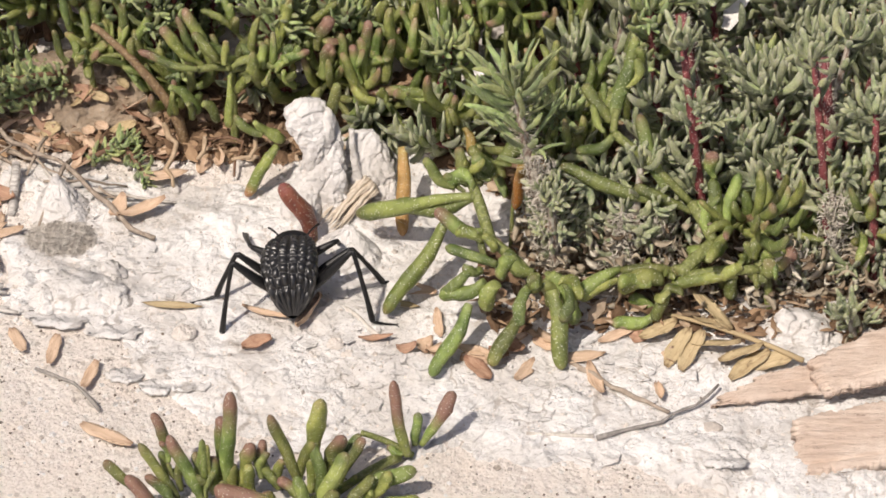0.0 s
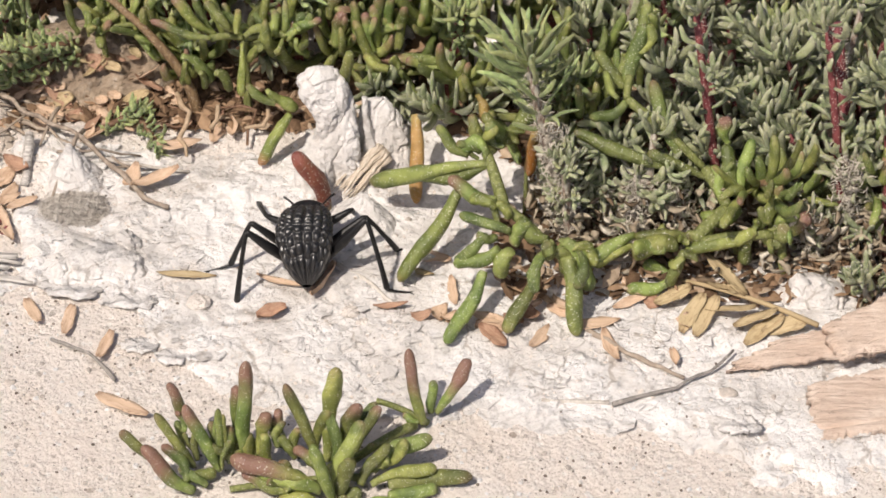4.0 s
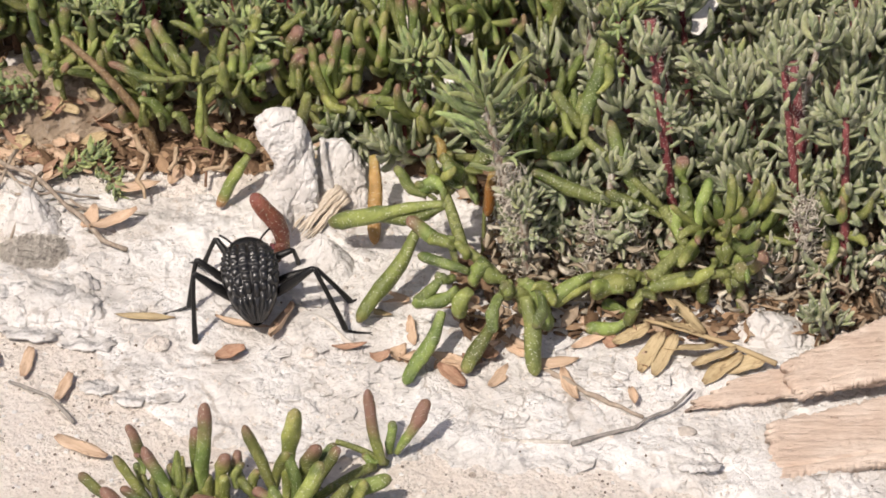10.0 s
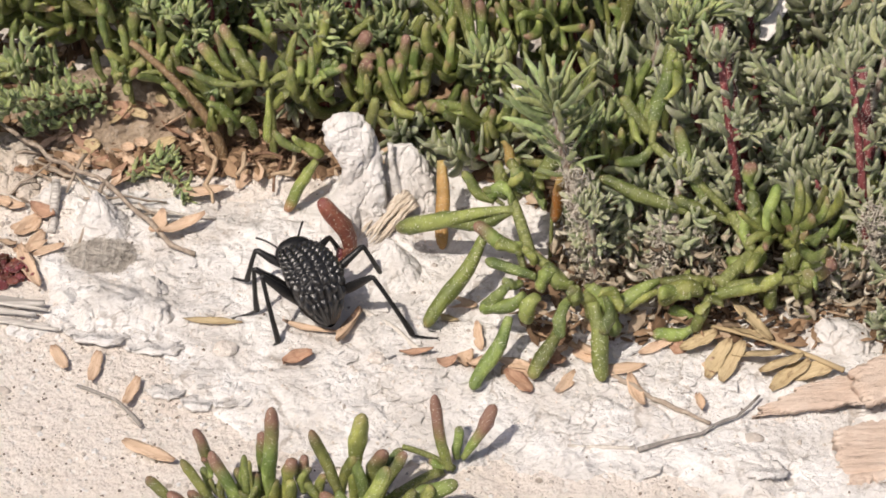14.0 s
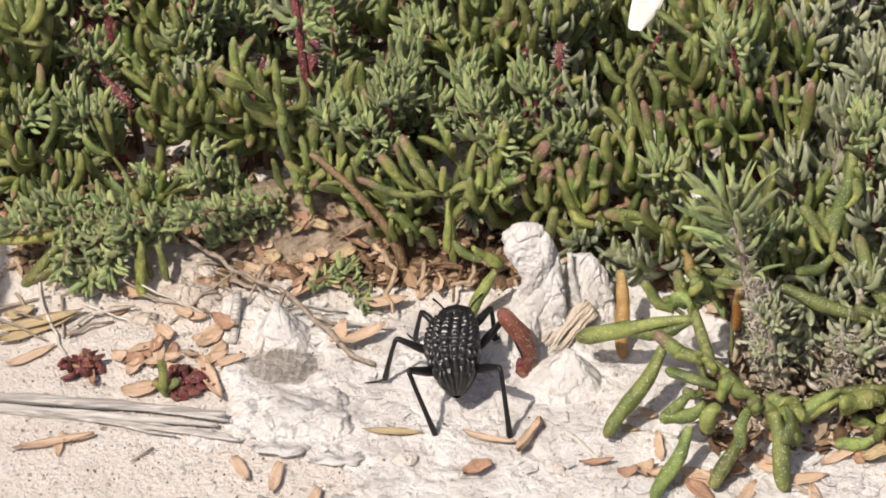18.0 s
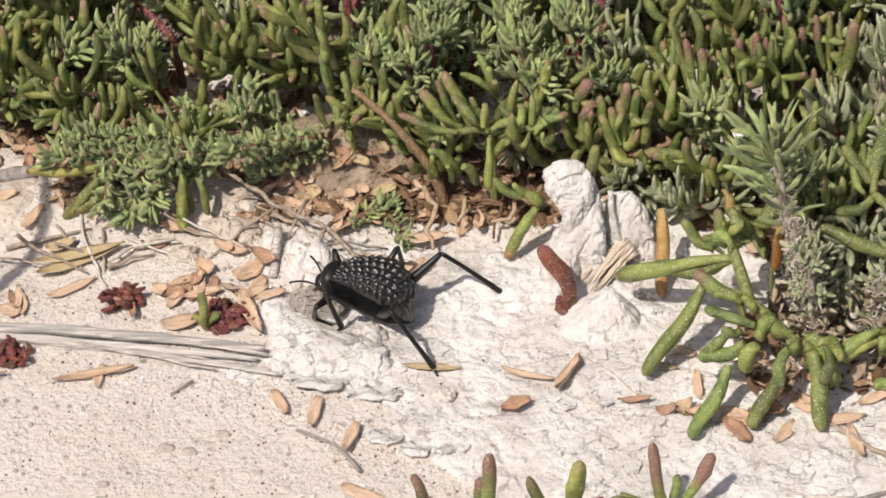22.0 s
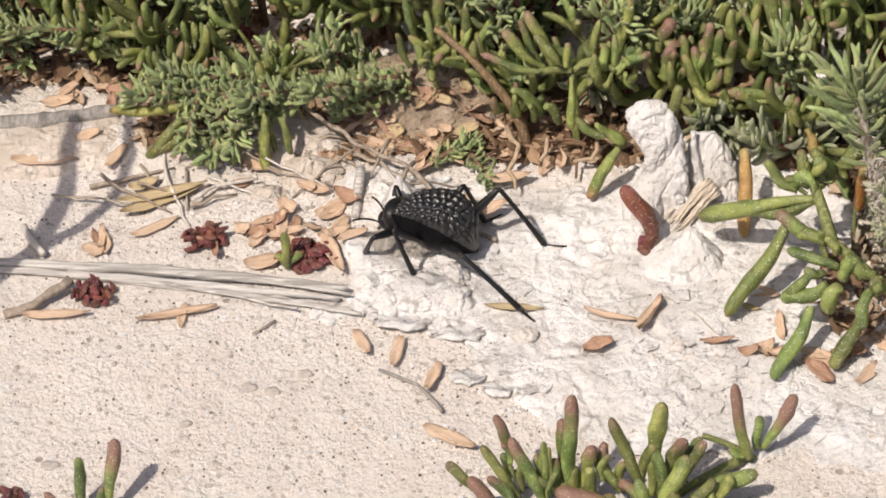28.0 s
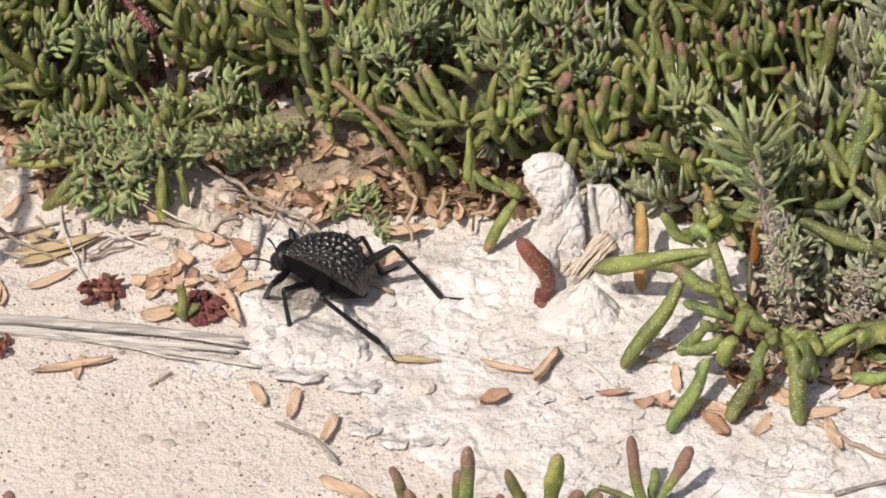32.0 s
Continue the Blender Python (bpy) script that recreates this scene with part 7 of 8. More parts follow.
# fallen leaves and bits under the thicket
bits_rng = random.Random(31)
bits_v, bits_f = [], []
for k in range(10000):
    x = bits_rng.uniform(-165, 120) if k < 3400 or k >= 5200 else bits_rng.uniform(-62, -24) if k < 3800 else bits_rng.uniform(-95, -52) if k < 4600 else bits_rng.uniform(8, 82)
    if k >= 8200:
        x, k = bits_rng.uniform(-118, -18), 3500
    y = float(np.interp(x, FRONT_X, FRONT_Y)) - 8 + 95 * bits_rng.random() ** 1.3 if k < 3400 or k >= 5200 else bits_rng.uniform(27, 46) if k < 3800 else bits_rng.uniform(33, 66) if k < 4600 else bits_rng.uniform(-17, 3)
    a, length, w, z = bits_rng.uniform(0, 6.28), bits_rng.uniform(1.5, 6) * (1.0 if k < 5200 else 1.7), bits_rng.uniform(0.25, 1.2) * (1.0 if k < 5200 else 1.3), bits_rng.uniform(0.6, 3.0)
    z = terrain(x, y) + bits_rng.uniform(0.1, 0.9) if k == 3500 else z
    d, e = Vector((math.cos(a), math.sin(a), bits_rng.uniform(-0.4, 0.4))) * length / 2, Vector((-math.sin(a), math.cos(a), bits_rng.uniform(-0.6, 0.6))) * w
    c, n = Vector((x, y, z)), len(bits_v)
    bits_v += [tuple(p * MM) for p in (c - d, c - d * 0.3 + e, c + d * 0.5 + e * 0.8, c + d, c + d * 0.5 - e * 0.8, c - d * 0.3 - e, c + Vector((0, 0, 0.5)), c - Vector((0, 0, 0.3)))]
    bits_f += [(n + k, n + (k + 1) % 6, n + 6) for k in range(6)] + [(n + (k + 1) % 6, n + k, n + 7) for k in range(6)]
under = new("leaf_litter", raw_mesh("leaf_litter", bits_v, bits_f, LITTER_BROWN, False))
tagged(under, "brown dry leaf litter under the plants", "litter", kind="stuff")

# withered grey leaf bits caught low in the shrubs
dead_rng = random.Random(77)
dead_v, dead_f = [], []
for _ in range(1500):
    x = dead_rng.uniform(14, 88)
    y, z = dead_rng.gauss(1.0 - 0.08 * (x - 20), 5.0), dead_rng.uniform(0.6, 15.0) * dead_rng.random() + 0.5
    way = Vector((dead_rng.gauss(0, 1), dead_rng.gauss(0, 1), dead_rng.gauss(0, 0.7))).normalized()
    long, r, side = dead_rng.uniform(1.2, 4.2), dead_rng.uniform(0.22, 0.75), way.orthogonal().normalized()
    curl, n, c = dead_rng.uniform(-1.2, 1.2), len(dead_v), Vector((x, y, z))
    for k in range(5):
        u = k / 4
        mid, fat = c + way * long * (u - 0.5) + side * curl * 4 * u * (1 - u), r * (0.25 + math.sin(math.pi * min(max(u, 0.08), 0.92)))
        for a in (0.0, 2.1, 4.2):
            dead_v.append(tuple((mid + (Matrix.Rotation(a, 3, way) @ side) * fat) * MM))
        if k:
            dead_f += [(n + 3 * k - 3 + i, n + 3 * k - 3 + (i + 1) % 3, n + 3 * k + (i + 1) % 3, n + 3 * k + i) for i in range(3)]
WOOLS = [((21.5, -2.4, 3.0), (17.0, -0.4, 27.0), 420), ((70.8, -4.2, 2.0), (68.4, -4.2, 23.0), 300), ((63.1, -6.4, 1.0), (63.3, -6.4, 12.0), 120), ((41.4, -3.4, 1.0), (38.8, -1.6, 14.0), 150), ((32.5, -4.0, 1.0), (32.8, -2.0, 15.0), 150)]
wool_v, wool_f = [], []
for a, b, count in WOOLS:
    for _ in range(int(count * 1.8)):
        c = Vector(a).lerp(Vector(b), dead_rng.random()) + Vector((dead_rng.gauss(0, 1.3), dead_rng.gauss(-0.4, 1.0), dead_rng.gauss(0, 0.6)))
        way = Vector((dead_rng.gauss(0, 1), dead_rng.gauss(0, 1), dead_rng.gauss(0, 1))).normalized()
        side, long, r, n = way.orthogonal().normalized(), dead_rng.uniform(0.5, 2.0), dead_rng.uniform(0.05, 0.2), len(wool_v)
        for k in range(4):
            u = k / 3
            mid = c + way * long * (u - 0.5) + side * 1.5 * r * 4 * u * (1 - u)
            for turn_ in (0.0, 2.1, 4.2):
                wool_v.append(tuple((mid + (Matrix.Rotation(turn_, 3, way) @ side) * r * (0.3 + 0.7 * math.sin(math.pi * min(max(u, 0.1), 0.9)))) * MM))
            if k:
                wool_f += [(n + 3 * k - 3 + i, n + 3 * k - 3 + (i + 1) % 3, n + 3 * k + (i + 1) % 3, n + 3 * k + i) for i in range(3)]
wool = new("woolly_tufts", raw_mesh("woolly_tufts", wool_v, wool_f, HAIR))
tagged(wool, "whitish woolly tufts clinging to shrub stems", "plant wool", kind="stuff")
withered = new("withered_leaves", raw_mesh("withered_leaves", dead_v, dead_f, WITHERED))
tagged(withered, "pale grey withered leaf bits caught among shrub stems", "litter", kind="stuff")

# crimson hairy stems standing in front of the thicket
CRIMSON = [(-73.6, 56.3, 15.0, -77.9, 63.5, 28.0, 1.5), (-76.0, 59.3, 14.0, -73.9, 65.4, 24.0, 1.2), (-64.7, 56.5, 17.0, -63.6, 62.8, 30.0, 1.6), (-98.9, 62.3, 14.0, -110.6, 68.7, 25.0, 1.1), (-18.7, 59.2, 19.0, -17.8, 62.0, 30.0, 1.2), (-64.8, 70.4, 6.0, -69.5, 87.5, 32.0, 1.45), (-26.4, 71.5, 14.0, -24.7, 84.0, 36.0, 1.5), (-96.4, 69.8, 8.0, -121.6, 94.8, 26.0, 1.3), (47.7, 17.0, 14.0, 42.2, 25.6, 38.0, 1.5),
           (70.0, 11.7, 16.0, 67.1, 19.3, 34.0, 1.4), (15.7, 73.7, 20.0, 19.7, 82.4, 36.0, 1.3), (-78.1, 66.5, 8.0, -81.0, 75.6, 18.0, 2.0), (21.4, -2.1, 2.0, 19.8, 6.1, 12.0, 1.4)]
for ax, ay, az, bx, by, bz, r in CRIMSON:
    root = thing("crimson_stem", ax, ay, 0.0, "upright crimson stem covered in fine pale hairs", "plant stem", "crimson stems")
    stem(root, (ax, ay, az), (bx, by, bz), r * 0.85, r * 0.7, RED_STEM, (0, 0, 0), count=8, jitter=0.12, rng=shoot_rng)
    stem(root, (ax + 0.5, ay + 2, 0), (ax, ay, az), r * 0.6, r * 0.85, BROWN_STEM, count=4, name="stem_foot")
    hairs(root, (ax, ay, az), (bx, by, bz), r * 0.75, 260, shoot_rng)
# woolly tangle of dead felted leaves low in the shrubs
for fx, fy, fz, tx, ty, tz in ((22.0, -0.9, 0.3, 19.4, -0.9, 20.6), (32.5, -2.2, 0.3, 32.8, -0.2, 15.1), (41.4, -2.0, 0.3, 38.8, -0.0, 13.7), (70.8, -2.9, 0.3, 68.4, -2.9, 21.9), (63.1, -5.2, 0.3, 63.3, -5.2, 10.9), (28.5, -0.0, 0.3, 27.2, 2.0, 10.5)):
    root = sprig(shoot_rng, "felted_shrub", "withered woolly grey shrub shoot", (fx, fy, fz), (tx, ty, tz), 9, 5.0, 0.5, GREY, WOOLLY_STEM, "lance", tip_count=5, red=0.3,
                 group="felted shrubs", per_node=4, spread=1.2, start=0.05, up=-0.1, stem_r=1.1)
    hairs(root, (fx, fy, fz), (tx, ty, tz), 1.0, 200, shoot_rng, 2.5)

# white flakes caught among the plants
def flake(label, a, b, width, curl, tilt):
    ob = new("white_flake", dry_leaf_mesh(curl, 0.12, PAPER, 0.35))
    a, b = Vector(a), Vector(b)
    way = b - a
    ob.matrix_world = (Matrix.Translation((a + b) / 2 * MM) @ Matrix.Rotation(math.atan2(-way.x, way.y), 4, "Z") @ Matrix.Rotation(math.atan2(way.z, math.hypot(way.x, way.y)), 4, "X")
                       @ Matrix.Rotation(tilt, 4, "Y") @ Matrix.Diagonal((width * MM, way.length * MM, width * MM, 1)))
    return tagged(ob, label, "flake", "white flakes")


flake("curled white papery flake caught among plant stems", (-4.4, 59.9, 34.0), (3.3, 75.7, 40.0), 5.5, 0.2, 0.3)
flake("white papery flake behind green shoots", (31.9, 91.0, 26.0), (41.0, 88.4, 24.0), 8.0, 0.1, 0.2)
flake("small crumpled white flake among green leaves", (17.8, 55.9, 33.0), (21.4, 53.0, 31.4), 2.8, 0.7, 0.5)
flake("white flake at the top of the grey shrub", (51.3, 36.5, 26.0), (55.5, 43.0, 30.0), 3.4, 0.2, 0.3)
flake("small white crumb caught in a leaf rosette", (6.3, 25.3, 24.0), (8.3, 24.1, 24.0), 1.8, 0.5, 0.0)
flake("small white crumb on the succulent", (43.9, 8.1, 14.0), (45.0, 6.1, 14.0), 3.0, 0.5, 0.0)


# ---- the beetle: its own space has the head towards +y, the middle of the wing case at the origin ----
beetle = new("beetle")
beetle.empty_display_size = 0.002
tagged(beetle, "black long-legged darkling beetle with a pitted wing case", "beetle")


def profile(s, rows):
    return float(np.interp(s, [a for a, _ in rows], [b for _, b in rows]))


HALF_WIDTH = [(0.0, 2.91), (0.05, 3.38), (0.15, 3.95), (0.3, 4.51), (0.48, 4.89), (0.64, 4.79), (0.78, 4.14), (0.88, 3.2), (0.95, 2.07), (1.0, 0.75)]
CREST = [(0.0, 0.7), (0.08, 1.9), (0.22, 3.5), (0.4, 5.0), (0.56, 5.7), (0.69, 5.4), (0.81, 4.0), (0.9, 1.8), (0.96, -0.5), (1.0, -2.7)]
RIM = [(0.0, 0.2), (0.1, 0.9), (0.3, 1.7), (0.6, 1.5), (0.85, -0.5), (1.0, -2.9)]
BELLY = [(0.0, -3.8), (0.4, -5.2), (0.75, -5.2), (1.0, -3.4)]


def wing_case():
    """Domed upper shell with rows of hollows between raised ribs."""
    bm, n, k = bmesh.new(), 150, 110
    shape = []
    for i in range(n + 1):
        s = i / n
        w, top, rim = profile(s, HALF_WIDTH), profile(s, CREST), profile(s, RIM)
        line = []
        for j in range(k + 1):
            v = 2 * j / k - 1
            dome = (1 - abs(v) ** 2.3) ** 0.75
            x, y, z = w * math.sin(v * math.pi / 2) ** 1 if abs(v) < 1 else w * v, 8.4 - 16.0 * s, rim + (top - rim) * dome
            cell_u, cell_v = 12.0 * s - 0.9 * s * s, v * 4.0
            cell_u += 0.28 * (int(math.floor(cell_v)) % 2) + 0.3 * noise.noise(Vector((s * 9, v * 4, 0)))
            fu, fv = cell_u - math.floor(cell_u), cell_v - math.floor(cell_v)
            hollow = (1 - abs(2 * fu - 1) ** 2.4) * (1 - abs(2 * fv - 1) ** 3.0)
            fade = min(1, (1 - s) * 9) * min(1, (1 - abs(v)) * 8 + 0.1) * min(1, s * 25 + 0.2)
            groove = 0.35 * math.exp(-(v * 24) ** 2)
            line.append((Vector((x, y, z)), fade * (0.68 * hollow - 0.4) - groove * 0.3))
        shape.append(line)
    grid = []
    for i in range(n + 1):
        line = []
        for j in range(k + 1):
            p, push = shape[i][j]
            along = shape[min(i + 3, n)][j][0] - shape[max(i - 3, 0)][j][0]
            across = shape[i][min(j + 2, k)][0] - shape[i][max(j - 2, 0)][0]
            out = along.cross(across)
            out = out.normalized() if out.length > 1e-6 else Vector((0, 0, 1))
            line.append(bm.verts.new((p + out * (push if out.z >= -0.2 else -push)) * MM))
        grid.append(line)
    for i in range(n):
        for j in range(k):
            bm.faces.new((grid[i][j], grid[i + 1][j], grid[i + 1][j + 1], grid[i][j + 1]))
    return bm


def underside():
    """Smooth flanks below the rim, and the belly."""
    bm, n, k, last = bmesh.new(), 40, 24, None
    for i in range(n + 1):
        s = i / n
        w, rim, low = profile(s, HALF_WIDTH) * 0.985, profile(s, RIM) - 0.05, profile(s, BELLY)
        ring = []
        for j in range(k + 1):
            a = math.pi * j / k
            bulge = math.sin(a)
            x = w * math.cos(a) * (1 - 0.18 * bulge)
            ring.append(bm.verts.new((x * MM, (8.4 - 16.0 * s) * MM, (rim + (low - rim) * bulge ** 0.8) * MM)))
        if last:
            for j in range(k):
                bm.faces.new((last[j], last[j + 1], ring[j + 1], ring[j]))
        last = ring
    return bm


def ellipsoid(cx, cy, cz, rx, ry, rz, turn_x=0.0, pits=0.0, power=1.0):
    bm = bmesh.new()
    bmesh.ops.create_uvsphere(bm, u_segments=32, v_segments=20, radius=1.0)
    rot = Matrix.Rotation(radians(turn_x), 3, "X")
    for v in bm.verts:
        d = v.co.copy()
        p = Vector((rx * d.x, ry * d.y, rz * (abs(d.z) ** power) * (1 if d.z > 0 else -1)))
        p += d * pits * noise.noise(d * 9)
        v.co = (rot @ p + Vector((cx, cy, cz))) * MM
    return bm


part("wing_case", wing_case(), SHELL, beetle, "black wing case with rows of pits")
part("abdomen", underside(), BELLY_BLACK, beetle)
part("thorax", ellipsoid(0, 8.5, -1.5, 3.4, 2.0, 2.7, -22, 0.08, 0.8), SHELL_DULL, beetle)
head = part("head", ellipsoid(0, 9.9, -3.4, 2.0, 1.5, 1.8, -55, 0.06), SHELL_DULL, beetle)
for side in (-1, 1):
    part("eye", ellipsoid(side * 1.7, 9.9, -3.0, 0.45, 0.6, 0.65), EYE, head)
    bm = bmesh.new()
    tube(bm, [Vector(p) * MM for p in ((side * 0.5, 10.6, -4.6), (side * 0.7, 11.0, -5.3), (side * 0.15, 11.1, -5.9))], [0.35 * MM, 0.3 * MM, 0.08 * MM], 8)
    part("mandible", bm, SHELL, head)
    bm = bmesh.new()
    pts, radii = [], []
    for k in range(23):
        s = k / 22
        pts.append(Vector((side * (1.3 + 3.2 * s), 10.7 + 4.2 * s, -3.6 + 2.4 * s * (1 - s) + 0.6 * s)) * MM)
        radii.append((0.13 + (0.06 if k % 2 else 0.0) + 0.04 * s) * MM)
    tube(bm, pts, radii, 8)
    part("antenna", bm, SHELL_DULL, head)

# legs: hip place, thigh length, shin length, foot length
LEGS = {"front": ((2.1, 7.1, -3.4), 6.2, 7.7, 3.0), "middle": ((2.8, 1.7, -3.2), 9.1, 10.2, 4.2), "hind": ((2.7, -2.0, -2.8), 12.1, 14.2, 4.0)}


def limb(length, rows, sides=10):
    bm = bmesh.new()
    tube(bm, [(0, s * length * MM, z * MM) for s, _, z in rows], [r * MM for _, r, _ in rows], sides)
    return bm


def toe(length):
    bm = bmesh.new()
    pts, radii = [], []
    for k in range(11):
        s = k / 10
        pts.append(Vector((0, s * length, -0.12 * math.sin(3 * s))) * MM)
        radii.append((0.24 if k % 2 else 0.33) * (1 - 0.35 * s) * MM)
    tube(bm, pts, radii, 7)
    for side in (-1, 1):
        tube(bm, [Vector(p) * MM for p in ((0, length - 0.1, 0), (side * 0.3, length + 0.5, 0), (side * 0.35, length + 0.9, -0.3))], [0.12 * MM, 0.1 * MM, 0.03 * MM], 5)
    return bm


JOINTS = {}
for kind, (hip, thigh, shin, foot_length) in LEGS.items():
    fat = 0.95 if kind == "hind" else 0.8
    for side, word in ((-1, "left"), (1, "right")):
        upper = part("thigh", limb(thigh, [(0, 0.5, 0), (0.12, fat * 0.75, 0), (0.45, fat, 0), (0.8, fat * 0.72, 0), (0.96, 0.52, 0), (1.0, 0.25, 0)]), SHELL_DULL, beetle)
        lower = part("shin", limb(shin, [(0, 0.3, 0), (0.04, 0.42, 0), (0.3, 0.4, 0.1), (0.7, 0.46, 0.1), (0.97, 0.58, 0), (1.0, 0.35, 0)]), SHELL_DULL, beetle)
        end = part("foot", toe(foot_length), SHELL_DULL, lower)
        JOINTS[kind, word] = (upper, lower, end, side)

# body: seconds, place of the wing case's middle x y z, heading (0 is away, to the left positive), rise of the head, roll
BODY = [
    (0, -24.6, -11.6, 8.3, 2.1, 2.9, -6.0), (7, -24.4, -11.9, 8.3, 0.5, 1.8, -4.5), (10, -26.8, -11.2, 8.5, 7.8, 4.0, -4.7), (12, -25.8, -11.4, 8.3, 12.9, 6.9, -3.8),
    (14, -27.7, -10.5, 8.5, 26.6, 11.9, -3.8), (16.5, -35.0, -1.7, 8.5, 6.7, 9.3, -5.1), (17, -35.2, -1.7, 8.6, 3.3, 9.0, -4.3), (18, -34.9, -1.4, 9.8, 2.1, 10.4, -7.5),
    (18.5, -36.0, -1.5, 10.4, 13.5, 11.1, -3.6), (19, -38.5, -0.9, 8.6, 37.2, 15.2, 3.6), (19.5, -42.2, 0.9, 8.1, 50.7, 15.5, 4.6), (20, -45.9, -0.4, 8.5, 65.7, 10.6, 8.5),
    (21, -49.2, 2.0, 7.1, 59.8, 16.2, 6.6), (22, -55.5, -0.2, 7.7, 69.9, 12.4, 6.5), (23, -59.5, 1.9, 7.7, 80.7, 4.1, 12.6), (25, -59.2, 2.4, 7.6, 73.6, 6.7, 13.3),
    (28, -59.2, 2.0, 7.6, 71.2, 7.0, 10.9), (30, -59.6, 2.4, 7.1, 72.3, 6.4, 11.0), (32, -60.5, 3.4, 8.4, 66.3, 6.0, 11.7),
]
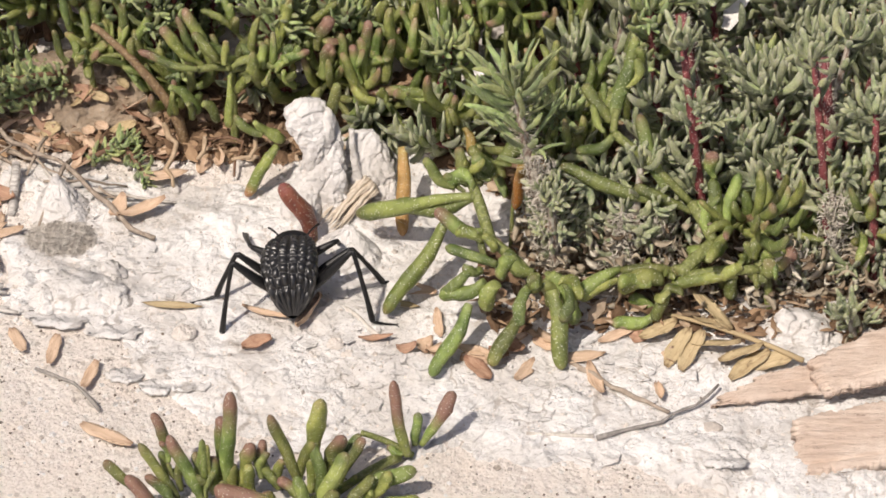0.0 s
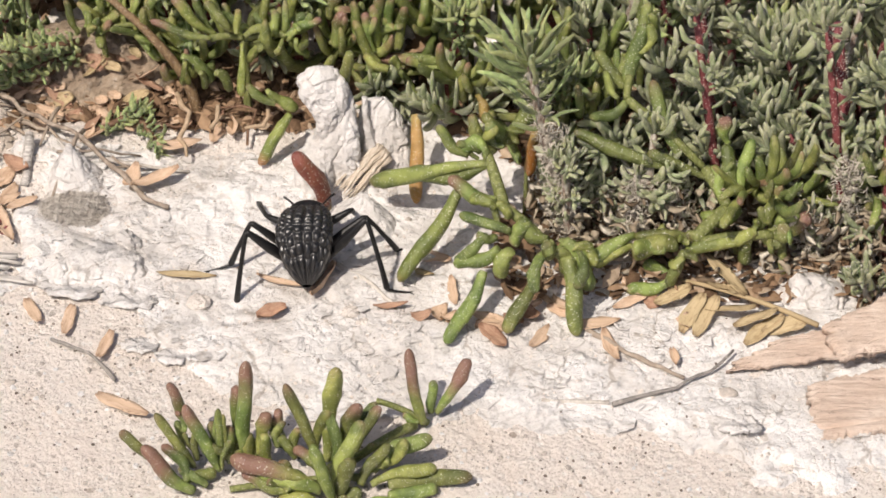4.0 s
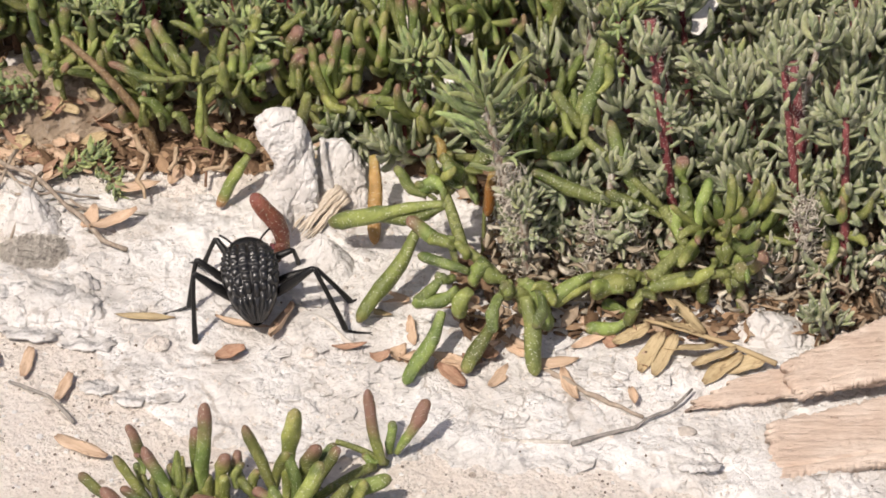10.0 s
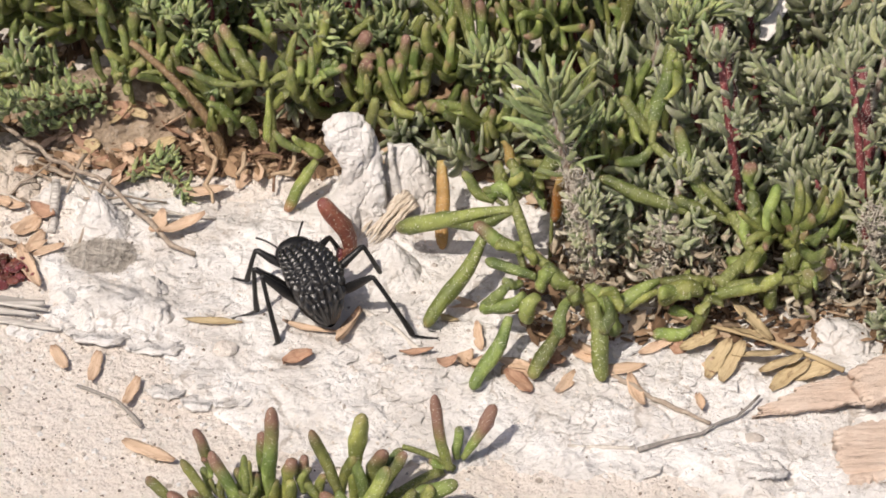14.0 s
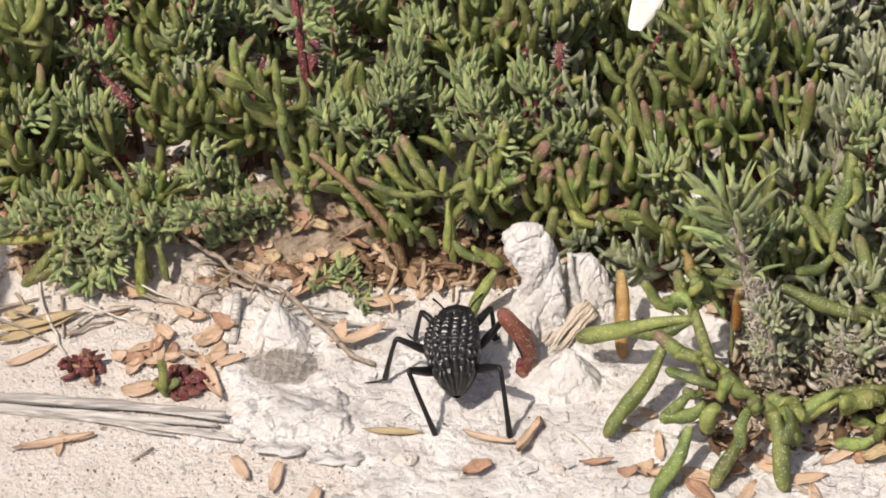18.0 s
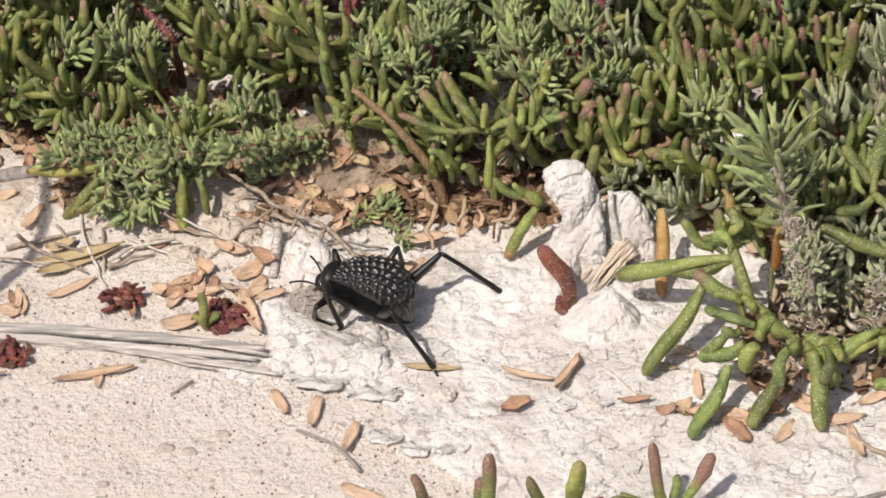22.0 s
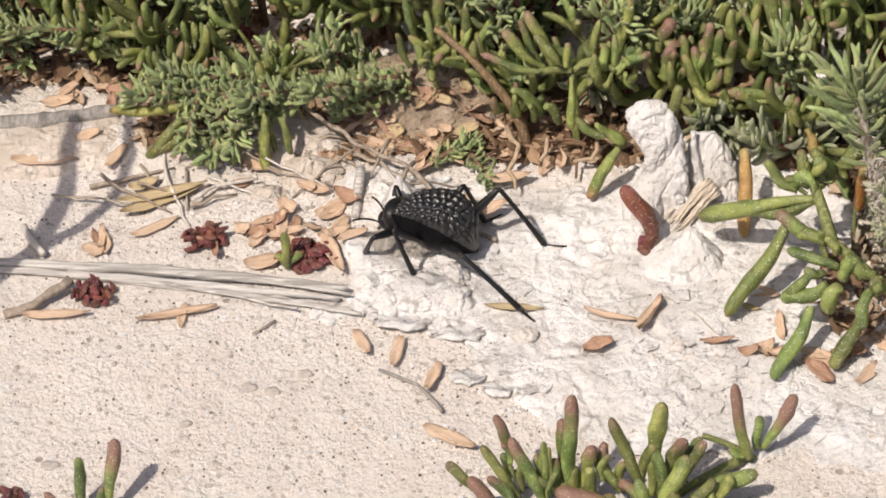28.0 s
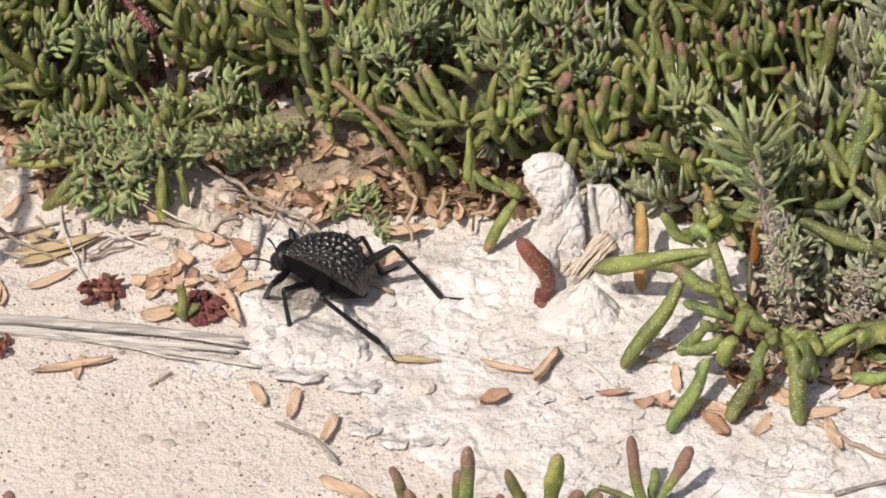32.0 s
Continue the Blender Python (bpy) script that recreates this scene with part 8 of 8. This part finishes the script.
# legs: seconds, knee x y z, ankle x y z, tip of the foot x y z; between equal rows the foot stays put
STEPS = {
    ("hind", "left"): [
        (0, -34.8, -16.0, 14.1, -36.3, -18.9, 0.6, -39.8, -19.4, 0.4), (7, -34.9, -16.2, 14.1, -36.3, -18.9, 0.6, -39.8, -19.4, 0.4), (10, -36.4, -16.0, 14.6, -36.3, -18.9, 0.6, -39.8, -19.4, 0.4),
        (12, -35.3, -16.1, 14.4, -36.3, -18.9, 0.6, -39.8, -19.4, 0.4), (14, -36.4, -15.8, 14.6, -33.6, -17.7, 0.9, -36.1, -19.1, 0.4), (16.5, -42.3, -10.6, 13.6, -37.8, -13.2, 0.6, -38.7, -15.7, 0.4),
        (17, -42.9, -10.9, 13.3, -37.8, -13.2, 0.6, -38.7, -15.7, 0.4), (18, -42.3, -11.4, 13.3, -37.8, -13.2, 0.6, -38.7, -15.7, 0.4), (18.5, -42.6, -12.2, 14.1, -37.8, -13.2, 0.6, -38.7, -15.7, 0.4),
        (19, -43.2, -11.7, 14.1, -37.8, -13.2, 0.6, -38.7, -15.7, 0.4), (19.5, -44.3, -11.4, 12.9, -37.8, -13.2, 0.6, -38.7, -15.7, 0.4), (20, -44.5, -12.9, 13.8, -38.6, -10.9, 1.1, -38.0, -12.3, 0.4),
        (21, -50.3, -8.7, 13.6, -44.0, -16.5, 2.6, -43.9, -16.8, 1.9), (22, -52.1, -11.8, 13.1, -44.9, -13.0, 1.1, -43.7, -15.7, 0.4), (23, -53.6, -10.9, 11.7, -44.9, -13.0, 1.1, -43.7, -15.7, 0.4),
        (25, -54.9, -11.1, 11.3, -44.9, -13.0, 1.1, -43.7, -15.7, 0.4), (28, -54.8, -10.7, 12.0, -44.1, -14.9, 2.8, -43.2, -15.2, 2.1), (30, -55.3, -10.4, 11.5, -44.1, -14.9, 2.8, -43.2, -15.2, 2.1),
        (32, -61.0, -10.0, 13.0, -50.8, -10.6, 2.9, -49.5, -12.0, 2.2),
    ],
    ("middle", "left"): [
        (0, -34.2, -9.4, 10.7, -37.8, -10.0, 1.2, -41.3, -11.0, 0.6), (7, -34.0, -9.5, 10.7, -37.8, -10.0, 1.2, -41.3, -11.0, 0.6), (10, -36.5, -8.8, 11.1, -37.8, -10.0, 1.2, -41.3, -11.0, 0.6),
        (12, -35.6, -9.7, 11.2, -37.8, -10.0, 1.2, -41.3, -11.0, 0.6), (14, -37.6, -10.2, 11.7, -37.8, -10.0, 1.2, -41.3, -11.0, 0.6), (16.5, -45.3, 1.6, 10.7, -47.6, 0.7, 1.2, -52.0, 0.2, 0.6),
        (17, -45.5, 1.1, 10.8, -47.6, 0.7, 1.2, -52.0, 0.2, 0.6), (18, -44.8, 0.6, 11.5, -47.6, 0.7, 1.2, -52.0, 0.2, 0.6), (18.5, -47.2, 0.7, 11.5, -47.6, 0.7, 1.2, -52.0, 0.2, 0.6),
        (19, -50.0, -2.2, 10.8, -47.6, 0.7, 1.2, -52.0, 0.2, 0.6), (19.5, -51.3, -2.8, 12.3, -50.0, 0.6, 2.7, -51.5, -4.3, 2.0), (20, -50.8, -9.7, 11.3, -48.9, -10.6, 1.4, -47.6, -12.8, 0.7),
        (21, -58.8, -2.7, 11.0, -61.9, -3.8, 2.0, -64.7, -6.6, 1.4), (22, -62.0, -4.5, 13.2, -61.9, -3.8, 2.0, -64.7, -6.6, 1.4), (23, -65.7, -4.8, 12.5, -63.5, -4.7, 2.4, -63.0, -6.7, 1.6),
        (25, -66.5, -4.4, 12.1, -63.5, -4.7, 2.4, -63.0, -6.7, 1.6), (28, -66.7, -4.4, 11.9, -63.4, -6.2, 2.2, -62.8, -6.9, 1.5), (30, -67.7, -3.9, 11.2, -63.4, -6.2, 2.2, -62.8, -6.9, 1.5),
        (32, -68.1, -5.8, 10.2, -67.0, -5.6, 0.2, -66.5, -6.9, 0.4),
    ],
    ("front", "left"): [
        (0, -31.9, -1.3, 5.1, -33.5, 5.2, 2.0, -33.9, 6.4, 1.4), (7, -31.9, -1.9, 5.4, -33.5, 5.2, 2.0, -33.9, 6.4, 1.4), (10, -32.7, -1.4, 9.4, -35.9, -0.4, 1.8, -37.5, 1.4, 1.1),
        (12, -32.5, -2.3, 9.8, -35.9, -0.4, 1.8, -37.5, 1.4, 1.1), (14, -36.3, -3.4, 10.9, -39.9, -2.8, 1.8, -41.9, -1.5, 1.1), (16.5, -42.6, 4.3, 9.4, -43.6, 5.5, 2.2, -45.9, 7.2, 1.5),
        (17, -41.9, 4.5, 10.1, -43.6, 5.5, 2.2, -45.9, 7.2, 1.5), (18, -39.8, 8.8, 11.6, -42.8, 10.8, 1.8, -44.1, 12.8, 1.1), (18.5, -42.8, 7.4, 12.6, -46.2, 8.8, 1.8, -47.9, 10.5, 1.1),
        (19, -48.2, 0.2, 11.1, -51.7, 4.1, 1.8, -53.9, 4.9, 1.1), (19.5, -52.9, -1.1, 8.5, -52.1, 1.5, 1.2, -56.6, 1.0, 0.5), (20, -52.8, -5.6, 7.8, -54.2, -0.9, 1.8, -56.0, -0.3, 1.1),
        (21, -60.5, -0.5, 9.0, -62.6, 2.4, 2.0, -65.6, 2.4, 1.3), (22, -66.0, -5.2, 8.0, -67.0, -0.9, 1.6, -65.2, -1.3, 0.9), (23, -69.1, -4.9, 8.1, -72.1, -3.9, 1.1, -72.6, -4.6, 0.4),
        (25, -71.0, -2.8, 7.4, -72.9, 0.7, 1.0, -73.8, 0.0, 0.6), (28, -71.3, -2.7, 7.2, -72.9, 0.7, 1.0, -73.8, 0.0, 0.6), (30, -69.8, -3.1, 7.5, -72.9, 0.7, 1.0, -73.8, 0.0, 0.6),
        (32, -70.6, -1.6, 7.9, -72.4, 2.4, 1.6, -73.0, 2.4, 0.9),
    ],
    ("hind", "right"): [
        (0, -14.6, -12.7, 15.4, -10.3, -16.5, 1.9, -7.2, -16.2, 1.2), (7, -14.5, -13.0, 15.3, -10.3, -16.5, 1.9, -7.2, -16.2, 1.2), (10, -15.9, -14.7, 14.7, -10.3, -16.5, 1.9, -7.2, -16.2, 1.2),
        (12, -15.3, -14.2, 14.8, -10.3, -16.5, 1.9, -7.2, -16.2, 1.2), (14, -17.1, -15.0, 13.9, -10.3, -16.5, 1.9, -7.2, -16.2, 1.2), (16.5, -25.2, -5.5, 15.3, -22.5, -6.6, 1.4, -19.3, -6.5, 0.7),
        (17, -26.1, -9.0, 14.4, -24.9, -13.5, 0.7, -22.9, -15.0, 0.4), (18, -26.4, -10.7, 14.4, -24.9, -13.5, 0.7, -22.9, -15.0, 0.4), (18.5, -26.6, -10.5, 13.8, -24.9, -13.5, 0.7, -22.9, -15.0, 0.4),
        (19, -27.8, 2.5, 14.1, -25.5, 0.5, 0.6, -21.0, -1.2, 0.4), (19.5, -31.1, 3.9, 13.1, -25.5, 0.5, 0.6, -21.0, -1.2, 0.4), (20, -40.8, 9.5, 13.6, -33.8, 9.0, 1.2, -29.9, 12.5, 0.6),
        (21, -41.5, 9.1, 12.9, -33.8, 9.0, 1.2, -29.9, 12.5, 0.6), (22, -44.5, 6.5, 11.1, -34.3, 7.3, 1.3, -31.0, 11.3, 0.6), (23, -48.6, 6.2, 11.9, -38.7, 8.2, 2.0, -34.5, 9.8, 1.3),
        (25, -50.9, 7.6, 13.4, -42.5, 10.7, 2.3, -38.3, 12.7, 1.6), (28, -48.7, 5.3, 12.8, -41.0, 3.6, 1.3, -36.7, 4.2, 0.6), (30, -49.3, 5.6, 12.5, -41.0, 3.6, 1.3, -36.7, 4.2, 0.6),
        (32, -49.4, 3.8, 13.1, -41.0, 3.6, 1.3, -36.7, 4.2, 0.6),
    ],
    ("middle", "right"): [
        (0, -14.5, -7.1, 10.4, -8.8, -6.2, 1.8, -5.1, -4.2, 1.1), (7, -14.4, -6.9, 10.0, -8.8, -6.2, 1.8, -5.1, -4.2, 1.1), (10, -15.9, -8.8, 9.7, -9.6, -8.7, 1.4, -6.3, -5.0, 0.8),
        (12, -15.3, -8.2, 9.7, -9.6, -8.7, 1.4, -6.3, -5.0, 0.8), (14, -19.3, -3.2, 10.8, -16.0, -1.2, 1.4, -11.6, -0.8, 0.7), (16.5, -26.3, 5.7, 11.0, -23.0, 5.8, 1.4, -20.1, 4.3, 0.6),
        (17, -27.1, 6.0, 10.8, -23.0, 5.8, 1.4, -20.1, 4.3, 0.6), (18, -26.5, 8.0, 9.4, -22.1, 4.1, 1.2, -19.1, 3.1, 0.6), (18.5, -27.3, 7.7, 9.3, -22.1, 4.1, 1.2, -19.1, 3.1, 0.6),
        (19, -30.0, 4.8, 9.5, -23.5, 6.4, 1.8, -19.5, 7.2, 1.1), (19.5, -39.9, 11.4, 10.7, -35.5, 14.3, 1.9, -33.5, 15.7, 1.2), (20, -41.3, 8.5, 9.0, -35.2, 12.3, 1.7, -33.1, 15.0, 1.0),
        (21, -45.5, 10.1, 10.5, -43.2, 14.3, 1.5, -39.2, 14.8, 0.8), (22, -52.7, 8.5, 10.3, -52.5, 13.7, 1.5, -51.7, 13.8, 0.8), (23, -56.0, 7.2, 11.0, -52.5, 13.7, 1.5, -51.7, 13.8, 0.8),
        (25, -55.6, 9.6, 10.0, -61.9, 15.4, 1.8, -62.4, 17.7, 1.1), (28, -55.6, 8.4, 10.8, -52.2, 9.5, 1.3, -50.5, 11.6, 0.6), (30, -56.0, 7.7, 10.8, -52.2, 9.5, 1.3, -50.5, 11.6, 0.6),
        (32, -55.1, 8.5, 10.9, -52.2, 9.5, 1.3, -50.5, 11.6, 0.6),
    ],
    ("front", "right"): [
        (0, -16.9, -2.3, 8.0, -16.8, 3.0, 2.0, -15.5, 4.8, 1.4), (7, -16.7, -2.6, 7.9, -16.8, 3.0, 2.0, -15.5, 4.8, 1.4), (10, -19.9, -2.9, 8.4, -18.8, 0.1, 1.4, -18.6, 0.1, 0.7),
        (12, -23.8, -0.3, 10.4, -21.3, 2.3, 1.8, -20.5, 4.6, 1.1), (14, -25.6, 2.4, 7.8, -24.2, 6.4, 1.3, -24.1, 6.6, 0.6), (16.5, -31.8, 9.0, 11.1, -28.5, 11.1, 1.8, -27.3, 13.2, 1.1),
        (17, -31.3, 8.8, 11.1, -28.5, 11.1, 1.8, -27.3, 13.2, 1.1), (18, -30.9, 8.9, 12.8, -28.5, 11.1, 1.8, -27.3, 13.2, 1.1), (18.5, -34.0, 9.4, 13.2, -31.6, 12.1, 1.8, -30.8, 14.4, 1.1),
        (19, -41.0, 9.9, 11.6, -39.9, 13.3, 1.8, -40.1, 15.7, 1.1), (19.5, -47.1, 10.8, 11.0, -46.9, 14.4, 1.8, -47.7, 16.7, 1.1), (20, -53.5, 8.0, 10.3, -54.2, 11.5, 1.8, -55.6, 13.5, 1.1),
        (21, -55.6, 11.0, 10.0, -56.0, 14.6, 1.8, -57.2, 16.7, 1.1), (22, -63.6, 7.6, 9.9, -64.6, 11.1, 1.8, -66.1, 12.9, 1.1), (23, -69.1, 8.0, 8.0, -70.7, 11.2, 1.8, -72.6, 12.7, 1.1),
        (25, -68.0, 9.7, 8.3, -69.1, 13.1, 1.8, -70.7, 14.9, 1.1), (28, -67.7, 9.6, 8.5, -69.1, 13.1, 1.8, -70.7, 14.9, 1.1), (30, -68.2, 9.9, 7.9, -69.1, 13.1, 1.8, -70.7, 14.9, 1.1),
        (32, -68.3, 11.7, 9.1, -69.1, 15.2, 1.8, -70.5, 17.1, 1.1),
    ],
}


def track(rows, t):
    times = [r[0] for r in rows]
    return [float(np.interp(t, times, [r[k] for r in rows])) for k in range(1, len(rows[0]))]


def stride(rows, t):
    """Knee, ankle and tip of a foot at t: a foot that changes its place lifts, swings over and sets down."""
    k = max(i for i, r in enumerate(rows) if r[0] <= t + 1e-6)
    a, b = rows[k], rows[min(k + 1, len(rows) - 1)]
    u = (t - a[0]) / (b[0] - a[0]) if b[0] > a[0] else 0.0
    far = math.dist(a[4:7], b[4:7])
    s = min(max((u - 0.2) / 0.6, 0.0), 1.0) if b[0] - a[0] > 0.9 else u
    s = s * s * (3 - 2 * s)
    mix = [p + (q - p) * (u if i < 3 else s) for i, (p, q) in enumerate(zip(a[1:], b[1:]))]
    lift = min(0.22 * far, 2.2) * math.sin(math.pi * s)
    return Vector(mix[:3]), Vector(mix[3:6]) + Vector((0, 0, lift)), Vector(mix[6:]) + Vector((0, 0, lift))


def body_pose(t):
    x, y, z, heading, rise, roll = track(BODY, t)
    return pose(x * MM, y * MM, z * MM, 0, 0, heading) @ pose(0, 0, 0, rise, 0, 0) @ pose(0, 0, 0, 0, roll, 0)


def bone(a, b, up):
    """A pose at a whose y axis points to b."""
    y = (b - a).normalized()
    x = y.cross(up).normalized()
    z = x.cross(y)
    m = Matrix((x, y, z)).transposed().to_4x4()
    m.translation = a
    return m


def leg_pose(kind, side, body, knee_at, ankle, tip):
    """Two-bone leg from the hip to the ankle, bent towards the knee's place, in the beetle's space."""
    (hx, hy, hz), thigh, shin, _ = LEGS[kind]
    hip, inside = Vector((side * hx, hy, hz)) * MM, body.inverted()
    goal = inside @ (ankle * MM)
    a, b = thigh * MM, shin * MM
    way = goal - hip
    d = min(max(way.length, abs(a - b) * 1.15), (a + b) * 0.995)
    way.normalize()
    up = inside @ (knee_at * MM) - hip
    up = (up - way * up.dot(way)).normalized()
    cos_a = (a * a + d * d - b * b) / (2 * a * d)
    knee = hip + way * a * cos_a + up * a * math.sqrt(max(0.0, 1 - cos_a * cos_a))
    end = hip + way * d
    lower = bone(knee, end, up)
    turn = (body @ lower).to_3x3().inverted()
    toe_ = bone(Vector((0, 0, 0)), turn @ (tip - ankle).normalized(), turn @ Vector((0, 0, 1)))
    toe_.translation = (0, b, 0)
    return bone(hip, knee, up), lower, toe_


def motions():
    """The beetle climbs, turns and creeps; its feet stay where they are set."""
    times = sorted({r[0] for r in BODY} | {k * 0.25 for k in range(129)})
    walk(beetle, [(t, body_pose(t)) for t in times])
    for (kind, word), (upper, lower, end, side) in JOINTS.items():
        poses = [(t, leg_pose(kind, side, body_pose(t), *stride(STEPS[kind, word], t))) for t in times]
        walk(upper, [(t, p[0]) for t, p in poses])
        walk(lower, [(t, p[1]) for t, p in poses])
        walk(end, [(t, p[2]) for t, p in poses])


motions()
